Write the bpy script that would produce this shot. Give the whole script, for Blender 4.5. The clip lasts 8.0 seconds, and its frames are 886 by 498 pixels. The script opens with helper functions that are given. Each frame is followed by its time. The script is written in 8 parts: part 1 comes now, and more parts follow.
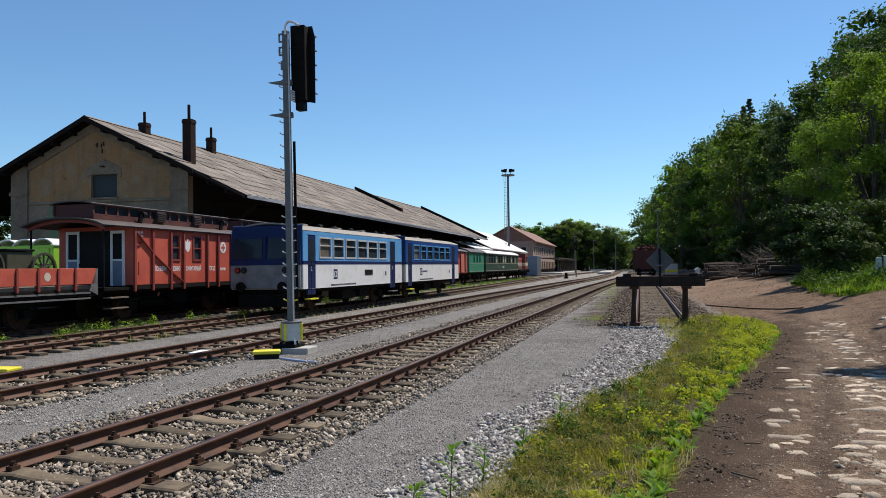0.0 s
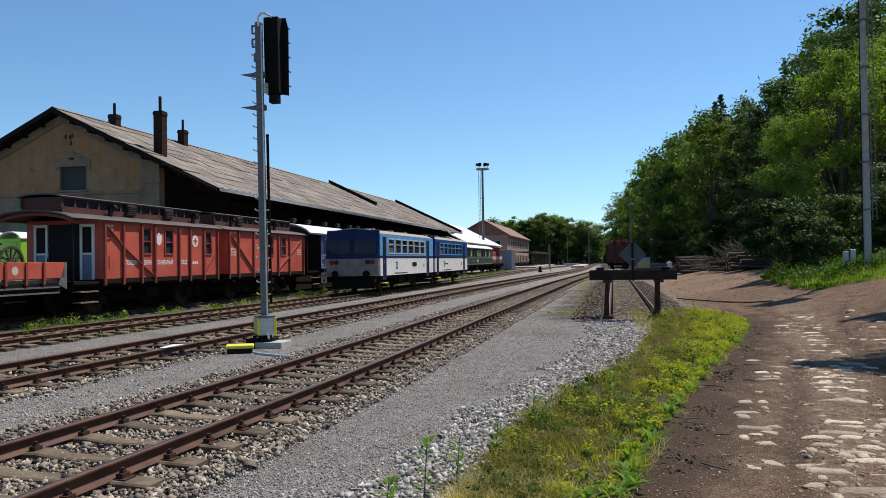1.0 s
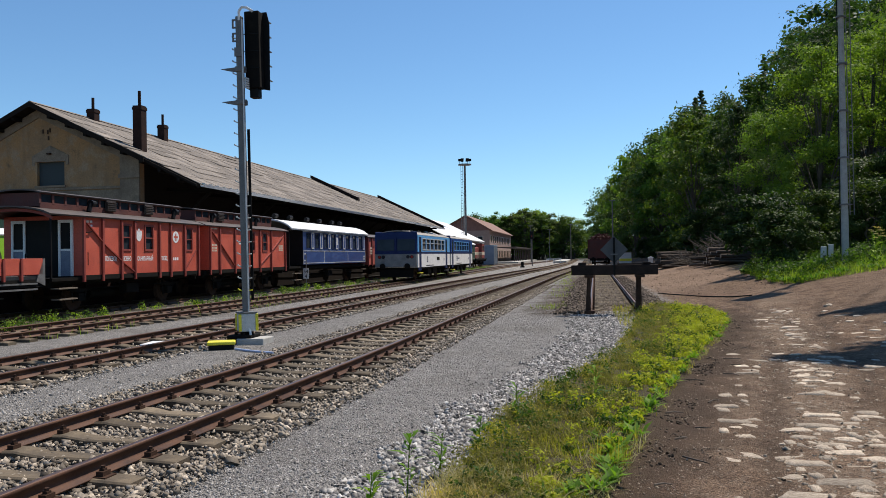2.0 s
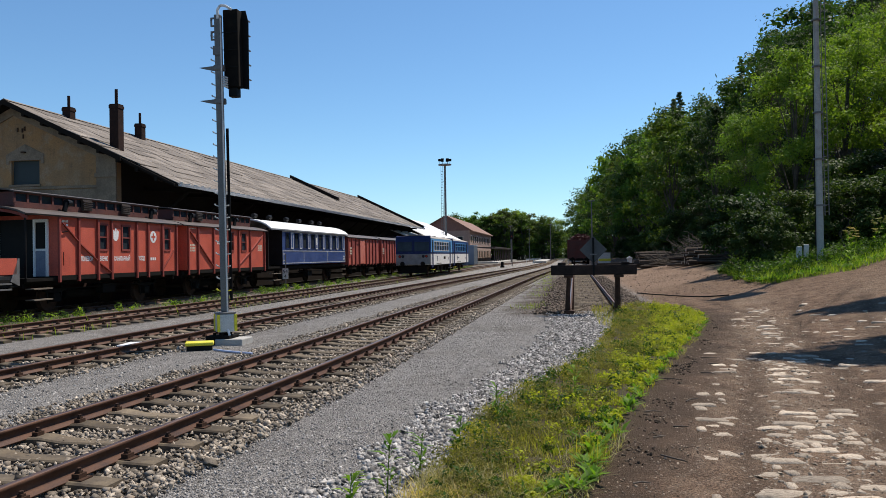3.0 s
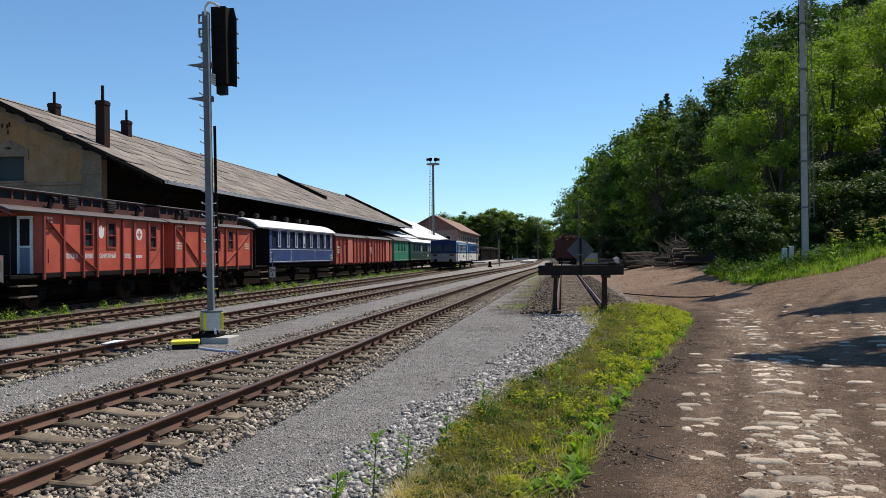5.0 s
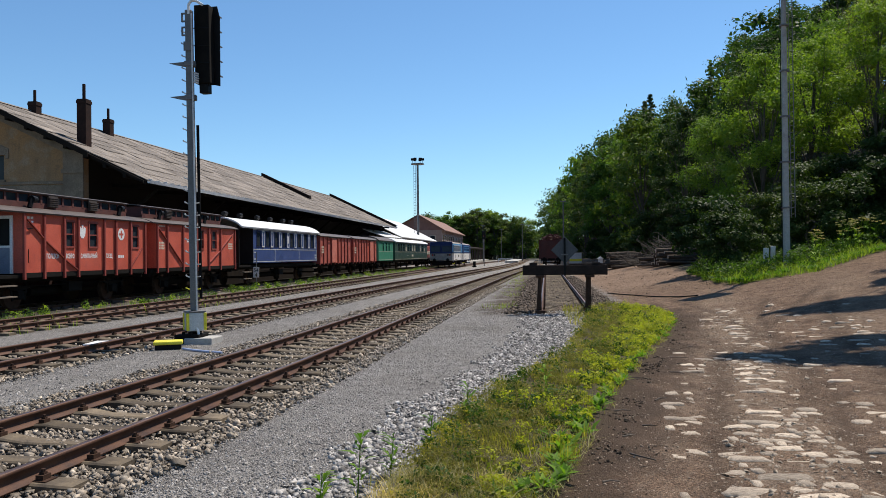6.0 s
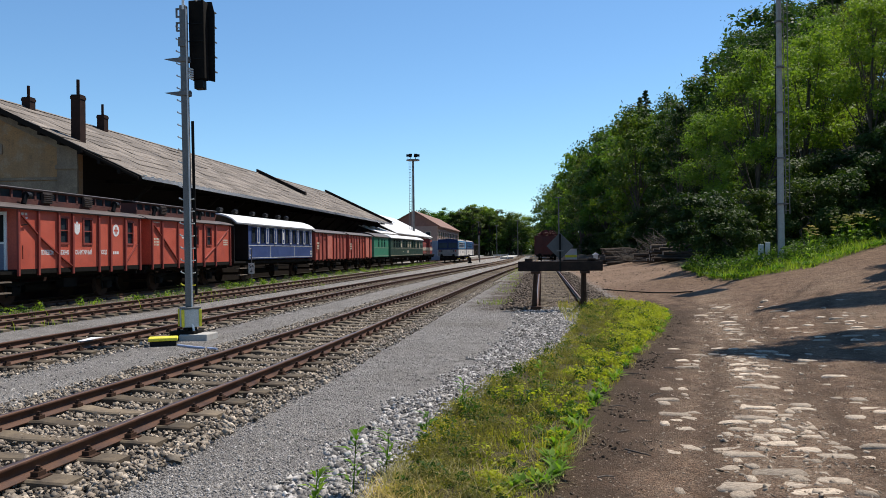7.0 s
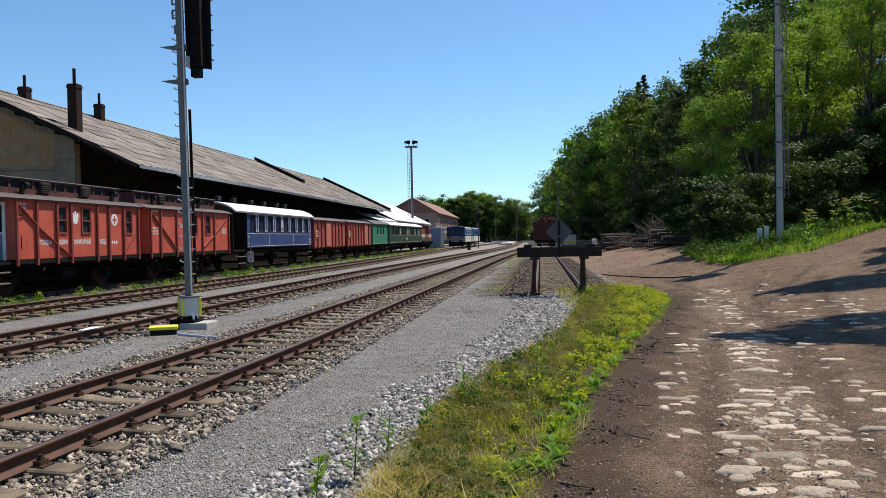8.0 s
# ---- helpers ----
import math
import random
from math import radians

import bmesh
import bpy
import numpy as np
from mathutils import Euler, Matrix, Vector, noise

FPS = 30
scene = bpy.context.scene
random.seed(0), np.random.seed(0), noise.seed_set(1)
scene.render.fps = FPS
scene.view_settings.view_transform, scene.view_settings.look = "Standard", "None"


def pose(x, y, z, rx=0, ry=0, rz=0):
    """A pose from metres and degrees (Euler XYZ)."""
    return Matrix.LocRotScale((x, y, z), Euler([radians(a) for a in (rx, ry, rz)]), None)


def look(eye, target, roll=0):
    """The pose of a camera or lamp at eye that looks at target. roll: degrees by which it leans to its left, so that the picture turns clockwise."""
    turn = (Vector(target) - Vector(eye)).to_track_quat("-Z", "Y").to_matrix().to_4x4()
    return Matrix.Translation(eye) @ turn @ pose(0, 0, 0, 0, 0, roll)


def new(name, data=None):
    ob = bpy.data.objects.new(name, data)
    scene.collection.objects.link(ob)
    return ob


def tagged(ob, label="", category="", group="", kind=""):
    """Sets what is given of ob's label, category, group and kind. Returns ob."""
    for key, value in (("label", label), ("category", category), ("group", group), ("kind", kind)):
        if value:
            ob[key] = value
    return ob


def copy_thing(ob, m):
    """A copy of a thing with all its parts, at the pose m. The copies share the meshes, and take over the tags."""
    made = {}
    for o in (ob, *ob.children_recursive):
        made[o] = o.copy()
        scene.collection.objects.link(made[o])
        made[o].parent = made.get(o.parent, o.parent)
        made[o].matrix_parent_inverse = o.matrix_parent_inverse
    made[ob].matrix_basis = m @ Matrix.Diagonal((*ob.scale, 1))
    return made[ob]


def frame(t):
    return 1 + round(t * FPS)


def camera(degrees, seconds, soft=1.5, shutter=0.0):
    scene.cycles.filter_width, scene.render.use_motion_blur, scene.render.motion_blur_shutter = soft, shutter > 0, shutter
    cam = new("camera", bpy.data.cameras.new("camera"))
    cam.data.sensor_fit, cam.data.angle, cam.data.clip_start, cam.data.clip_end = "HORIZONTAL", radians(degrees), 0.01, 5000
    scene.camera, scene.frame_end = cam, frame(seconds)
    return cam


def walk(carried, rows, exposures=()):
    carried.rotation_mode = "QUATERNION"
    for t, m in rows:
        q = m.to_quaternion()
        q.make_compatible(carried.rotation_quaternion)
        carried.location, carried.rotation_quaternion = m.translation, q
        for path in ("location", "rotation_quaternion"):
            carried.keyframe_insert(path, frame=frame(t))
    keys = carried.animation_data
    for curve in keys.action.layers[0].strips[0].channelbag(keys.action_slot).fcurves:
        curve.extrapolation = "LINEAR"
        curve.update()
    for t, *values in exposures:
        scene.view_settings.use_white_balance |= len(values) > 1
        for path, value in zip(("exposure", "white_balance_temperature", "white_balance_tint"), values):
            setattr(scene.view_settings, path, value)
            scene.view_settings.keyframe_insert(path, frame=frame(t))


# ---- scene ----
cam = camera(59.64, 8.0, soft=0.5)
EYE = (0.0, 0.0, 1.85)
# seconds, yaw, pitch, lean of the hand-held turn
PATH = [(0.0, 13.432, 1.358, 0.772), (0.5, 12.210, 1.168, 0.759), (1.0, 11.544, 0.872, 0.779), (1.5, 11.012, 0.597, 0.848),
        (3.0, 8.770, 0.499, 0.894), (3.5, 8.511, 0.476, 0.796), (4.0, 8.488, 0.487, 0.615), (5.5, 7.285, 0.433, 0.573),
        (6.0, 6.711, 0.429, 0.569), (6.5, 6.497, 0.327, 0.560), (7.0, 6.376, 0.140, 0.590), (7.5, 6.351, -0.333, 0.776),
        (8.0, 6.300, -0.845, 1.050)]
walk(cam, [(t, pose(*EYE, 90 + p, r, y)) for t, y, p, r in PATH],
     [(0.0, 0.26), (1.5, 0.27), (4.0, 0.29), (6.5, 0.33), (7.2, 0.36), (8.0, 0.40)])

# ---- world, sun, exposure ----
SUN_AZ, SUN_EL = 36.0, 60.0     # degrees from +y towards +x, and above the horizon
scene.view_settings.use_white_balance = True
scene.view_settings.white_balance_temperature, scene.view_settings.white_balance_tint = 6150, 13
world = bpy.data.worlds.new("sky")
scene.world = world
world.use_nodes = True
wn = world.node_tree.nodes
sky = wn.new("ShaderNodeTexSky")
sky.sky_type, sky.sun_disc = "NISHITA", False
sky.sun_elevation, sky.sun_rotation = radians(SUN_EL), radians(SUN_AZ)
sky.altitude, sky.air_density, sky.dust_density, sky.ozone_density = 200, 0.95, 0.1, 1.2
deep = wn.new("ShaderNodeMix")
deep.data_type, deep.blend_type = "RGBA", "MULTIPLY"
deep.inputs[0].default_value, deep.inputs[7].default_value = 1.0, (0.78, 1.02, 1.11, 1)   # clear summer air, a deeper blue
world.node_tree.links.new(sky.outputs[0], deep.inputs[6])
world.node_tree.links.new(deep.outputs[2], wn["Background"].inputs[0])
wn["Background"].inputs[1].default_value = 0.095
sun = new("sun", bpy.data.lights.new("sun", "SUN"))
sun.data.energy, sun.data.angle, sun.data.color = 5.0, radians(0.53), (1.0, 0.895, 0.73)
sun.matrix_world = look((math.sin(radians(SUN_AZ)) * math.cos(radians(SUN_EL)), math.cos(radians(SUN_AZ)) * math.cos(radians(SUN_EL)), math.sin(radians(SUN_EL))), (0, 0, 0))

# ---- mesh helpers ----
rng = np.random.default_rng(7)


def part(name, bm, material, parent=None, label="", smooth=False):
    """One mesh object from a bmesh, under parent."""
    me = bpy.data.meshes.new(name)
    bmesh.ops.recalc_face_normals(bm, faces=bm.faces)
    bm.to_mesh(me)
    bm.free()
    if smooth:
        for p in me.polygons:
            p.use_smooth = True
    return linked(name, me, material, parent, label)


def linked(name, me, material, parent=None, label=""):
    if material is not None and not me.materials:
        me.materials.append(material)
    ob = new(name, me)
    ob.parent = parent
    return tagged(ob, label=label)


def empty(name, m, label, category, group="", kind=""):
    ob = new(name)
    ob.empty_display_size = 0.2
    ob.matrix_basis = m
    return tagged(ob, label, category, group, kind)


def box(bm, x0, x1, y0, y1, z0, z1, bevel=0.0):
    vs = [bm.verts.new((x, y, z)) for z in (z0, z1) for y in (y0, y1) for x in (x0, x1)]
    fs = [bm.faces.new([vs[i] for i in f]) for f in ((0, 2, 3, 1), (4, 5, 7, 6), (0, 1, 5, 4), (2, 6, 7, 3), (0, 4, 6, 2), (1, 3, 7, 5))]
    if bevel > 0:
        es = list({e for f in fs for e in f.edges})
        bmesh.ops.bevel(bm, geom=es, offset=bevel, segments=2, affect="EDGES", profile=0.5)
    return bm


def B(x0, x1, y0, y1, z0, z1, bevel=0.0):
    return box(bmesh.new(), x0, x1, y0, y1, z0, z1, bevel)


def bar(bm, a, b, w, h, bevel=0.0):
    """A rectangular bar from a to b."""
    a, b = Vector(a), Vector(b)
    m = Matrix.Translation(a) @ (b - a).to_track_quat("Z", "Y").to_matrix().to_4x4()
    tmp = B(-w / 2, w / 2, -h / 2, h / 2, 0, (b - a).length, bevel)
    tmp.transform(m)
    merge(bm, tmp)
    return bm


def merge(bm, other):
    me = bpy.data.meshes.new("tmp")
    other.to_mesh(me)
    other.free()
    bm.from_mesh(me)
    bpy.data.meshes.remove(me)
    return bm


def tube(bm, a, b, r0, r1=None, seg=12, cap=True):
    """A tapered round bar from a to b."""
    r1 = r0 if r1 is None else r1
    a, b = Vector(a), Vector(b)
    q = (b - a).to_track_quat("Z", "Y")
    rings = []
    for p, r in ((a, r0), (b, r1)):
        rings.append([bm.verts.new(p + q @ Vector((r * math.cos(2 * math.pi * i / seg), r * math.sin(2 * math.pi * i / seg), 0))) for i in range(seg)])
    for i in range(seg):
        bm.faces.new((rings[0][i], rings[0][(i + 1) % seg], rings[1][(i + 1) % seg], rings[1][i]))
    if cap:
        bm.faces.new(rings[0][::-1])
        bm.faces.new(rings[1])
    return bm


def prism(bm, profile, y0, y1, axis="y"):
    """A closed profile of (x, z) pairs drawn out along y (or of (y, z) along x)."""
    def v(p, d):
        return bm.verts.new((p[0], d, p[1]) if axis == "y" else (d, p[0], p[1]))
    a, b = [v(p, y0) for p in profile], [v(p, y1) for p in profile]
    n = len(profile)
    for i in range(n):
        bm.faces.new((a[i], a[(i + 1) % n], b[(i + 1) % n], b[i]))
    bm.faces.new(a)
    bm.faces.new(b[::-1])
    return bm


def from_arrays(name, verts, faces, material, parent=None, label="", smooth=False):
    """A mesh from numpy vertices and equal-sized faces."""
    me = bpy.data.meshes.new(name)
    verts, faces = np.asarray(verts, np.float32), np.asarray(faces, np.int32)
    me.vertices.add(len(verts))
    me.vertices.foreach_set("co", verts.ravel())
    k = faces.shape[1]
    me.loops.add(faces.size)
    me.loops.foreach_set("vertex_index", faces.ravel())
    me.polygons.add(len(faces))
    me.polygons.foreach_set("loop_start", np.arange(0, faces.size, k, dtype=np.int32))
    me.update(calc_edges=True)
    me.validate()
    if smooth:
        me.polygons.foreach_set("use_smooth", np.ones(len(me.polygons), bool))
    return linked(name, me, material, parent, label)


# ---- materials ----
def nodes(name):
    m = bpy.data.materials.new(name)
    m.use_nodes = True
    nt = m.node_tree
    return m, nt, nt.nodes["Principled BSDF"]


def noise_tex(nt, coord, scale, detail=6, rough=0.6, stretch=None):
    n = nt.nodes.new("ShaderNodeTexNoise")
    n.inputs["Scale"].default_value, n.inputs["Detail"].default_value, n.inputs["Roughness"].default_value = scale, detail, rough
    if stretch:
        mp = nt.nodes.new("ShaderNodeMapping")
        mp.inputs["Scale"].default_value = stretch
        nt.links.new(coord, mp.inputs[0])
        coord = mp.outputs[0]
    nt.links.new(coord, n.inputs["Vector"])
    return n.outputs["Fac"]


def ramp(nt, fac, stops):
    r = nt.nodes.new("ShaderNodeValToRGB")
    e = r.color_ramp.elements
    while len(e) < len(stops):
        e.new(0.5)
    for el, (p, c) in zip(e, stops):
        el.position, el.color = p, (*c, 1) if len(c) == 3 else c
    nt.links.new(fac, r.inputs[0])
    return r.outputs[0]


def mix(nt, fac, a, b, kind="MIX"):
    m = nt.nodes.new("ShaderNodeMix")
    m.data_type, m.blend_type = "RGBA", kind
    for sock, val in ((m.inputs[0], fac), (m.inputs[6], a), (m.inputs[7], b)):
        if isinstance(val, (int, float)):
            sock.default_value = val
        elif isinstance(val, tuple):
            sock.default_value = (*val, 1)
        else:
            nt.links.new(val, sock)
    return m.outputs[2]


def bump(nt, bsdf, height, strength, dist=0.01):
    b = nt.nodes.new("ShaderNodeBump")
    b.inputs["Strength"].default_value, b.inputs["Distance"].default_value = strength, dist
    nt.links.new(height, b.inputs["Height"])
    nt.links.new(b.outputs[0], bsdf.inputs["Normal"])


def surface(name, a, b, scale=4.0, fine=60.0, rough=0.7, metal=0.0, relief=0.3, dist=0.004, stain=None, stain_amount=0.5, stretch=None, vary=0.0, island=False, spec=0.5):
    """A worn surface: two tones in large patches, fine grain, optional stains, optional tone from piece to piece."""
    m, nt, bs = nodes(name)
    co = nt.nodes.new("ShaderNodeTexCoord").outputs["Object"]
    big, small = noise_tex(nt, co, scale, 5, 0.6, stretch), noise_tex(nt, co, fine, 4, 0.65, stretch)
    col = mix(nt, ramp(nt, big, [(0.35, (0, 0, 0)), (0.65, (1, 1, 1))]), a, b)
    grain = ramp(nt, small, [(0.3, (0.72, 0.72, 0.72)), (0.7, (1.12, 1.12, 1.12))])
    col = mix(nt, 1.0, col, grain, "MULTIPLY")
    if stain:
        s = noise_tex(nt, co, scale * 0.6 + 1.3, 8, 0.7, stretch)
        col = mix(nt, ramp(nt, s, [(0.52, (0, 0, 0)), (0.70, (stain_amount,) * 3)]), col, stain)
    if vary:
        src = nt.nodes.new("ShaderNodeNewGeometry").outputs["Random Per Island"] if island else nt.nodes.new("ShaderNodeObjectInfo").outputs["Random"]
        col = mix(nt, 1.0, col, ramp(nt, src, [(0, (1 - vary,) * 3), (1, (1 + vary,) * 3)]), "MULTIPLY")
    nt.links.new(col, bs.inputs["Base Color"])
    bs.inputs["Roughness"].default_value, bs.inputs["Metallic"].default_value = rough, metal
    bs.inputs["Specular IOR Level"].default_value = spec
    rr = ramp(nt, big, [(0.3, (max(rough - 0.12, 0.05),) * 3), (0.7, (min(rough + 0.12, 1),) * 3)])
    nt.links.new(rr, bs.inputs["Roughness"])
    if relief:
        bump(nt, bs, small, relief, dist)
    return m


def glass_dark(name, tint=(0.02, 0.025, 0.03), rough=0.06):
    m, nt, bs = nodes(name)
    co = nt.nodes.new("ShaderNodeTexCoord").outputs["Object"]
    n = noise_tex(nt, co, 1.5, 3)
    nt.links.new(ramp(nt, n, [(0.3, tint), (0.7, tuple(1.8 * c for c in tint))]), bs.inputs["Base Color"])
    bs.inputs["Roughness"].default_value = rough
    bs.inputs["Specular IOR Level"].default_value = 0.18
    return m


def leaf_mat(name, a, b, trans=0.35):
    m, nt, bs = nodes(name)
    out = nt.nodes["Material Output"]
    info = nt.nodes.new("ShaderNodeObjectInfo").outputs["Random"]
    isl = nt.nodes.new("ShaderNodeNewGeometry").outputs["Random Per Island"]
    col = mix(nt, isl, a, b)
    col = mix(nt, 1.0, col, ramp(nt, info, [(0, (0.5, 0.62, 0.62)), (0.5, (0.9, 0.95, 0.9)), (1, (1.25, 1.15, 0.85))]), "MULTIPLY")
    nt.links.new(col, bs.inputs["Base Color"])
    bs.inputs["Roughness"].default_value, bs.inputs["Specular IOR Level"].default_value = 0.6, 0.15
    t = nt.nodes.new("ShaderNodeBsdfTranslucent")
    nt.links.new(mix(nt, 1.0, col, (1.3, 1.45, 0.5), "MULTIPLY"), t.inputs[0])
    ms = nt.nodes.new("ShaderNodeMixShader")
    ms.inputs[0].default_value = trans
    for s, i in ((bs.outputs[0], 1), (t.outputs[0], 2)):
        nt.links.new(s, ms.inputs[i])
    nt.links.new(ms.outputs[0], out.inputs[0])
    return m


def plaster_mat():
    """Ochre wash flaking off to bare render, with rain streaks."""
    m, nt, bs = nodes("ochre_plaster")
    co = nt.nodes.new("ShaderNodeTexCoord").outputs["Object"]
    big, mid, fine = noise_tex(nt, co, 0.45, 7, 0.62), noise_tex(nt, co, 1.3, 8, 0.68), noise_tex(nt, co, 16, 5, 0.65)
    streak = noise_tex(nt, co, 1.0, 6, 0.6, (2.2, 2.2, 0.16))
    col = mix(nt, ramp(nt, big, [(0.38, (0, 0, 0)), (0.62, (1, 1, 1))]), (0.34, 0.185, 0.078), (0.27, 0.165, 0.085))
    col = mix(nt, ramp(nt, mid, [(0.50, (0, 0, 0)), (0.62, (0.7, 0.7, 0.7))]), col, (0.30, 0.225, 0.15))
    col = mix(nt, ramp(nt, mid, [(0.30, (0.8, 0.8, 0.8)), (0.40, (0, 0, 0))]), col, (0.12, 0.085, 0.055))
    col = mix(nt, ramp(nt, streak, [(0.5, (0, 0, 0)), (0.75, (0.35, 0.35, 0.35))]), col, (0.11, 0.08, 0.055))
    col = mix(nt, 1.0, col, ramp(nt, fine, [(0.3, (0.75, 0.75, 0.75)), (0.7, (1.1, 1.1, 1.1))]), "MULTIPLY")
    nt.links.new(col, bs.inputs["Base Color"])
    bs.inputs["Roughness"].default_value = 0.95
    bump(nt, bs, mid, 0.5, 0.02)
    return m


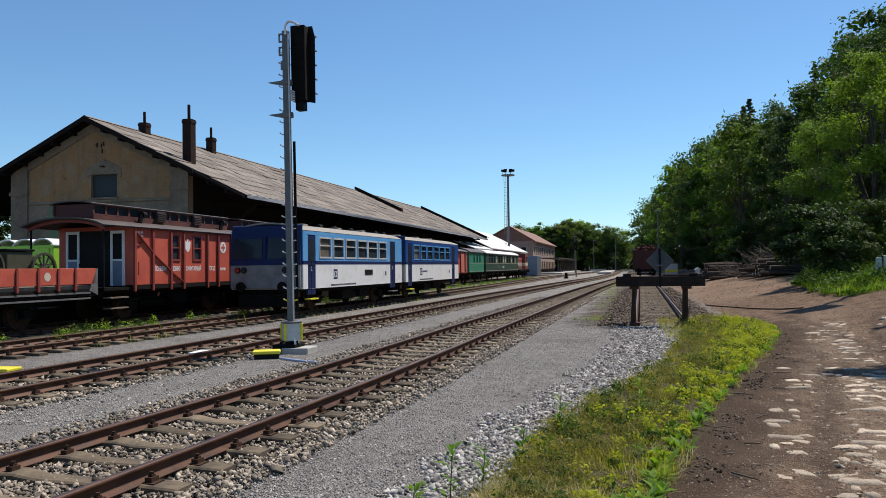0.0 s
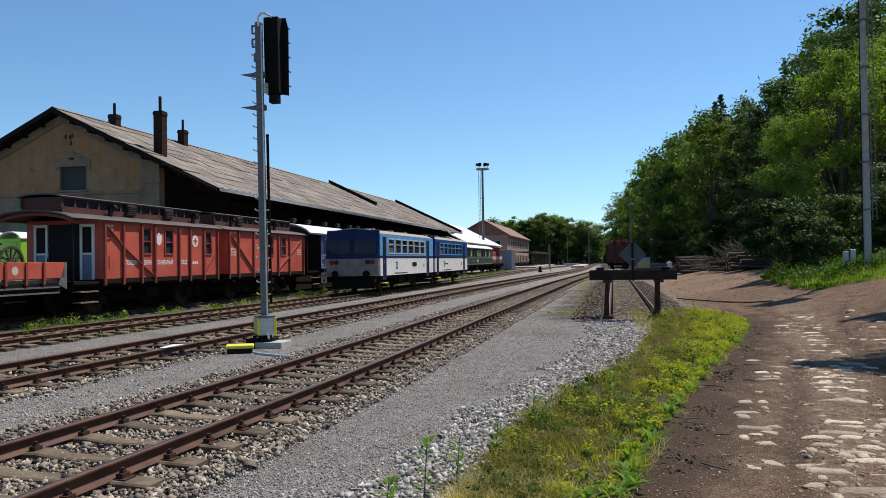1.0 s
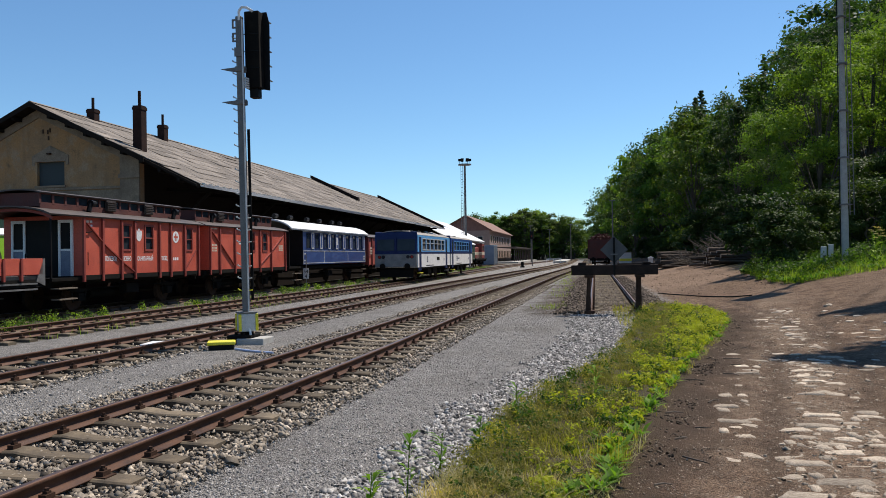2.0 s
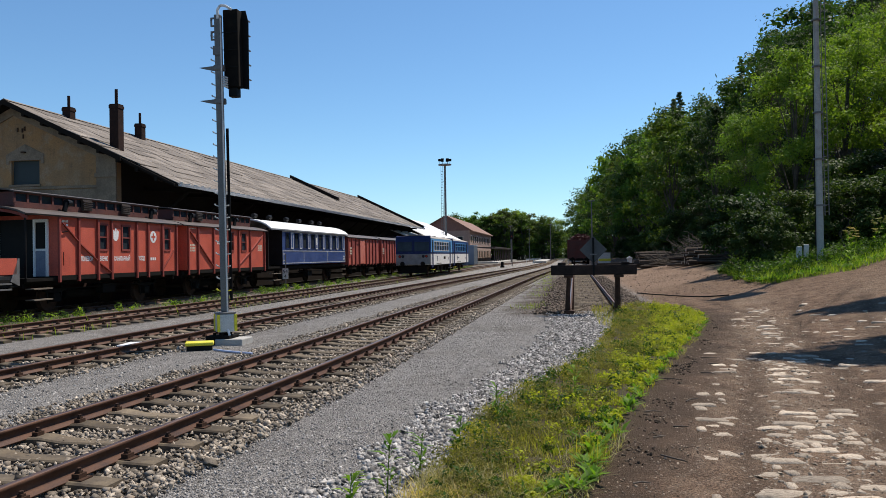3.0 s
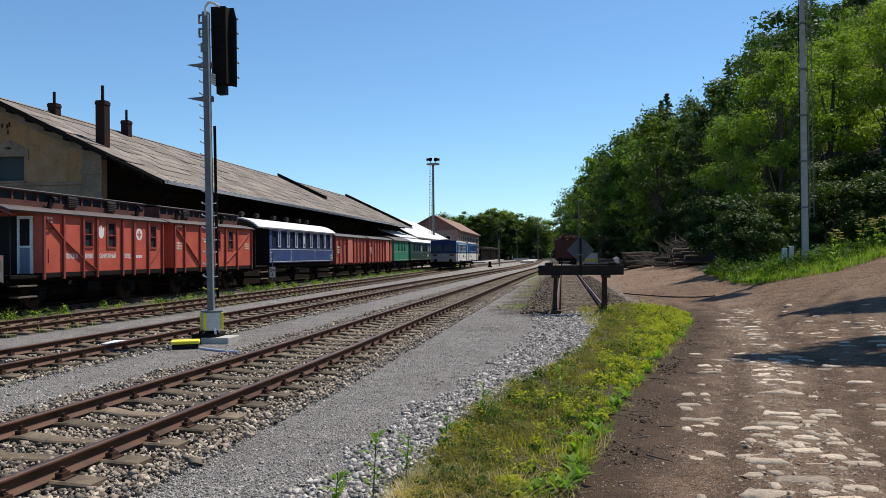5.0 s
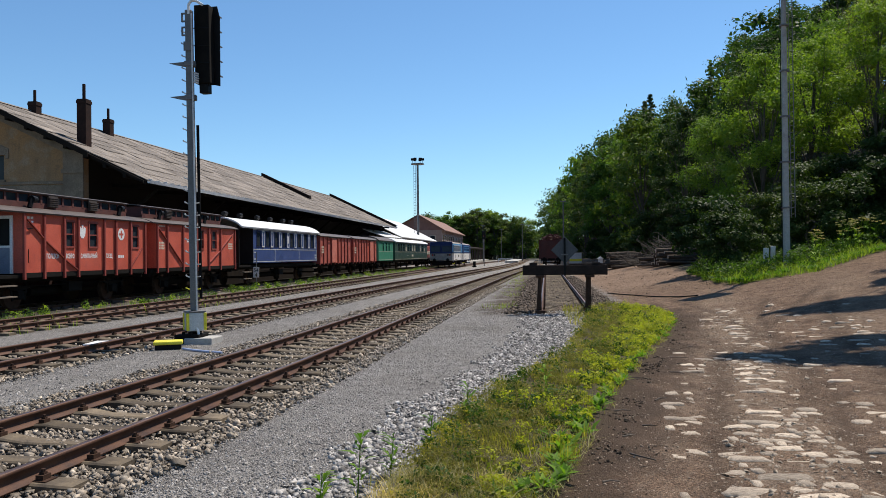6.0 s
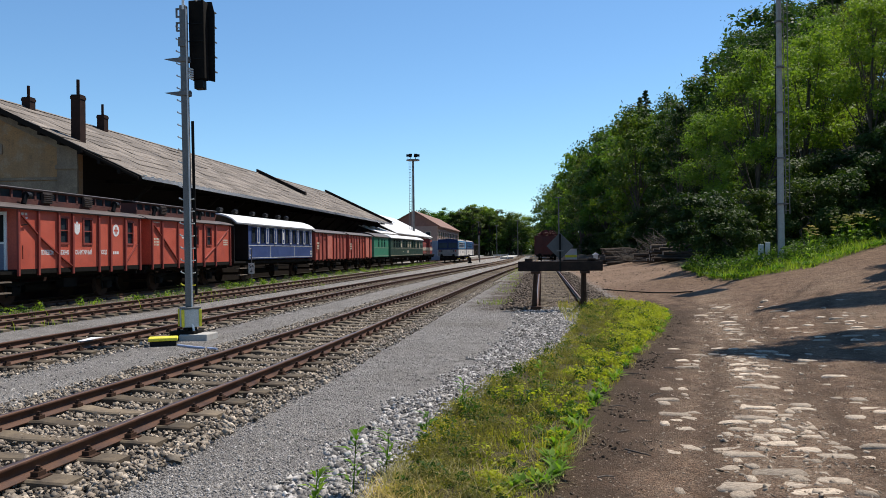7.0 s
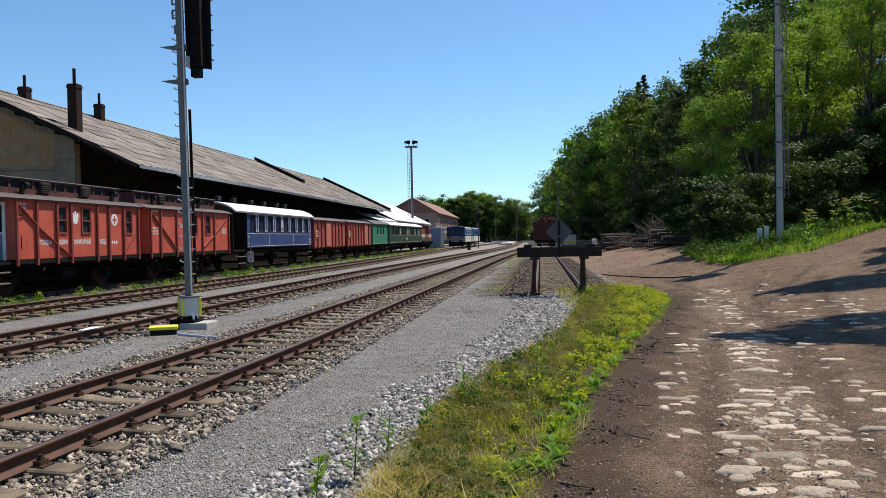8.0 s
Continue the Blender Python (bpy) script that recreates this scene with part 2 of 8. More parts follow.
M = dict(
    rail=surface("rusty_rail", (0.070, 0.031, 0.018), (0.125, 0.058, 0.031), 3, 80, 0.62, 0.3, 0.5, 0.002, (0.03, 0.018, 0.013), 0.6),
    rail_top=surface("worn_rail_head", (0.115, 0.07, 0.05), (0.18, 0.115, 0.085), 2, 50, 0.42, 0.75, 0.1, 0.001),
    sleeper=surface("weathered_sleeper", (0.082, 0.066, 0.050), (0.20, 0.158, 0.105), 2.5, 45, 0.9, 0, 0.6, 0.004, (0.06, 0.045, 0.035), 0.7, vary=0.4, spec=0.2),
    iron=surface("rusted_iron", (0.045, 0.026, 0.018), (0.08, 0.045, 0.03), 6, 70, 0.75, 0.2, 0.6, 0.003, spec=0.12),
    stone=surface("ballast_stone", (0.13, 0.108, 0.085), (0.40, 0.345, 0.275), 9, 70, 0.9, 0, 0.5, 0.003, (0.09, 0.066, 0.048), 0.6, vary=0.7, island=True, spec=0.2),
    pale_stone=surface("pale_stone", (0.12, 0.113, 0.108), (0.42, 0.405, 0.385), 9, 70, 0.88, 0, 0.5, 0.003, (0.12, 0.11, 0.10), 0.5, vary=0.7, island=True, spec=0.2),
    grit=surface("grey_grit", (0.19, 0.18, 0.17), (0.38, 0.36, 0.335), 9, 90, 0.9, 0, 0.3, 0.002, vary=0.55, island=True, spec=0.2),
    cobble=surface("cobble", (0.29, 0.235, 0.175), (0.54, 0.455, 0.355), 11, 70, 0.85, 0, 0.7, 0.006, (0.14, 0.10, 0.07), 0.9, vary=0.4, spec=0.2),
    concrete=surface("old_concrete", (0.36, 0.35, 0.33), (0.46, 0.45, 0.42), 3, 50, 0.9, 0, 0.4, 0.003, (0.2, 0.18, 0.15), 0.5),
    galv=surface("galvanised_steel", (0.125, 0.122, 0.12), (0.18, 0.176, 0.172), 3, 40, 0.6, 0.2, 0.1, 0.001),
    black=surface("black_paint", (0.007, 0.007, 0.008), (0.013, 0.0125, 0.012), 4, 50, 0.55, 0, 0.15, 0.001, spec=0.12),
    # black paint, halved in tone to add the shade beneath the vehicles
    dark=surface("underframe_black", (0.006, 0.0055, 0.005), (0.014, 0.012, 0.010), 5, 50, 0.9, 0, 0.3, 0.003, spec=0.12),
    yellow=surface("yellow_paint", (0.72, 0.62, 0.02), (0.80, 0.70, 0.04), 4, 50, 0.5, 0, 0.1, 0.001, (0.4, 0.33, 0.06), 0.4),
    grey_box=surface("light_grey_box", (0.50, 0.50, 0.49), (0.62, 0.62, 0.60), 4, 50, 0.6, 0, 0.15, 0.001, (0.3, 0.29, 0.27), 0.4),
    white=surface("white_paint", (0.74, 0.74, 0.73), (0.82, 0.82, 0.81), 2, 40, 0.45, 0, 0.05, 0.001),
    red=surface("red_wagon_paint", (0.47, 0.078, 0.044), (0.55, 0.10, 0.056), 1.5, 30, 0.62, 0, 0.15, 0.002, (0.24, 0.05, 0.035), 0.4),
    red_dark=surface("red_brown_paint", (0.22, 0.035, 0.024), (0.29, 0.05, 0.035), 2, 30, 0.65, 0, 0.15, 0.002, (0.14, 0.03, 0.022), 0.5),
    boxred=surface("boxcar_red", (0.33, 0.062, 0.042), (0.44, 0.095, 0.064), 1.2, 30, 0.7, 0, 0.2, 0.002, (0.2, 0.05, 0.04), 0.6),
    blue=surface("coach_blue", (0.035, 0.065, 0.19), (0.05, 0.085, 0.23), 1.5, 30, 0.4, 0, 0.1, 0.001),
    navy=surface("dark_blue_paint", (0.010, 0.020, 0.078), (0.015, 0.027, 0.10), 2, 30, 0.5, 0, 0.05, 0.001, spec=0.2),
    lblue=surface("light_blue_paint", (0.12, 0.36, 0.70), (0.15, 0.41, 0.75), 2, 30, 0.4, 0, 0.05, 0.001),
    busblue=surface("railbus_blue", (0.012, 0.06, 0.24), (0.016, 0.075, 0.28), 2, 30, 0.4, 0, 0.05, 0.001),
    busgrey=surface("railbus_white", (0.82, 0.82, 0.81), (0.88, 0.87, 0.86), 1.3, 30, 0.45, 0, 0.05, 0.001, (0.45, 0.42, 0.38), 0.35),
    # stained white of the cab end, darkened to stand in for shade
    busfront=surface("shaded_stained_white", (0.17, 0.166, 0.162), (0.26, 0.253, 0.242), 2.5, 40, 0.5, 0, 0.05, 0.001, (0.15, 0.13, 0.11), 0.5),
    busroof=surface("railbus_roof", (0.24, 0.215, 0.185), (0.32, 0.285, 0.24), 1.5, 20, 0.7, 0, 0.1, 0.001, (0.2, 0.18, 0.16), 0.5),
    green=surface("van_green", (0.03, 0.20, 0.12), (0.04, 0.25, 0.15), 2, 30, 0.5, 0, 0.1, 0.001),
    dgreen=surface("dark_green_paint", (0.018, 0.05, 0.035), (0.025, 0.065, 0.045), 2, 30, 0.45, 0, 0.1, 0.001),
    roof_white=surface("white_roof_sheet", (0.66, 0.66, 0.65), (0.78, 0.78, 0.77), 0.8, 12, 0.5, 0.1, 0.05, 0.002, (0.5, 0.49, 0.47), 0.4),
    lime=surface("lime_plastic", (0.28, 0.55, 0.03), (0.32, 0.60, 0.05), 3, 40, 0.4, 0, 0.05, 0.001),
    olive=surface("olive_paint", (0.045, 0.045, 0.025), (0.06, 0.06, 0.035), 3, 40, 0.6, 0, 0.1, 0.001),
    tin=surface("tin_roof_dark", (0.055, 0.04, 0.035), (0.085, 0.065, 0.055), 2, 30, 0.6, 0.1, 0.1, 0.002),
    plaster=plaster_mat(),
    plaster_grey=surface("bare_grey_plaster", (0.17, 0.13, 0.095), (0.26, 0.20, 0.145), 0.7, 14, 0.92, 0, 0.35, 0.006, (0.10, 0.08, 0.06), 0.7, spec=0.2),
    # dark boards, lowered to near black in place of shade under the canopy
    shed_wood=surface("shade_dark_boards", (0.010, 0.0075, 0.006), (0.019, 0.014, 0.011), 2, 25, 0.85, 0, 0.4, 0.004, spec=0.12),
    roofing=surface("weathered_roofing", (0.14, 0.12, 0.103), (0.285, 0.25, 0.215), 0.9, 9, 0.9, 0, 0.7, 0.03, (0.085, 0.073, 0.06), 0.9, vary=0.26, stretch=(0.6, 3.0, 1), spec=0.2),
    # soot on the chimneys; on the loading ramp it stands in for shade
    brick_dark=surface("soot_shade_brick", (0.022, 0.013, 0.011), (0.04, 0.022, 0.018), 3, 25, 0.9, 0, 0.6, 0.006, spec=0.12),
    brick=surface("red_brick", (0.20, 0.10, 0.08), (0.27, 0.14, 0.11), 1, 16, 0.9, 0, 0.4, 0.005),
    rtile=surface("red_roof_tile", (0.19, 0.105, 0.075), (0.26, 0.145, 0.105), 0.6, 12, 0.85, 0, 0.5, 0.01, (0.2, 0.12, 0.09), 0.6),
    wood=surface("grey_timber", (0.13, 0.10, 0.075), (0.20, 0.16, 0.12), 3, 40, 0.9, 0, 0.5, 0.004, stretch=(1, 1, 0.2)),
    beam=surface("dark_buffer_beam", (0.020, 0.014, 0.012), (0.04, 0.027, 0.022), 4, 40, 0.8, 0, 0.4, 0.003, spec=0.12),
    log=surface("log_bark", (0.06, 0.045, 0.033), (0.11, 0.085, 0.065), 4, 40, 0.95, 0, 0.7, 0.008, vary=0.35, spec=0.2),
    log_end=surface("sawn_log_end", (0.36, 0.27, 0.19), (0.48, 0.38, 0.28), 5, 60, 0.9, 0, 0.3, 0.003),
    bark=surface("tree_bark", (0.06, 0.05, 0.04), (0.11, 0.09, 0.07), 3, 40, 0.95, 0, 0.7, 0.01),
    glass=glass_dark("window_glass"),
    blind=glass_dark("dim_pane", (0.11, 0.09, 0.07), 0.15),
    grass=leaf_mat("grass_blade", (0.15, 0.19, 0.022), (0.40, 0.33, 0.08), 0.45),
    bank=leaf_mat("bank_grass_blade", (0.13, 0.22, 0.025), (0.30, 0.37, 0.06), 0.5),
    weed_lime=leaf_mat("lime_weed_leaf", (0.20, 0.25, 0.022), (0.39, 0.40, 0.045), 0.48),
    weed_olive=leaf_mat("olive_weed_leaf", (0.13, 0.13, 0.03), (0.33, 0.255, 0.085), 0.42),
    weed_dark=leaf_mat("dark_weed_leaf", (0.04, 0.085, 0.014), (0.10, 0.16, 0.025), 0.4),
    straw=leaf_mat("dry_grass", (0.36, 0.28, 0.12), (0.52, 0.43, 0.22), 0.3),
    weed=leaf_mat("weed_leaf", (0.09, 0.18, 0.018), (0.18, 0.29, 0.032), 0.42),
    leaf_a=leaf_mat("leaf_bright", (0.10, 0.175, 0.025), (0.195, 0.275, 0.047), 0.42),
    leaf_b=leaf_mat("leaf_mid", (0.042, 0.084, 0.019), (0.105, 0.15, 0.035), 0.33),
    leaf_d=leaf_mat("leaf_birch", (0.062, 0.086, 0.028), (0.125, 0.145, 0.05), 0.40),
    leaf_e=leaf_mat("leaf_needle", (0.05, 0.08, 0.04), (0.10, 0.13, 0.06), 0.4),
    seedhead=leaf_mat("seed_head", (0.26, 0.19, 0.065), (0.42, 0.31, 0.11), 0.45),
    leaf_c=leaf_mat("leaf_dark", (0.028, 0.052, 0.014), (0.058, 0.09, 0.022), 0.28),
    lamp_red=surface("red_lens", (0.35, 0.02, 0.015), (0.4, 0.03, 0.02), 5, 50, 0.2, 0, 0, 0.001),
    shutter=surface("dark_teal_shutter", (0.016, 0.026, 0.03), (0.028, 0.04, 0.045), 2, 30, 0.7, 0, 0.2, 0.002),
    rubber=surface("black_rubber", (0.010, 0.010, 0.010), (0.016, 0.016, 0.015), 5, 40, 0.95, 0, 0, 0.001, spec=0.05),
    # wagon red darkened because its near end stands against the light
    dim_red=surface("shade_dark_red", (0.075, 0.02, 0.016), (0.11, 0.03, 0.022), 2, 30, 0.75, 0, 0.2, 0.002, (0.05, 0.018, 0.014), 0.5),
    old_stone=surface("old_brown_ballast", (0.075, 0.058, 0.045), (0.14, 0.112, 0.09), 9, 70, 0.92, 0, 0.5, 0.003, vary=0.5, island=True, spec=0.2),
    # sheet grey, likewise darkened for the backlit side of the stop sign
    dull=surface("dull_sheet", (0.07, 0.072, 0.075), (0.10, 0.10, 0.10), 3, 40, 0.7, 0.2, 0.1, 0.001),
    soil_lump=surface("soil_lump", (0.035, 0.026, 0.018), (0.085, 0.064, 0.046), 9, 60, 0.95, 0, 0.4, 0.003, vary=0.5, island=True, spec=0.2),
    clod=surface("dirt_clod", (0.09, 0.06, 0.04), (0.40, 0.315, 0.235), 9, 60, 0.95, 0, 0.4, 0.003, vary=0.5, island=True, spec=0.2),
    cream=surface("cream_paint", (0.60, 0.52, 0.40), (0.66, 0.58, 0.46), 2, 30, 0.5, 0, 0.05, 0.001),
)

# ---- the plan ----
def smooth_curve(points, window=14.0):
    """x as a smooth function of y through a few (y, x) pairs."""
    pts = np.array(points, float)
    ys = np.arange(pts[0, 0] - 30, pts[-1, 0] + 30, 0.5)
    lo, hi = (pts[1, 1] - pts[0, 1]) / (pts[1, 0] - pts[0, 0]), (pts[-1, 1] - pts[-2, 1]) / (pts[-1, 0] - pts[-2, 0])
    xs = np.interp(ys, pts[:, 0], pts[:, 1])
    xs = np.where(ys < pts[0, 0], pts[0, 1] + lo * (ys - pts[0, 0]), xs)
    xs = np.where(ys > pts[-1, 0], pts[-1, 1] + hi * (ys - pts[-1, 0]), xs)
    k = int(window / 0.5) | 1
    pad = k // 2
    sm = np.convolve(np.pad(xs, pad, mode="edge"), np.ones(k) / k, "valid")
    sm[:pad], sm[-pad:] = xs[:pad], xs[-pad:]
    return lambda y: np.interp(y, ys, sm)


TRACK = {
    1: smooth_curve([(-20, -6.3), (0, -5.25), (6, -4.9), (9, -4.68), (14, -4.42), (20, -4.27), (30, -3.92), (44, -3.45), (60, -2.9), (85, -1.7), (120, 0.0), (170, 1.1), (260, 1.8)], 6),
    2: smooth_curve([(-20, -11.0), (0, -10.0), (10, -9.55), (20, -9.1), (32, -8.7), (45, -8.2), (60, -7.4), (80, -6.35), (110, -4.4), (150, -3.2), (200, -2.7), (260, -2.3)]),
    3: smooth_curve([(-30, -17.2), (0, -15.2), (10, -14.6), (20, -13.9), (30, -13.4), (45, -12.85), (60, -12.5), (80, -12.25), (105, -12.1), (130, -11.7), (160, -10.5), (200, -8.4), (260, -6.5)]),
    4: smooth_curve([(-30, -18.6), (20, -18.05), (40, -17.9), (60, -17.6), (80, -17.2), (125, -16.4), (150, -15.6)]),
    5: smooth_curve([(22.5, 0.92), (60, 1.5), (100, 2.2), (140, 3.5)]),
}
RAIL_TOP = 0.17


def heading(track, y):
    """Degrees by which a track turns from +y, counterclockwise."""
    return -math.degrees(math.atan((TRACK[track](y + 0.5) - TRACK[track](y - 0.5))))


def forest_edge(y):
    return np.interp(y, [-50, 20, 40, 60, 90, 130, 180, 230, 280, 500], [30, 20, 15.2, 13.2, 11.0, 7.8, 5.4, 4.9, 7, 40])


def sstep(a, b, v):
    u = np.clip((v - a) / (b - a), 0, 1)
    return u * u * (3 - 2 * u)


def terrain(x, y):
    """Height of the ground: level yard, a lane that climbs to the side, a wooded slope."""
    x, y = np.asarray(x, float), np.asarray(y, float)
    c = x - 4.6 + 0.05 * np.clip(y - 30, 0, 40)
    z = 0.17 * np.logaddexp(0, c * 2.2) / 2.2 * sstep(8, 24, y) * (1 - 0.75 * sstep(12, 40, x))
    z = z + 0.52 * np.clip(x - forest_edge(y) - 1.5, 0, 60) * sstep(25, 45, y)
    z = z + 0.10 * sstep(20, 60, -x - 60) * 20
    return z


# wheel marks along the lane: (y, x) and width of each
WHEEL_MARKS = [((4, 8, 12.4, 16, 22, 30), (1.1, 1.78, 2.85, 3.55, 4.2, 4.3), 0.17), ((4, 8, 11, 15, 20, 26), (2.4, 3.05, 4.0, 4.6, 5.6, 7.4), 0.15),
               ((9, 13, 17, 23, 30), (3.1, 4.3, 4.9, 5.1, 5.0), 0.16), ((5, 9, 13, 18, 24), (3.5, 4.2, 5.3, 6.6, 8.6), 0.22), ((12, 16, 20, 27), (2.6, 4.1, 6.0, 9.6), 0.14)]


def lane_relief(x, y):
    """Lumps and wheel ruts of the dirt lane."""
    return 0.016 * wob(x, y, 1.9) + 0.007 * wob(x, y, 6.5, 2.0) - 0.025 * np.exp(-((x - np.interp(y, *WHEEL_MARKS[0][:2])) / 0.2) ** 2) - 0.025 * np.exp(-((x - np.interp(y, *WHEEL_MARKS[1][:2])) / 0.2) ** 2)


def verge_left(y):
    return np.interp(y, [2, 5.4, 7.4, 9.2, 11.8, 14.4, 19, 24, 27.5], [-1.35, -1.2, -0.95, -0.8, -0.12, 0.62, 1.15, 1.65, 2.6])


def verge_right(y):
    return np.interp(y, [2, 5.0, 6.6, 9, 10.4, 14.2, 17, 20.5, 23, 25.5, 27.5], [-0.35, -0.15, 0.18, 0.72, 1.0, 1.95, 2.7, 3.55, 3.9, 3.7, 2.8])


def wob(x, y, s, seed=0.0):
    """Smooth noise over the plan, about -1 to 1."""
    return (np.sin(x * s + seed + 1.7 * np.sin(y * s * 0.7 + seed)) + np.sin(y * s * 1.3 + 2.1 * np.sin(x * s * 0.8 + 1.3 * seed)) + np.sin((x + y) * s * 2.1 + seed)) / 3


# ---- ground ----
def ground_material():
    m, nt, bs = nodes("yard_ground")
    co = nt.nodes.new("ShaderNodeTexCoord").outputs["Object"]

    def attr(n):
        a = nt.nodes.new("ShaderNodeAttribute")
        a.attribute_name = n
        return a.outputs["Fac"]
    n1, n2, n3, n4 = noise_tex(nt, co, 0.35, 6), noise_tex(nt, co, 2.5, 6), noise_tex(nt, co, 45, 4, 0.7), noise_tex(nt, co, 9, 6, 0.65)
    vor = nt.nodes.new("ShaderNodeTexVoronoi")
    vor.inputs["Scale"].default_value = 85
    nt.links.new(co, vor.inputs["Vector"])
    pebble = ramp(nt, vor.outputs["Color"], [(0.1, (0.35, 0.35, 0.35)), (0.9, (1.55, 1.55, 1.55))])
    gravel = mix(nt, ramp(nt, n2, [(0.35, (0, 0, 0)), (0.7, (1, 1, 1))]), (0.225, 0.212, 0.197), (0.315, 0.298, 0.275))
    gravel = mix(nt, 1.0, gravel, pebble, "MULTIPLY")
    gravel = mix(nt, ramp(nt, n1, [(0.5, (0, 0, 0)), (0.7, (0.5, 0.5, 0.5))]), gravel, (0.12, 0.10, 0.08))
    dirt = mix(nt, ramp(nt, n2, [(0.32, (0, 0, 0)), (0.68, (1, 1, 1))]), (0.105, 0.064, 0.041), (0.25, 0.166, 0.109))
    dirt = mix(nt, ramp(nt, n4, [(0.48, (0, 0, 0)), (0.75, (0.6, 0.6, 0.6))]), dirt, (0.29, 0.225, 0.17))
    dirt = mix(nt, 1.0, dirt, ramp(nt, n3, [(0.36, (0.34, 0.34, 0.34)), (0.64, (1.6, 1.57, 1.52))]), "MULTIPLY")
    dirt = mix(nt, 1.0, dirt, ramp(nt, vor.outputs["Color"], [(0.2, (0.7, 0.7, 0.7)), (0.9, (1.3, 1.3, 1.3))]), "MULTIPLY")
    dirt = mix(nt, mix(nt, 1.0, attr("dust"), ramp(nt, n4, [(0.35, (0.15, 0.15, 0.15)), (0.7, (1, 1, 1))]), "MULTIPLY"), dirt, mix(nt, n3, (0.20, 0.146, 0.10), (0.50, 0.395, 0.285)))
    dirt = mix(nt, attr("damp"), dirt, mix(nt, n4, (0.046, 0.029, 0.018), (0.092, 0.062, 0.04)))
    soil = mix(nt, n4, (0.06, 0.05, 0.03), (0.11, 0.09, 0.05))
    # forest floor, with the deep shade below the crowns in its colour
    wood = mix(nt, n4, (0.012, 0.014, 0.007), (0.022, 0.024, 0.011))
    pale = mix(nt, n2, (0.22, 0.145, 0.10), (0.33, 0.235, 0.165))
    col = mix(nt, attr("lane"), gravel, dirt)
    col = mix(nt, attr("bed"), col, mix(nt, n4, (0.07, 0.055, 0.042), (0.13, 0.105, 0.083)))
    col = mix(nt, attr("sand"), col, pale)
    col = mix(nt, attr("turf"), col, soil)
    col = mix(nt, attr("wood_shade"), col, wood)
    # shade under the stored wagons and canopy, painted as near-black ground
    col = mix(nt, attr("siding_shade"), col, mix(nt, n4, (0.018, 0.016, 0.013), (0.04, 0.034, 0.027)))
    nt.links.new(col, bs.inputs["Base Color"])
    bs.inputs["Roughness"].default_value = 0.95
    bs.inputs["Specular IOR Level"].default_value = 0.2
    h = nt.nodes.new("ShaderNodeMath")
    h.operation = "ADD"
    nt.links.new(n3, h.inputs[0])
    nt.links.new(vor.outputs["Distance"], h.inputs[1])
    bump(nt, bs, h.outputs[0], 0.9, 0.03)
    return m


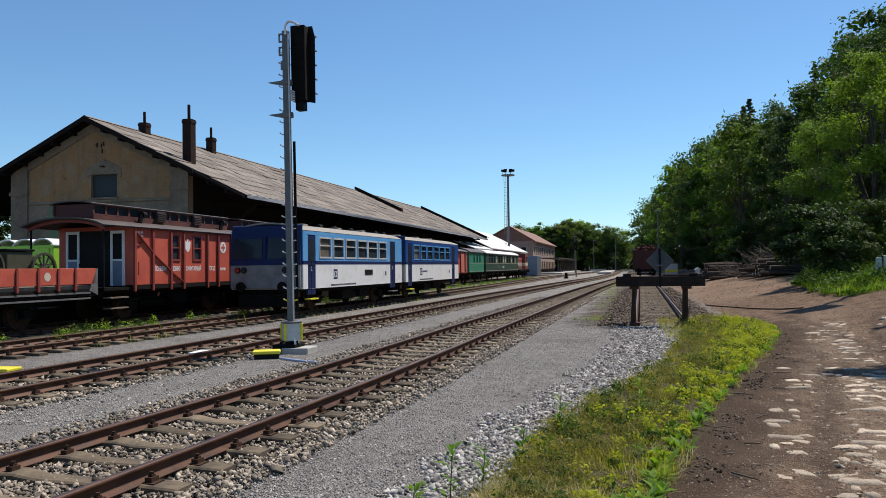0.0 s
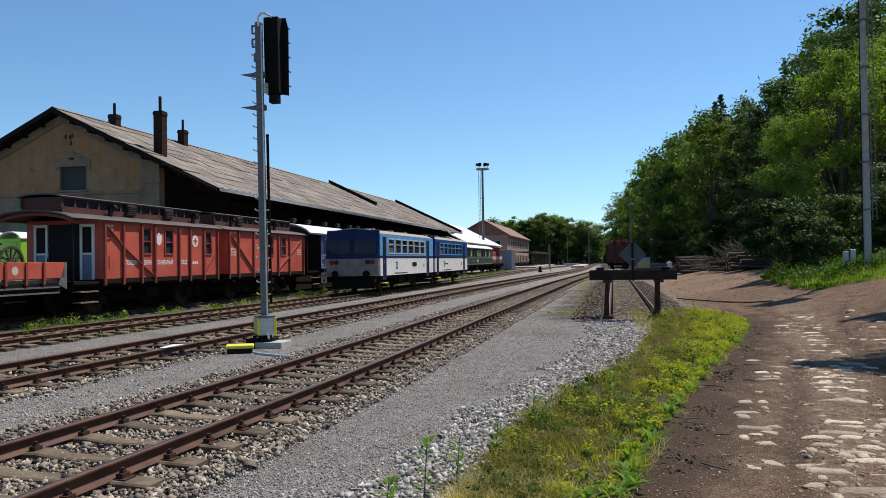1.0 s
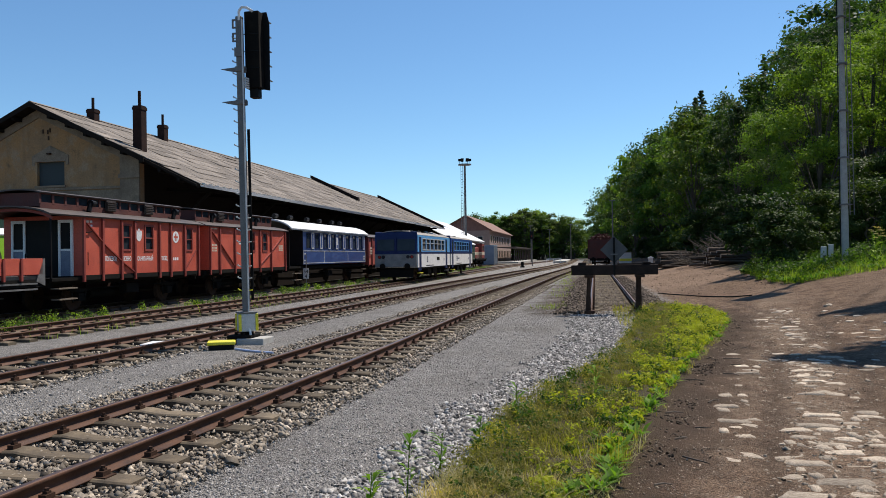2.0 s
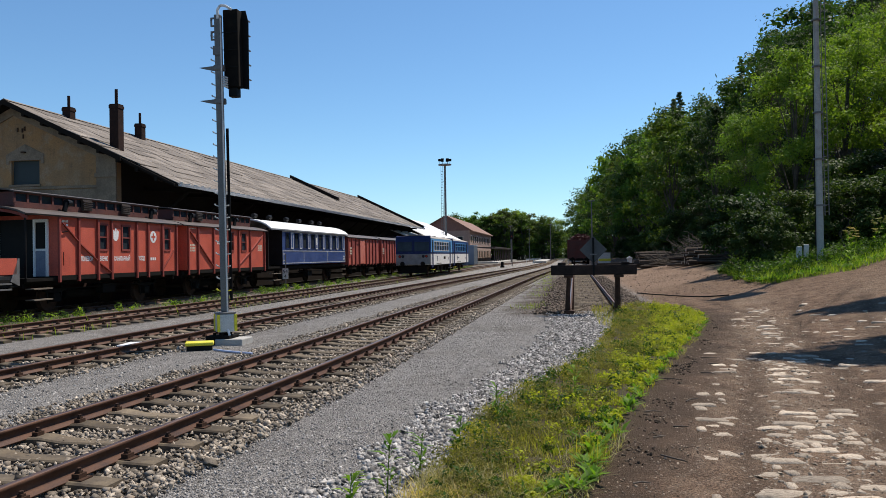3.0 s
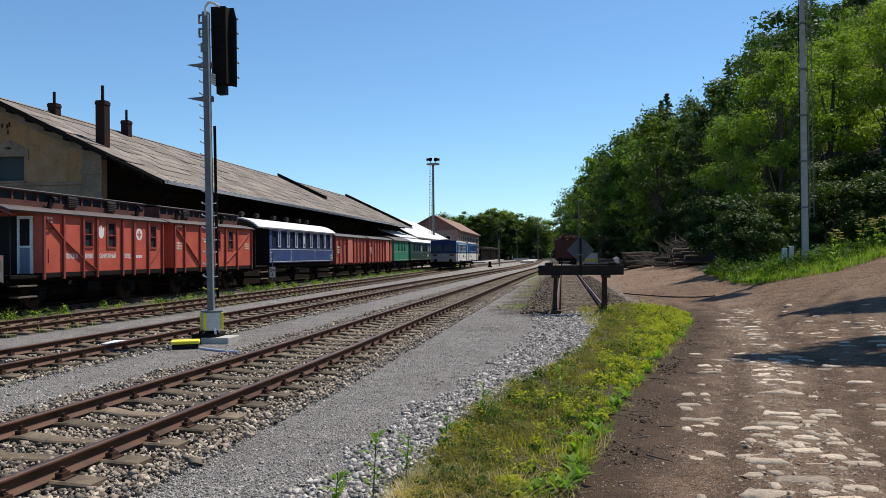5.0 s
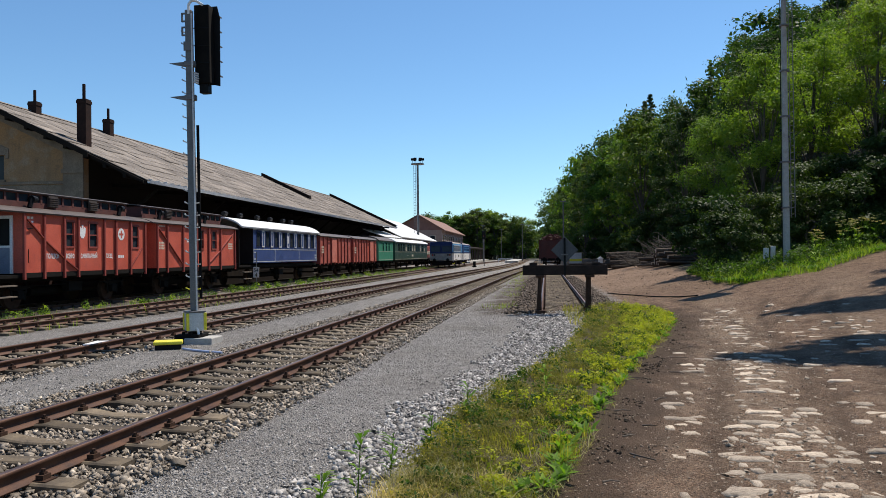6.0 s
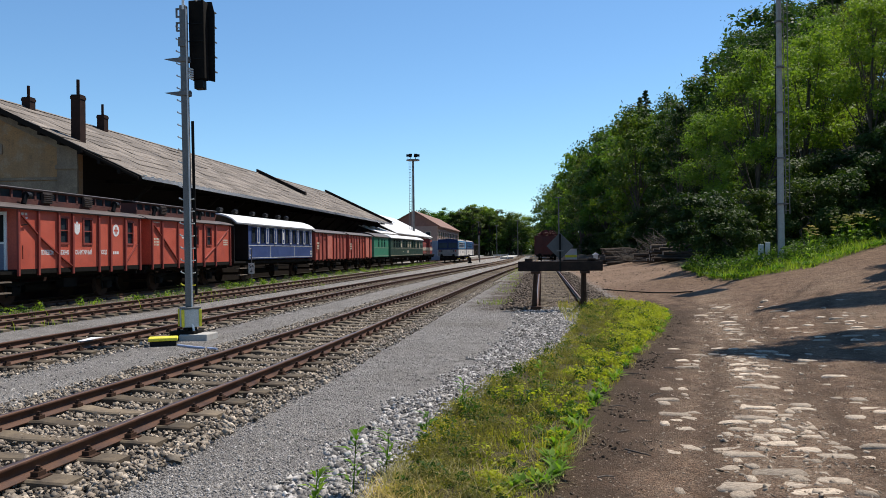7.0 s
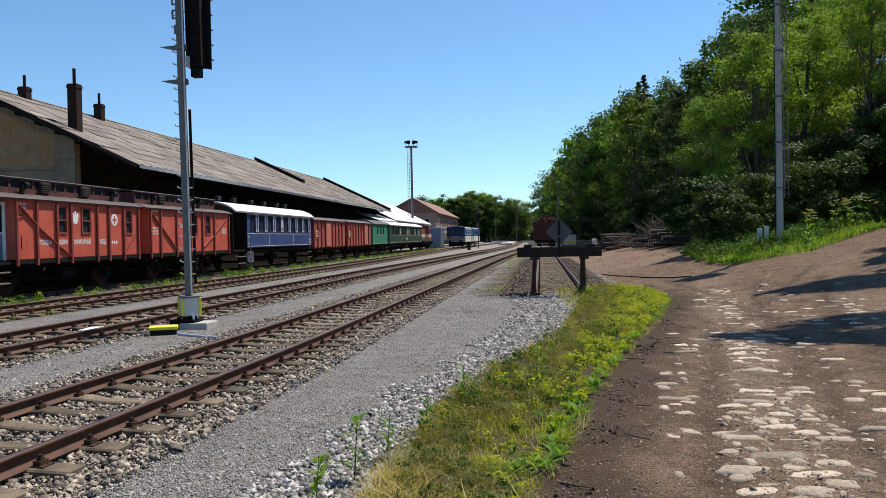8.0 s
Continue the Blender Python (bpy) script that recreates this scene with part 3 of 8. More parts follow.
def ground():
    gx = np.unique(np.concatenate([np.arange(-900, -60, 60), np.arange(-60, -20, 4), np.arange(-20, -7, 0.5), np.arange(-7, -2.5, 0.25), np.arange(-2.5, 9, 0.11), np.arange(9, 20, 0.4), np.arange(20, 60, 2), np.arange(60, 900, 60)]).round(3))
    gy = np.unique(np.concatenate([np.arange(-600, -30, 60), np.arange(-30, 2, 2), np.arange(2, 30, 0.14), np.arange(30, 60, 0.5), np.arange(60, 160, 2.5), np.arange(160, 320, 10), np.arange(320, 1500, 90)]).round(3))
    X, Y = np.meshgrid(gx, gy)
    Z = terrain(X, Y)
    near = sstep(0.3, 1.2, X - verge_right(Y)) * (1 - sstep(30, 60, Y)) * sstep(1, 3, Y)
    # ruts and lumps of the dirt lane
    Z = Z + near * lane_relief(X, Y)
    verge = sstep(-0.25, 0.25, X - verge_left(Y)) * (1 - sstep(-0.2, 0.25, X - verge_right(Y))) * (1 - sstep(26, 28, Y))
    Z = Z + verge * (0.06 + 0.03 * wob(X, Y, 2.4, 1.0))
    # shallow trough that each track bed lies in
    for k in (1, 2, 3, 5):
        on = 1 - sstep(1.15, 1.75, np.abs(X - TRACK[k](Y)))
        if k == 5:
            on = on * sstep(22.5, 24, Y)
        Z = Z - 0.055 * on * sstep(0, 3, Y) * (1 - sstep(120, 160, Y))
    faces = np.arange(X.size).reshape(X.shape)
    quads = np.stack([faces[:-1, :-1], faces[:-1, 1:], faces[1:, 1:], faces[1:, :-1]], -1).reshape(-1, 4)
    ob = from_arrays("ground", np.stack([X, Y, Z], -1).reshape(-1, 3), quads, ground_material(), smooth=True)
    jag = 0.25 * wob(X, Y, 2.2) + 0.12 * wob(X, Y, 7.0, 3.0)
    lane = sstep(-0.15, 0.35, X - np.where(Y < 27, verge_right(Y) - 0.5, 3.1 + 0.02 * (Y - 27)) + jag)
    lane = np.maximum(lane, sstep(0.2, 1.2, X - 2.6 + jag) * sstep(25, 30, Y))
    turf = np.maximum(verge, 0.85 * sstep(30, 32, Y - 0.2 * np.abs(X - 9) + jag) * sstep(7.2, 8.2, X - 0.05 * (Y - 31) + jag) * sstep(-0.6, 0.4, Y - np.interp(X, [7, 8.1, 11.2, 16, 30], [33, 31, 31.3, 37, 50])))
    turf = np.maximum(turf, 0.6 * sstep(-0.6, 0.6, -X - 16.4 + 0.02 * Y + 2 * jag) * (1 - sstep(-1, 0, -X - 19)))
    # where the ground takes the painted shade of the trees
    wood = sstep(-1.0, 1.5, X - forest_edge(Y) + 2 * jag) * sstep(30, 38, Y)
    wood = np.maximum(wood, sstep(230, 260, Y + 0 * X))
    sand = sstep(34, 44, Y) * (1 - sstep(70, 80, Y)) * sstep(2.5, 4, X) * (1 - sstep(8, 11, X)) * (0.6 + 0.4 * wob(X, Y, 0.6))
    far_gravel = 1 - sstep(20, 45, np.abs(X + 8))
    turf = np.maximum(turf, 1 - far_gravel - sstep(0, 1, X))
    damp = (1 - sstep(0.35, 1.3, X - verge_right(Y) + 1.3 * jag)) * (1 - sstep(24, 30, Y)) * 0.9
    for ys, xs, wide in WHEEL_MARKS:
        damp = np.maximum(damp, 0.8 * np.exp(-((X - np.interp(Y, ys, xs) + 0.25 * jag) / wide) ** 2) * sstep(ys[0] - 1, ys[0] + 1, Y) * (1 - sstep(ys[-1] - 2, ys[-1], Y)) * (0.75 + 0.25 * wob(X, Y, 3.1, 2.0)))
    bed = (1 - sstep(1.2, 2.2, np.where(X < TRACK[5](Y), 0.62, 1.0) * np.abs(X - TRACK[5](Y)) + 2 * jag)) * sstep(22.8, 24.4, Y + 2.5 * jag) * (1 - sstep(125, 130, Y))
    for k in (1, 2, 3):
        bed = np.maximum(bed, 0.6 * (1 - sstep(0.9, 1.6, np.abs(X - TRACK[k](Y)) + 0.6 * jag)))
    # strip where the wagons' and canopy's shade is painted on the ground
    siding_shade = sstep(-0.4, 0.5, -X - 16.7 + 0.012 * Y + jag) * (1 - sstep(0, 0.5, -X - 25.0)) * (1 - sstep(115, 125, Y))
    dust = 0.95 * np.exp(-((X - 0.8 - 0.2 * Y) / 0.6) ** 2) + 0.45 * np.exp(-((X + 0.5 - 0.235 * Y) / 0.22) ** 2) + 0.7 * np.exp(-((X - 1.9 - 0.30 * Y) / 0.9) ** 2)
    dust = dust * (0.55 + 0.45 * wob(X, Y, 1.6, 3.0)) * (1 - sstep(22, 34, Y)) * sstep(1, 3, Y)
    for n, v in (("dust", dust), ("bed", bed), ("damp", damp), ("siding_shade", siding_shade), ("lane", lane), ("turf", turf), ("wood_shade", wood), ("sand", sand)):
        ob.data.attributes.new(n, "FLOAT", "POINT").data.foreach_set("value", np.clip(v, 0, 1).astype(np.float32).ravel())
    tagged(ob, "grey gravel yard with a brown dirt lane and wooded slope", "ground", kind="structure")


ground()

# ---- tracks ----
RAIL_PROFILE = [(-0.07, 0), (0.07, 0), (0.07, 0.012), (0.012, 0.03), (0.012, 0.105), (0.034, 0.117), (0.034, 0.145), (0.026, 0.15), (-0.026, 0.15), (-0.034, 0.145), (-0.034, 0.117), (-0.012, 0.105), (-0.012, 0.03), (-0.07, 0.012)]


def rail(track, side, y0, y1, step, parent, z=RAIL_TOP - 0.15):
    ys = np.arange(y0, y1 + step / 2, step)
    xs = TRACK[track](ys)
    tx, ty = np.gradient(xs), np.gradient(ys)
    ln = np.hypot(tx, ty)
    nx, ny = ty / ln, -tx / ln
    pr = np.array(RAIL_PROFILE)
    off = pr[None, :, 0] + side * 0.7525
    V = np.stack([xs[:, None] + nx[:, None] * off, ys[:, None] + ny[:, None] * off, np.broadcast_to(z + pr[None, :, 1], off.shape[:0] + (len(ys), len(pr)))], -1)
    n, k = len(ys), len(pr)
    idx = np.arange(n * k).reshape(n, k)
    nxt = np.roll(idx, -1, axis=1)
    F = np.stack([idx[:-1], nxt[:-1], nxt[1:], idx[1:]], -1).reshape(-1, 4)
    ob = from_arrays("rail", V.reshape(-1, 3), F, M["rail"], parent)
    ob.data.materials.append(M["rail_top"])
    mi = np.zeros((n - 1, k), np.int32)
    mi[:, 7] = 1
    ob.data.polygons.foreach_set("material_index", mi.ravel())
    return ob


def sleeper_mesh():
    bm = bmesh.new()
    xs = [-1.2, -0.55, -0.3, 0.3, 0.55, 1.2]
    zs = [0.0, 0.025, -0.01, -0.01, 0.025, 0.0]
    ws = [0.125, 0.13, 0.11, 0.11, 0.13, 0.125]
    rows = []
    for x, z, w in zip(xs, zs, ws):
        rows.append([bm.verts.new((x, -w, -0.14)), bm.verts.new((x, -w, z - 0.015)), bm.verts.new((x, -w + 0.02, z)), bm.verts.new((x, w - 0.02, z)), bm.verts.new((x, w, z - 0.015)), bm.verts.new((x, w, -0.14))])
    for a, b in zip(rows[:-1], rows[1:]):
        for i in range(5):
            bm.faces.new((a[i], a[i + 1], b[i + 1], b[i]))
    bm.faces.new(rows[0])
    bm.faces.new(rows[-1][::-1])
    bmesh.ops.recalc_face_normals(bm, faces=bm.faces)
    me = bpy.data.meshes.new("sleeper")
    bm.to_mesh(me)
    bm.free()
    me.materials.append(M["sleeper"])
    return me


def fastening_mesh():
    """Ribbed plate with two clamps and bolts, for one rail seat."""
    bm = bmesh.new()
    box(bm, -0.18, 0.18, -0.075, 0.075, 0.0, 0.022)
    for s in (-1, 1):
        box(bm, s * 0.105 - 0.035, s * 0.105 + 0.035, -0.05, 0.05, 0.02, 0.062)
        tube(bm, (s * 0.105, 0, 0.06), (s * 0.105, 0, 0.105), 0.019, 0.019, 6)
        box(bm, s * 0.105 - 0.022, s * 0.105 + 0.022, -0.022, 0.022, 0.062, 0.082)
    bmesh.ops.recalc_face_normals(bm, faces=bm.faces)
    me = bpy.data.meshes.new("fastening")
    bm.to_mesh(me)
    bm.free()
    me.materials.append(M["iron"])
    return me


def joined(mesh, poses, name, material, parent, label=""):
    """Many copies of one small mesh in one object."""
    n = len(mesh.vertices)
    co = np.empty(n * 3)
    mesh.vertices.foreach_get("co", co)
    co = np.c_[co.reshape(-1, 3), np.ones(n)]
    mesh.calc_loop_triangles()
    tri = np.empty(len(mesh.loop_triangles) * 3, np.int32)
    mesh.loop_triangles.foreach_get("vertices", tri)
    tri = tri.reshape(-1, 3)
    V = np.concatenate([(co @ np.array(m).T)[:, :3] for m in poses])
    F = np.concatenate([tri + i * n for i in range(len(poses))])
    return tagged(from_arrays(name, V, F, material, parent, label), kind="stuff")


SLEEPER, FASTENING = sleeper_mesh(), fastening_mesh()


def track(number, y0, y1, label, spacing=0.66, parts_to=60.0, fast_to=45.0, z=RAIL_TOP - 0.15):
    root = empty("track_%d" % number, Matrix(), label, "railway track", kind="structure")
    for s in (-1, 1):
        rail(number, s, y0, y1, 1.0, root, z)
    far, clips = [], []
    y = y0 + 0.3
    while y < y1:
        m = pose(float(TRACK[number](y)), y + rng.normal(0, 0.012), z - 0.004, 0, 0, heading(number, y) + rng.normal(0, 0.5))
        if y < parts_to:
            o = linked("sleeper", SLEEPER, None, root)
            o.matrix_basis = m
        else:
            far.append(m)
        if -3 < y < parts_to:
            for s in (-1, 1):
                f = m @ pose(s * 0.7525, 0, 0.0)
                if y < fast_to:
                    linked("fastening", FASTENING, None, root).matrix_basis = f
                else:
                    clips.append(f)
        y += spacing
    if far:
        joined(SLEEPER, far, "far_sleepers", M["sleeper"], root)
    if clips:
        joined(FASTENING, clips, "far_fastenings", M["iron"], root)


track(1, -24.0, 262.0, "rusty running track on grey sleepers in stone ballast", parts_to=110, fast_to=60)
track(2, -24.0, 258.0, "rusty middle track on sleepers in gravel", parts_to=90, fast_to=40)
track(3, -24.0, 230.0, "rusty side track with weeds between its sleepers", parts_to=70, fast_to=10)
track(4, -24.0, 150.0, "weedy siding under the stored museum wagons", parts_to=30, fast_to=3)
track(5, 24.0, 130.0, "stub siding behind the buffer stop in dark ballast", parts_to=70, fast_to=40)


# ---- loose stone ----
def stones(name, pts, size, material, label, flat=0.65):
    """Angular stones, one per row of pts (x, y, z)."""
    n = len(pts)
    cube = np.array([(x, y, z) for z in (-1, 1) for y in (-1, 1) for x in (-1, 1)], float)
    tri = np.array([(4, 5, 7), (4, 7, 6), (0, 1, 5), (0, 5, 4), (2, 6, 7), (2, 7, 3), (0, 4, 6), (0, 6, 2), (1, 3, 7), (1, 7, 5)])
    V = cube[None] * (0.35 + 0.65 * rng.random((n, 8, 3)))
    V *= (size * np.exp(rng.normal(0, 0.32, n)))[:, None, None] * np.stack([0.8 + 0.6 * rng.random(n), 0.6 + 0.5 * rng.random(n), flat * (0.6 + 0.6 * rng.random(n))], -1)[:, None, :]
    a = rng.normal(0, 0.5, (n, 2))
    b = rng.random(n) * 6.283
    for ax, ang in ((0, a[:, 0]), (1, a[:, 1]), (2, b)):
        i, j = [(1, 2), (2, 0), (0, 1)][ax]
        c, s = np.cos(ang)[:, None], np.sin(ang)[:, None]
        p, q = V[:, :, i].copy(), V[:, :, j].copy()
        V[:, :, i], V[:, :, j] = c * p - s * q, s * p + c * q
    V += pts[:, None, :]
    F = (tri[None] + 8 * np.arange(n)[:, None, None]).reshape(-1, 3)
    return tagged(from_arrays(name, V.reshape(-1, 3), F, material), label, "gravel", kind="stuff")


def spread(n, y0, y1, xlo, xhi, power=1.0):
    """Random places between two edges, denser at low y for power > 1."""
    y = y0 + (y1 - y0) * rng.random(n) ** power
    u = rng.random(n)
    x = xlo(y) + (xhi(y) - xlo(y)) * u
    return x, y


def loose_stone():
    x, y = spread(42000, 4.5, 46, lambda v: TRACK[1](v) - 1.75, lambda v: TRACK[1](v) + 1.75, 1.9)
    keep = rng.random(len(x)) < 1.15 - 0.3 * np.clip(np.abs(x - TRACK[1](y)) - 1.2, 0, 1) * 3
    x, y = x[keep], y[keep]
    bed = -0.055 * (1 - sstep(1.15, 1.75, np.abs(x - TRACK[1](y))))
    stones("track_ballast", np.c_[x, y, bed + rng.uniform(0.008, 0.052, len(x))], 0.0205, M["stone"], "grey-brown broken stone ballast between the sleepers")
    for k in (1, 2):
        x, y = spread(6000, -24, 4.5 * k, lambda v: TRACK[k](v) - 1.7, lambda v: TRACK[k](v) + 1.7)
        stones("track_ballast", np.c_[x, y, rng.uniform(-0.03, 0.005, len(x))], 0.036, M["stone"], "grey-brown broken stone ballast between the sleepers")
    x, y = spread(12000, 9, 50, lambda v: TRACK[2](v) - 1.6, lambda v: TRACK[2](v) + 1.6, 1.6)
    bed = -0.055 * (1 - sstep(1.15, 1.75, np.abs(x - TRACK[2](y))))
    stones("track_ballast", np.c_[x, y, bed + rng.uniform(0.005, 0.045, len(x))], 0.027, M["stone"], "brown broken stone ballast in the middle track")
    x, y = spread(40000, 4.0, 25, lambda v: np.interp(v, [4, 6, 9, 14, 20, 26], [-2.5, -2.3, -1.95, -1.05, -0.65, -0.8]), lambda v: verge_left(v) + 0.35, 1.5)
    jag = 0.22 * wob(x, y, 2.6, 4.0)
    ok = x + jag > np.interp(y, [4, 6, 9, 14, 20, 26], [-2.2, -2.0, -1.65, -0.75, -0.35, -0.5])
    x, y = x[ok], y[ok]
    stones("coarse_stone", np.c_[x, y, rng.uniform(-0.012, 0.016, len(x))], 0.0195, M["pale_stone"], "strip of coarse pale crushed stone beside the verge")
    x, y = spread(5000, -6, 4.0, lambda v: -2.3 + 0 * v, lambda v: -1.2 + 0 * v)
    stones("coarse_stone", np.c_[x, y, rng.uniform(-0.012, 0.016, len(x))], 0.0195, M["pale_stone"], "strip of coarse pale crushed stone beside the verge")
    x, y = spread(14000, 23.3, 60, lambda v: TRACK[5](v) - 2.9, lambda v: TRACK[5](v) + 2.1, 1.5)
    ok = (x > TRACK[5](y) - 2.2 + 1.0 * wob(x, y, 1.7, 3.0)) & (y > 23.9 + 0.5 * wob(x, y, 2.9, 1.0))
    x, y = x[ok], y[ok]
    hump = 0.14 * np.clip((np.abs(x - TRACK[5](y)) - 0.75) / 0.6, 0, 1) * np.clip((2.0 - np.abs(x - TRACK[5](y))) / 0.6, 0, 1)
    stones("siding_ballast", np.c_[x, y, hump - 0.03 + rng.uniform(-0.02, 0.02, len(x))], 0.036, M["old_stone"], "dark heaped ballast along the stub siding")
    x, y = spread(30000, 4.0, 26, lambda v: TRACK[1](v) + 1.5, lambda v: np.interp(v, [4, 6, 9, 14, 20], [-2.1, -1.9, -1.5, -0.6, -0.2]), 2.6)
    stones("grit", np.c_[x, y, rng.uniform(-0.004, 0.006, len(x))], 0.0085, M["grit"], "fine grey grit of the yard path")
    x, y = spread(20000, 4.2, 26, lambda v: verge_right(v) - 0.1, lambda v: 1.5 + 0.4 * v, 1.7)
    stones("lane_clods", np.c_[x, y, terrain(x, y) + lane_relief(x, y) + rng.uniform(-0.006, 0.004, len(x))], 0.0075, M["clod"], "dirt clods and small stones on the lane")
    x, y = spread(2600, 4.2, 24, lambda v: verge_right(v) - 0.15, lambda v: verge_right(v) + 0.45, 1.6)
    ok = wob(x, y, 3.0, 8.0) > -0.1
    x, y = x[ok], y[ok]
    stones("soil_lumps", np.c_[x, y, terrain(x, y) + lane_relief(x, y) + rng.uniform(-0.008, 0.008, len(x))], 0.015, M["soil_lump"], "dark damp soil lumps along the lane's edge")
    x, y = spread(750, 31, 62, lambda v: 0 * v + 3.2, lambda v: 6.5 + 0.05 * v, 1.0)
    stones("clearing_debris", np.c_[x, y, terrain(x, y)], 0.022, M["soil_lump"], "bark scraps and soil lumps on the log clearing")
    x, y = spread(6000, 8, 30, lambda v: TRACK[2](v) + 1.4, lambda v: TRACK[1](v) - 1.5, 1.9)
    stones("grit", np.c_[x, y, rng.uniform(-0.004, 0.006, len(x))], 0.011, M["grit"], "fine grey grit between the two tracks")


loose_stone()


# ---- trees ----
def leaf_cards(centers, radii, per, size, seed, core=0):
    """Folded leaf sprays over the upper side of a set of clumps, with core larger sprays inside each."""
    g = np.random.default_rng(seed)
    k = np.concatenate([np.repeat(np.arange(len(centers)), per), np.repeat(np.arange(len(centers)), core)])
    n, inner = len(k), np.arange(len(k)) >= per * len(centers)
    d = g.normal(size=(n, 3))
    d /= np.linalg.norm(d, axis=1)[:, None]
    d[:, 2] = 0.8 * d[:, 2] + (0.22 if core else 0.0)
    rad = np.where(inner, 0.6 * g.random(n) ** 0.5, 0.5 + 0.5 * g.random(n) + 0.35 * g.random(n) ** 6)[:, None]
    P = centers[k] + d * radii[k] * rad
    nrm = d + g.normal(0, 0.6, (n, 3)) + np.array([0, 0, 0.55])
    nrm /= np.linalg.norm(nrm, axis=1)[:, None]
    t = np.cross(nrm, g.normal(size=(n, 3)))
    t /= np.linalg.norm(t, axis=1)[:, None]
    b = np.cross(nrm, t)
    s = (size * np.where(inner, 1.7, 1.0) * np.exp(g.normal(0, 0.3, n)))[:, None]
    V = np.stack([P - t * s, P - b * s * 0.55 - nrm * s * 0.1, P + t * s * 1.05 - nrm * s * 0.25, P + b * s * 0.55 - nrm * s * 0.1], 1).reshape(-1, 3)
    F = (np.array([(0, 1, 2), (0, 2, 3)])[None] + 4 * np.arange(n)[:, None, None]).reshape(-1, 3)
    return V, F


def tree(name, height, spread_r, seed, leaf, label, clumps=46, per=150, size=0.2, low=0.18, lean=0.0, group="trees of the wooded slope", core=14, lobes=11):
    """Trunk, limbs out to a few lobes of the crown, and leaf clumps gathered round each lobe."""
    g = np.random.default_rng(seed)
    root = empty(name, Matrix(), label, "tree", group)
    bm = bmesh.new()
    pts = [Vector((0, 0, -0.6))]
    for i in range(1, 7):
        pts.append(Vector((g.normal(0, 0.12) * i * 0.5 + lean * i, g.normal(0, 0.12) * i * 0.5, height * 0.82 * i / 6)))
    r = height * 0.013
    for i in range(6):
        tube(bm, pts[i], pts[i + 1], r * (1 - i / 7.5), r * (1 - (i + 1) / 7.5), 8, False)
    C, R = [], []
    a = g.random() * 6.283
    for j in range(lobes):
        u = low + (0.93 - low) * ((j + 0.3 + 0.7 * g.random()) / lobes) ** 0.85
        prof = math.sin(math.pi * min(0.9, (u - low + 0.16) / (1.14 - low)) ** 0.85) ** 0.6
        a += 2.4 + g.normal(0, 0.35)
        reach = spread_r * prof * (0.45 + 0.45 * g.random()) * (1 if j < lobes - 1 else 0.3)
        lobe = Vector((reach * math.cos(a) + lean * 6 * u, reach * math.sin(a), (u - 0.03) * height))
        k = min(5, max(1, int(u * 0.75 * 6)))
        base = pts[k].lerp(pts[k - 1], 0.4 + 0.5 * g.random())
        mid = base.lerp(lobe, 0.5) + Vector((0, 0, 0.02 * height))
        tube(bm, base, mid, r * 0.4, r * 0.26, 5, False)
        tube(bm, mid, lobe, r * 0.26, r * 0.1, 5, False)
        for i in range(max(3, clumps // lobes)):
            off = Vector(g.normal(0, 1, 3))
            off *= spread_r * 0.40 * g.random() ** 0.4 / max(off.length, 0.1)
            c = lobe + Vector((off.x, off.y, 0.75 * off.z))
            c.z = min(max(c.z, low * height * 0.8), height)
            q = spread_r * (0.15 + 0.17 * g.random())
            C.append(c)
            R.append((q * 1.2, q * 1.2, q * 0.85))
            tube(bm, mid.lerp(lobe, 0.6), c, r * 0.1, r * 0.04, 4, False)
    part("trunk", bm, M["bark"], root)
    V, F = leaf_cards(np.array(C), np.array(R), per, size, seed + 100, core)
    from_arrays("crown", V, F, leaf, root)
    return root


def spire(height, spread_r, seed, leaf, label):
    """Narrow spruce: whorls of drooping boughs round a straight trunk."""
    g = np.random.default_rng(seed)
    root = empty("conifer", Matrix(), label, "tree", "conifers of the wooded slope")
    part("trunk", tube(bmesh.new(), (0, 0, -0.6), (0, 0, height), height * 0.011, 0.02, 8, False), M["bark"], root)
    C, R = [], []
    for i in range(110):
        u = 0.2 + 0.79 * (i + g.random()) / 110
        a = g.random() * 6.283
        rr = spread_r * (1 - u) ** 0.85 * g.uniform(0.3, 1.0)
        q = 0.20 + spread_r * (1 - u) * 0.32
        C.append((rr * math.cos(a), rr * math.sin(a), u * height - 0.25 * rr))
        R.append((q, q, q * 0.55))
    V, F = leaf_cards(np.array(C), np.array(R), 48, 0.10, seed + 100)
    from_arrays("crown", V, F, leaf, root)
    return root


def canopy(x, y):
    """Height of the wood's roof, rising with the hill away from the line."""
    a = math.degrees(math.atan2(x - 1.6, y))
    return 1.85 + y * float(np.interp(a, [0, 1.2, 3.0, 6.1, 8.4, 10.4, 12.2, 14.0, 15.7, 19, 25, 40], [0.058, 0.078, 0.125, 0.180, 0.198, 0.215, 0.236, 0.278, 0.315, 0.38, 0.48, 0.7]))


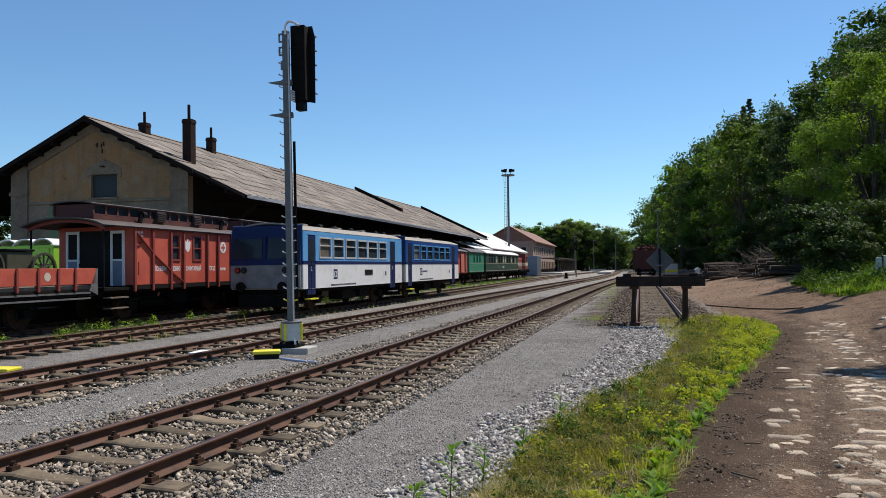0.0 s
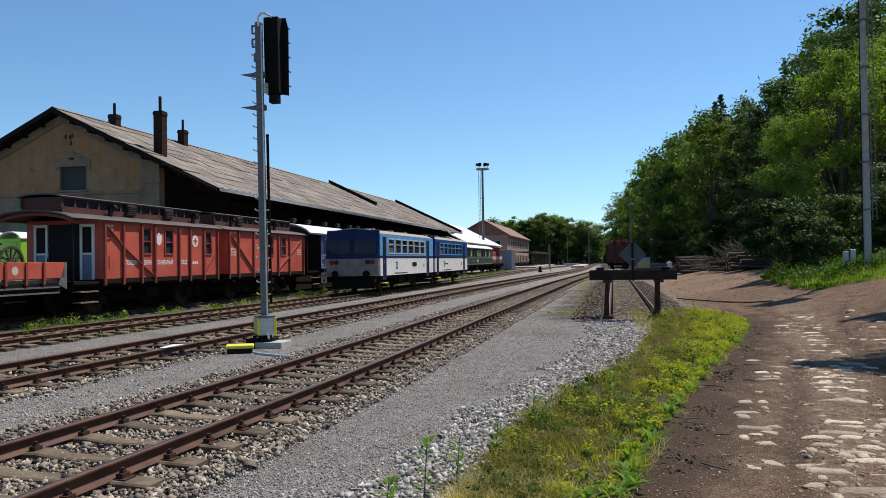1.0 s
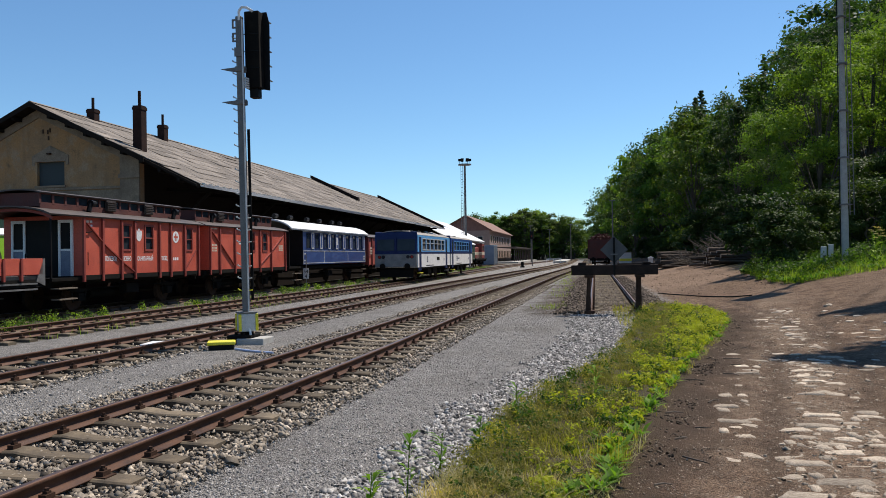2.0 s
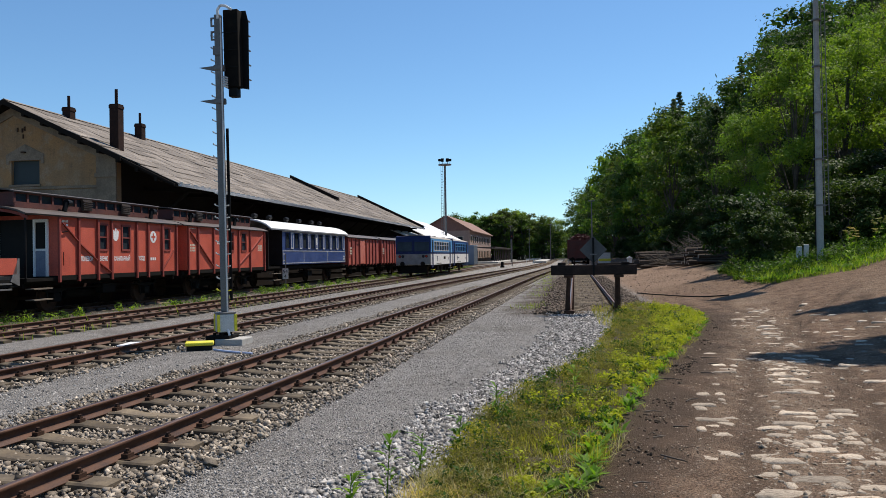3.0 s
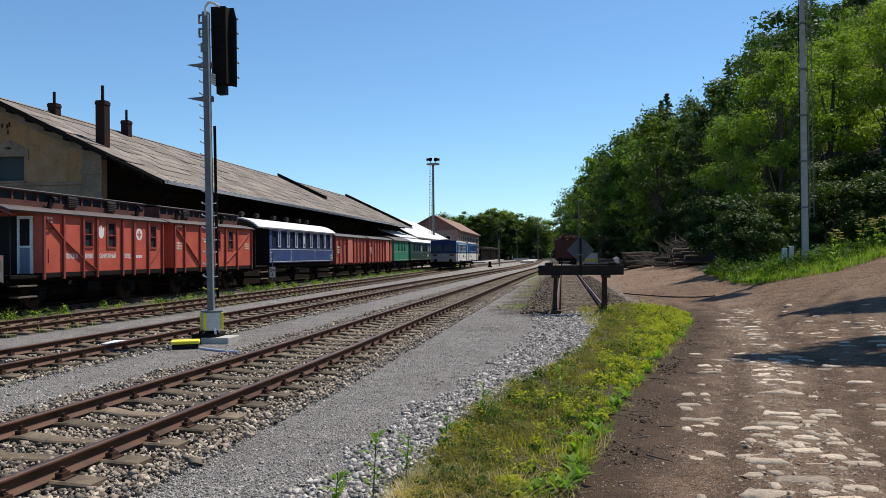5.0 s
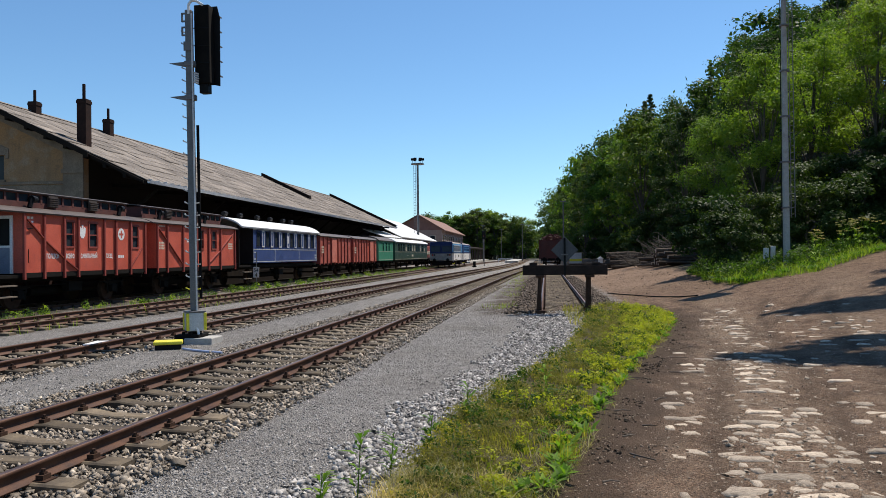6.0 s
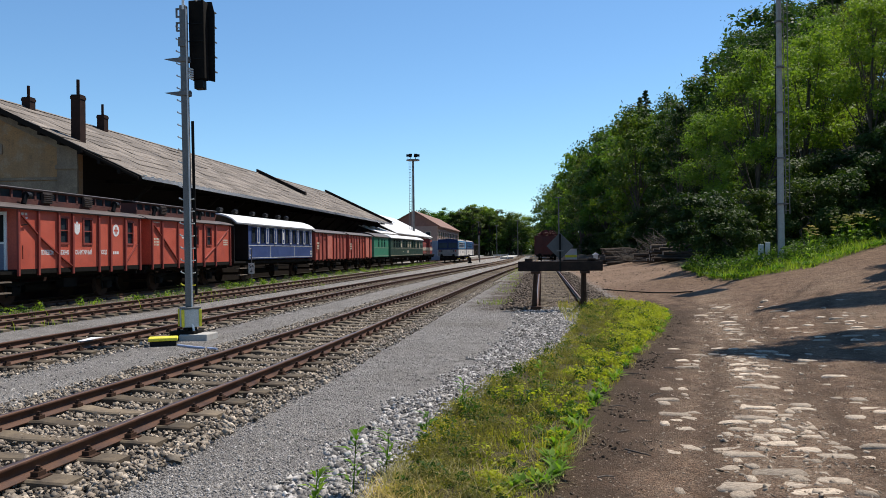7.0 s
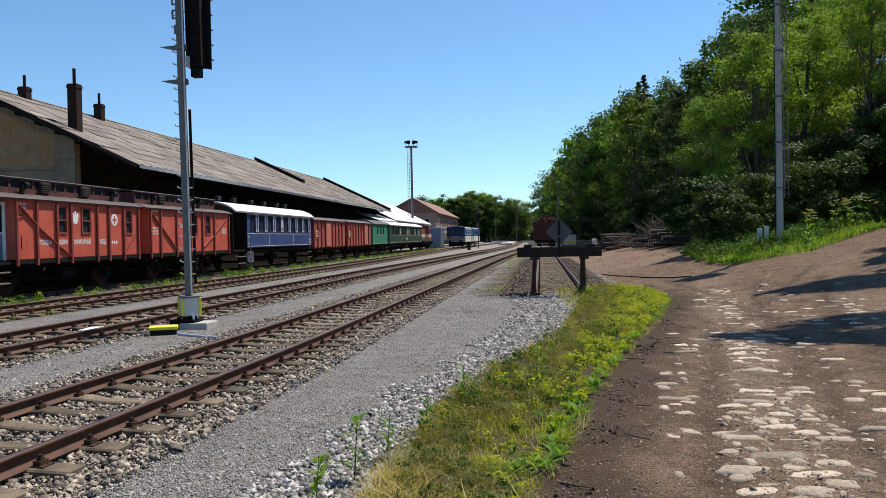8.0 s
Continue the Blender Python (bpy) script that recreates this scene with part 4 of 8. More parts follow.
def woods():
    spec = [(17, 4.4, 11, "leaf_a", "tall broadleaf tree in bright summer leaf", 0.26), (19, 4.2, 12, "leaf_b", "tall broadleaf tree with a dense mid-green crown", 0.2),
            (15, 4.8, 13, "leaf_b", "spreading broadleaf tree with a deep leafy crown", 0.14), (20, 3.6, 14, "leaf_c", "dark slender tree with a narrow crown", 0.2),
            (12, 3.2, 15, "leaf_a", "young light-green tree at the wood's edge", 0.1), (18, 3.4, 16, "leaf_d", "birch with a loose grey-green hanging crown", 0.22),
            (18, 2.5, 17, "leaf_e", "dark narrow spruce rising above the wood", 0.2)]
    g = np.random.default_rng(3)
    made = {}

    def plant(i, x, y, s=1.0, dz=0.0, wide=1.0):
        near = y < 78
        key = (i, near)
        m = pose(x, y, float(terrain(x, y)) + dz, g.normal(0, 2), g.normal(0, 2), g.random() * 360) @ Matrix.Diagonal((wide * s * g.uniform(0.9, 1.1), wide * s * g.uniform(0.9, 1.1), s, 1))
        if key in made:
            copy_thing(made[key], m)
            return
        h, r, sd, mt, lab, lo = spec[i]
        if i == 6:
            made[key] = spire(h, r, sd + 20 * (not near), M[mt], lab)
        elif near:
            made[key] = tree("tree", h, r, sd, M[mt], lab, 84, 190, 0.095 if i != 5 else 0.075, lo, core=24, lobes=14)
        else:
            made[key] = tree("tree", h, r, sd + 20, M[mt], lab, 70, 72, 0.16, lo, core=12, lobes=14)
        made[key].matrix_basis = m
    # front row along the foot of the slope, then rows up the slope
    for row, (dx, step, y0, y1) in enumerate([(1.8, 5.6, 52, 236), (6.5, 7.0, 50, 180), (13, 7.5, 46, 140), (21, 8.0, 50, 150), (31, 9.0, 66, 160), (43, 11.0, 95, 185)]):
        y = y0
        while y < y1:
            x = float(forest_edge(y)) + dx + g.uniform(-1.2, 1.2)
            i = int(g.choice(7, p=[0.10, 0.30, 0.30, 0.12, 0.08, 0.10, 0.0] if row == 0 else [0.10, 0.30, 0.22, 0.15, 0.0, 0.14, 0.09]))
            if y < 62 and x > 13.5 and row < 3:
                i = int(g.choice([0, 4, 0, 5]))
            room = canopy(x, y) - float(terrain(x, y)) - 0.9
            s = room / spec[i][0] * (g.uniform(0.94, 1.04) if i != 6 else g.uniform(0.82, 0.92))
            if s > 0.35:
                plant(i, x, y, min(s, 1.3), 0, 1.0 if s < 1.05 else 0.92)
            y += step * g.uniform(0.75, 1.25) * (1.0 if y < 120 else 1.2)
    # lone spruce tips over the roof of the wood
    for x, y in ((17.0, 128.0), (19.5, 131.0), (26.5, 120.0)):
        plant(6, x, y, (canopy(x, y) + 1.5 - float(terrain(x, y))) / 18.0, 0, 1.4)
    # the woods that close the view along the line
    for k in range(50):
        u = (k + g.random()) / 50
        y = 262 + 34 * g.random()
        x = (-0.146 + 0.136 * u) * y
        plant(int(g.choice([0, 2, 0, 1, 5])), x, y, 0.98 * (0.80 + 0.28 * math.sin(math.pi * min(1, 0.35 + 0.75 * u)) + g.uniform(-0.1, 0.12)) * (1.2 if u > 0.5 else 1.05), -1.5, 1.25)
    for k in range(9):
        plant(2, -4 + 1.7 * k, 330 + 12 * g.random(), g.uniform(0.85, 1.05), -3.0, 1.2)


woods()


# ---- goods shed ----
def shed():
    root = empty("goods_shed", Matrix(), "long old goods shed with ochre plaster gable and weathered roof", "building")
    y0, y1 = 40.6, 117.0
    xl, xr, xm = -37.2, -25.0, -31.4
    zr, ze = 11.15, 6.1
    eave_l = -42.0
    zl = zr - (zr - ze) * (xm - eave_l) / (-21.0 - xm)
    # gable wall with the loft opening cut through
    hx0, hx1, hz0, hz1 = -31.6, -29.8, 6.35, 7.75
    wz = lambda x: zr - abs(x - xm) * (zr - ze) / (-21.0 - xm) - 0.22
    for prof in ([(xl, -0.2), (hx0, -0.2), (hx0, wz(hx0)), (xl, wz(xl))], [(hx1, -0.2), (xr, -0.2), (xr, wz(xr)), (hx1, wz(hx1))],
                 [(hx0, -0.2), (hx1, -0.2), (hx1, hz0), (hx0, hz0)], [(hx0, hz1), (hx1, hz1), (hx1, wz(hx1)), (xm, wz(xm)), (hx0, wz(hx0))]):
        part("gable_wall", prism(bmesh.new(), prof, y0, y0 + 0.5), M["plaster"], root, "peeling ochre plaster gable")
    for x0, x1 in ((xl - 0.05, xl + 1.15), (xr - 1.15, xr + 0.05)):
        part("corner_pilaster", prism(bmesh.new(), [(x0, -0.2), (x1, -0.2), (x1, wz(x1) - 0.15), (x0, wz(x0) - 0.15)], y0 - 0.14, y0 - 0.003), M["plaster_grey"], root, "bare grey plaster pilaster")
    part("string_course", B(xl + 1.15, xr - 1.15, y0 - 0.09, y0 - 0.003, 6.05, 6.2), M["plaster_grey"], root)
    part("plinth", B(xl + 1.15, xr - 1.15, y0 - 0.05, y0 - 0.003, -0.2, 6.0), M["plaster_grey"], root, "grey patched lower wall")
    part("opening_board", B(hx0, hx1, y0 + 0.2, y0 + 0.26, hz0, hz1), M["shutter"], root, "dark teal loft shutter")
    part("lintel", B(hx0 - 0.12, hx1 + 0.12, y0 - 0.06, y0 - 0.003, hz1 + 0.003, hz1 + 0.12), M["plaster_grey"], root)
    for xa, xb in ((xl + 1.1, xm), (xm, xr - 0.1)):
        part("gable_cornice", prism(bmesh.new(), [(xa, wz(xa) - 0.05), (xb, wz(xb) - 0.05), (xb, wz(xb) - 0.55), (xa, wz(xa) - 0.55)], y0 - 0.10, y0 - 0.003), M["plaster_grey"], root, "plain raised band under the verge")
    hm = (hx0 + hx1) / 2
    part("hood_mould", prism(bmesh.new(), [(hx0 - 0.3, hz1 - 0.2), (hx0 - 0.12, hz1 - 0.2), (hx0 - 0.12, hz1 + 0.125), (hx1 + 0.12, hz1 + 0.125), (hx1 + 0.12, hz1 - 0.2), (hx1 + 0.3, hz1 - 0.2), (hx1 + 0.3, hz1 + 0.35), (hm, hz1 + 0.95), (hx0 - 0.3, hz1 + 0.35)], y0 - 0.045, y0 - 0.003), M["plaster_grey"], root, "pointed plaster hood over the opening")
    part("hook", B(hm - 0.12, hm + 0.1, y0 - 0.25, y0 - 0.046, hz1 + 0.42, hz1 + 0.5), M["iron"], root)
    for px, pz in ((-31.15, 9.55), (-30.85, 9.5), (-30.7, 9.6), (-30.8, 9.15)):
        part("wall_anchor", B(px - 0.04, px + 0.04, y0 - 0.05, y0 - 0.003, pz - 0.12, pz + 0.12), M["iron"], root)
    for x0, x1 in ((xl - 0.12, xl + 1.22), (xr - 1.22, xr + 0.12)):
        part("pilaster_cap", B(x0, x1, y0 - 0.22, y0 - 0.142, 6.62, 6.85), M["plaster_grey"], root)
    part("sill", B(hx0 - 0.1, hx1 + 0.1, y0 - 0.1, y0 - 0.003, hz0 - 0.12, hz0 - 0.003), M["plaster_grey"], root)
    part("wall_patch", B(-34.6, -31.0, y0 - 0.075, y0 - 0.052, 3.6, 5.9), surface("faded_green_paint", (0.14, 0.185, 0.10), (0.19, 0.23, 0.13), 1.2, 20, 0.9, 0, 0.2, 0.003, (0.2, 0.17, 0.13), 0.6), root, "faded green painted panel")
    # wall colour includes the shade below the canopy
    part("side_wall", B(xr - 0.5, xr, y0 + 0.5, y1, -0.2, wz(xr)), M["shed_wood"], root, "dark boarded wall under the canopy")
    part("side_wall", B(xl, xl + 0.5, y0 + 0.5, y1, -0.2, wz(xl)), M["plaster_grey"], root)
    bm = prism(bmesh.new(), [(xl, -0.2), (xr, -0.2), (xr, wz(xr)), (xm, wz(xm)), (xl, wz(xl))], y1 - 0.5, y1 - 0.002)
    part("rear_gable", bm, M["plaster_grey"], root)
    # roof: bands of sheet laid in overlapping courses, each course a part
    yc0 = y0 - 0.85
    n = 9
    d = -21.0 - xm
    for side in (1, -1):
        far_x = -21.0 if side > 0 else eave_l
        for i in range(n):
            u0, u1 = i / n, (i + 1) / n + 0.012
            xa, xb = xm + (far_x - xm) * u0, xm + (far_x - xm) * u1
            za, zb = zr - (zr - (ze if side > 0 else zl)) * u0, zr - (zr - (ze if side > 0 else zl)) * u1
            ya = yc0 if u0 < 0.55 or side < 0 else yc0 + 0.25
            seg = 38
            for j in range(seg):
                s0, s1 = ya + (y1 + 0.4 - ya) * j / seg, ya + (y1 + 0.4 - ya) * (j + 1) / seg - 0.025
                dz = 0.02 * rng.normal()
                bm = bmesh.new()
                prism(bm, [(xa, za + 0.02), (xb, zb + 0.05 + dz), (xb, zb + 0.015 + dz), (xa, za - 0.02)], s0, s1)
                part("roof_sheet", bm, M["roofing"], root)
    # underside is near black to carry its own shade
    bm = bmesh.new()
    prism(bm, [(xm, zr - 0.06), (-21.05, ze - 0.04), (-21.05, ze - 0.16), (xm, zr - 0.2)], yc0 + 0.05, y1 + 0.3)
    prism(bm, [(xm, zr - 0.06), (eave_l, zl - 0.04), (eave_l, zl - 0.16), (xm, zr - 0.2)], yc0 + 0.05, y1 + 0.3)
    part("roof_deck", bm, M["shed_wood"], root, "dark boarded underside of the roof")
    part("ridge_cap", prism(bmesh.new(), [(xm - 0.22, zr - 0.03), (xm, zr + 0.09), (xm + 0.22, zr - 0.03), (xm, zr + 0.03)], yc0, y1 + 0.4), M["roofing"], root)
    for xa, za, xb, zb in ((xm, zr, -24.2, zr - (zr - ze) * (7.2 / d)), (xm, zr, eave_l, zl)):
        part("verge_board", prism(bmesh.new(), [(xa, za + 0.03), (xb, zb + 0.03), (xb, zb - 0.27), (xa, za - 0.27)], yc0 - 0.06, yc0 - 0.003), M["shed_wood"], root, "dark verge board")
    za = zr - (zr - ze) * (7.2 / d)
    part("verge_board", prism(bmesh.new(), [(-24.19, za + 0.0), (-21.0, ze + 0.02), (-21.0, ze - 0.25), (-24.19, za - 0.3)], yc0 + 0.19, yc0 + 0.245), M["shed_wood"], root)
    # purlin ends that carry the overhanging verge
    for k in range(1, 9):
        for far_x, zz in ((-21.0, ze), (eave_l, zl)):
            px, pz = xm + (far_x - xm) * k / 9, zr - (zr - zz) * k / 9
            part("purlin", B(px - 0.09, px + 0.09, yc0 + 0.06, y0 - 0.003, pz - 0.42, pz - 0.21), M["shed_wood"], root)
    # gutter and its pale fascia
    bm = bmesh.new()
    prism(bm, [(-20.98, ze - 0.02), (-20.93, ze - 0.16), (-20.82, ze - 0.18), (-20.75, ze - 0.02), (-20.78, ze - 0.02), (-20.84, ze - 0.14), (-20.92, ze - 0.13), (-20.95, ze - 0.02)], yc0 + 0.3, y1)
    part("gutter", bm, M["white"], root, "pale sheet-metal eaves gutter")
    y = yc0 + 0.4
    while y < y1:
        part("gutter_bracket", B(-21.05, -20.72, y, y + 0.05, ze - 0.01, ze + 0.05), M["grey_box"], root)
        y += 0.85
    # canopy frames: brackets from wall to eave
    y = y0 + 3.0
    while y < y1:
        bm = bmesh.new()
        bar(bm, (-25.0, y, 6.2), (-21.4, y, 5.95), 0.16, 0.2)
        bar(bm, (-25.0, y, 3.6), (-22.2, y, 5.9), 0.16, 0.16)
        part("canopy_bracket", bm, M["shed_wood"], root)
        y += 5.0
    # deck coloured near black where shade should lie
    part("loading_platform", B(-25.0, -20.6, y0 + 1.0, y1 - 1, -0.2, 1.1), M["shed_wood"], root, "timber loading platform, canopy shade in its dark colour")
    # low dark roof monitor on the ridge side
    zt = lambda x: zr - (zr - ze) * (x - xm) / d
    bm = bmesh.new()
    prism(bm, [(-31.6, zt(-31.6) + 0.02), (-25.8, zt(-25.8) + 0.02), (-25.8, zt(-25.8) + 0.42), (-31.6, zt(-31.6) + 0.42)], 87.3, 88.0)
    part("fire_wall", bm, M["shed_wood"], root, "dark fire-wall coping across the roof")
    bm = bmesh.new()
    prism(bm, [(-31.3, zt(-31.3) + 0.02), (-21.0, zt(-21.0) + 0.02), (-21.0, zt(-21.0) + 0.42), (-31.3, zt(-31.3) + 0.42)], 116.6, 117.5)
    part("fire_wall", bm, M["shed_wood"], root, "dark fire-wall coping at the roof end")
    # chimneys
    def chimney(x, y, w, top, pipe):
        c = part("chimney", bmesh.new(), M["brick_dark"], root, "sooty brick chimney with a pipe on it")
        bm = bmesh.new()
        zb = zr - (zr - ze) * abs(x - xm) / d
        box(bm, x - w / 2, x + w / 2, y - w / 2, y + w / 2, zb - 0.6, top - 0.25)
        box(bm, x - w / 2 - 0.03, x + w / 2 + 0.03, y - w / 2 - 0.03, y + w / 2 + 0.03, top - 0.25, top - 0.08)
        box(bm, x - w / 2, x + w / 2, y - w / 2, y + w / 2, top - 0.08, top)
        bm.to_mesh(c.data)
        bm.free()
        part("chimney_pipe", tube(bmesh.new(), (x, y, top - 0.05), (x, y, top + pipe), 0.09, 0.09, 10), M["brick_dark"], c)
    chimney(-25.8, 42.0, 0.56, 11.05, 0.9)
    chimney(-31.2, 45.4, 0.55, 11.75, 0.75)
    chimney(-30.86, 53.3, 0.55, 12.0, 0.8)


shed()


# ---- rolling stock ----
def wheelset(parent, y, r=0.46):
    """An axle with two spoked-looking disc wheels; its origin lies on the axle."""
    bm = bmesh.new()
    tube(bm, (-0.95, 0, 0), (0.95, 0, 0), 0.07, 0.07, 8)
    for s in (-1, 1):
        tube(bm, (s * 0.69, 0, 0), (s * 0.72, 0, 0), r + 0.03, r + 0.03, 24)
        tube(bm, (s * 0.72, 0, 0), (s * 0.82, 0, 0), r, r - 0.01, 24)
        tube(bm, (s * 0.82, 0, 0), (s * 0.87, 0, 0), r * 0.3, r * 0.25, 12)
    ob = part("wheelset", bm, M["iron"], parent)
    ob.matrix_basis = pose(0, y, r)
    return ob


def running_gear(root, length, axles, floor, buffers=True):
    """Underframe, axle boxes with springs, brake gear and buffers."""
    h = length / 2
    # frame and gear colour already holds the shade under the floor
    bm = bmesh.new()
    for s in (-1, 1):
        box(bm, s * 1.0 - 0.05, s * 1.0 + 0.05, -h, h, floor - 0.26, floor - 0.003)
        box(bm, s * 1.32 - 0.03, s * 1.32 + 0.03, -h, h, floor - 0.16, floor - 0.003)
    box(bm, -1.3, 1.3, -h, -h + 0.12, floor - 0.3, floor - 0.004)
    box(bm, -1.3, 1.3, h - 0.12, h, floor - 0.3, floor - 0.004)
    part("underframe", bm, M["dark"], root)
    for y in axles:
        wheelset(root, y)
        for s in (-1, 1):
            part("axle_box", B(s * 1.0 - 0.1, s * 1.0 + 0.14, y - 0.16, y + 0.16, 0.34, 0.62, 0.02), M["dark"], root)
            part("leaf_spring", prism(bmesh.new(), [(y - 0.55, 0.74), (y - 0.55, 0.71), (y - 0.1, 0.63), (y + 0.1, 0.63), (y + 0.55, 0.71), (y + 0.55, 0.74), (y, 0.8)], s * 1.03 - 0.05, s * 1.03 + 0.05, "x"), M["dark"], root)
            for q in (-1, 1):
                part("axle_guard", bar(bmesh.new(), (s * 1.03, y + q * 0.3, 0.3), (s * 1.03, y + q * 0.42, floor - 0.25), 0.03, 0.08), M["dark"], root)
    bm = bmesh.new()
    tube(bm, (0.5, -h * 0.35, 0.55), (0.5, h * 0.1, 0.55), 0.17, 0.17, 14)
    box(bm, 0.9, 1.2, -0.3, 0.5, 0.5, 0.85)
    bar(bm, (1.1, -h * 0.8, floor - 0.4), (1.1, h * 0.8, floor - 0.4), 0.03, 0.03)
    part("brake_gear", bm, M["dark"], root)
    if buffers:
        for sy in (-1, 1):
            for s in (-1, 1):
                bm = bmesh.new()
                tube(bm, (s * 0.875, sy * h, 1.05), (s * 0.875, sy * (h + 0.3), 1.05), 0.09, 0.07, 12)
                tube(bm, (s * 0.875, sy * (h + 0.3), 1.05), (s * 0.875, sy * (h + 0.34), 1.05), 0.19, 0.19, 18)
                part("buffer", bm, M["dark"], root)


def stock(name, track_no, y0, y1, label, category="railway wagon"):
    yc = (y0 + y1) / 2
    return empty(name, pose(float(TRACK[track_no](yc)), yc, RAIL_TOP, 0, 0, heading(track_no, yc)), label, category), yc


def shell(bm, hw, y0, y1, z0, z1, holes, wall=0.08, sides=(1, -1), ends=(True, True)):
    """Side walls with openings cut through on the +x side, and plain end walls. holes: (y0, y1, z0, z1)."""
    for s in sides:
        cuts = sorted(holes) if s > 0 else []
        y = y0
        x0, x1 = (hw - wall, hw) if s > 0 else (-hw, -hw + wall)
        for a, b, c, d in cuts:
            if a > y:
                box(bm, x0, x1, y, a, z0, z1)
            box(bm, x0, x1, a, b, z0, c)
            box(bm, x0, x1, a, b, d, z1)
            y = b
        box(bm, x0, x1, y, y1, z0, z1)
    if ends[0]:
        box(bm, -hw + wall, hw - wall, y0, y0 + wall, z0, z1)
    if ends[1]:
        box(bm, -hw + wall, hw - wall, y1 - wall, y1, z0, z1)
    return bm


def arch(hw, ze, zc, thick, n=12):
    """Profile of an arched roof of half-width hw."""
    top = [(-hw + 2 * hw * i / n, ze + (zc - ze) * (1 - (2 * i / n - 1) ** 2) ** 0.8) for i in range(n + 1)]
    return top + [(x * 0.985, z - thick) for x, z in reversed(top)]


def window(root, x, y0, y1, z0, z1, frame_mat, glass_mat, bar_at=None, rim=0.05, proud=0.03, depth=0.1):
    w = part("window", bmesh.new(), frame_mat, root)
    bm = bmesh.new()
    for a in ((y0 - rim, y0 + 0.02, z0 - rim, z1 + rim), (y1 - 0.02, y1 + rim, z0 - rim, z1 + rim), (y0 + 0.02, y1 - 0.02, z0 - rim, z0 + 0.02), (y0 + 0.02, y1 - 0.02, z1 - 0.02, z1 + rim)):
        box(bm, x + 0.002, x + proud, *a)
    if bar_at:
        box(bm, x - 0.02, x + proud * 0.6, y0 + 0.02, y1 - 0.02, bar_at - 0.02, bar_at + 0.02)
    bm.to_mesh(w.data)
    bm.free()
    part("pane", B(x - depth * 0.5, x - depth * 0.5 + 0.01, y0, y1, z0, z1), glass_mat, w)
    return w


def lettering(body, size, x, y, z, material, parent, width=None):
    """Raised painted words on a +x side, reading along +y."""
    cu = bpy.data.curves.new("lettering", "FONT")
    cu.body, cu.size, cu.extrude, cu.resolution_u, cu.offset = body, size, 0.0015, 2, 0.006
    cu.materials.append(material)
    ob = new("lettering", cu)
    ob.parent = parent
    bpy.context.view_layer.update()
    sx = width / max(ob.dimensions.x, 0.01) if width else 1.0
    ob.matrix_basis = pose(x, y, z, 90, 0, 90) @ Matrix.Diagonal((sx, 1, 1, 1))
    return ob


def bars(parent, x, y0, y1, z0, z1, material, rows=1, name="marking"):
    """Writing too small to read, as bars."""
    bm = bmesh.new()
    h = (z1 - z0) / rows
    for i in range(rows):
        k = max(2, int((y1 - y0) / 0.12))
        for j in range(k):
            a = y0 + (y1 - y0) * j / k
            box(bm, x + 0.001, x + 0.004, a, a + (y1 - y0) / k * 0.72, z0 + h * i, z0 + h * (i + 0.68))
    return part(name, bm, material, parent)


def lantern_roof(root, hw, y0, y1, l0, l1, fascia=True):
    """Low arched roof with a raised lantern (clerestory) along it."""
    part("roof", prism(bmesh.new(), arch(hw + 0.12, 3.22, 3.50, 0.05), y0, y1), M["tin"], root, "low arched sheet roof")
    lan = part("lantern", bmesh.new(), M["dim_red"], root, "raised roof lantern with small lights")
    bm = bmesh.new()
    for s in (-1, 1):
        box(bm, s * 0.75 - 0.03, s * 0.75 + 0.03, l0, l1, 3.45, 3.64)
        box(bm, s * 0.75 - 0.03, s * 0.75 + 0.03, l0, l1, 3.90, 3.97)
        n = max(3, int((l1 - l0) / 0.62))
        for i in range(n + 1):
            y = l0 + (l1 - l0) * i / n
            box(bm, s * 0.75 - 0.035, s * 0.75 + 0.035, y - 0.05, y + 0.05, 3.6, 3.93)
    box(bm, -0.72, 0.72, l0, l0 + 0.06, 3.5, 3.95)
    box(bm, -0.72, 0.72, l1 - 0.06, l1, 3.5, 3.95)
    bm.to_mesh(lan.data)
    bm.free()
    part("lantern_pane", B(-0.74, 0.74, l0 + 0.07, l1 - 0.07, 3.55, 3.94), M["glass"], lan)
    part("lantern_roof", prism(bmesh.new(), arch(0.86, 3.97, 4.07, 0.04), l0 - 0.12, l1 + 0.12), M["tin"], lan)
    return lan


def roof_vent(root, y, kind):
    if kind == "cowl":
        bm = bmesh.new()
        tube(bm, (0.98, y - 0.12, 3.42), (0.98, y, 3.72), 0.085, 0.085, 10)
        tube(bm, (0.98, y - 0.02, 3.72), (0.98, y + 0.22, 3.72), 0.13, 0.11, 12)
        part("cowl_vent", bm, M["black"], root)
    else:
        bm = bmesh.new()
        box(bm, 0.8, 0.86, y, y + 0.55, 3.52, 3.92)
        for i in range(5):
            bar(bm, (0.88, y, 3.56 + 0.07 * i), (0.88, y + 0.55, 3.56 + 0.07 * i), 0.06, 0.025)
        part("louvre_vent", bm, M["tin"], root)


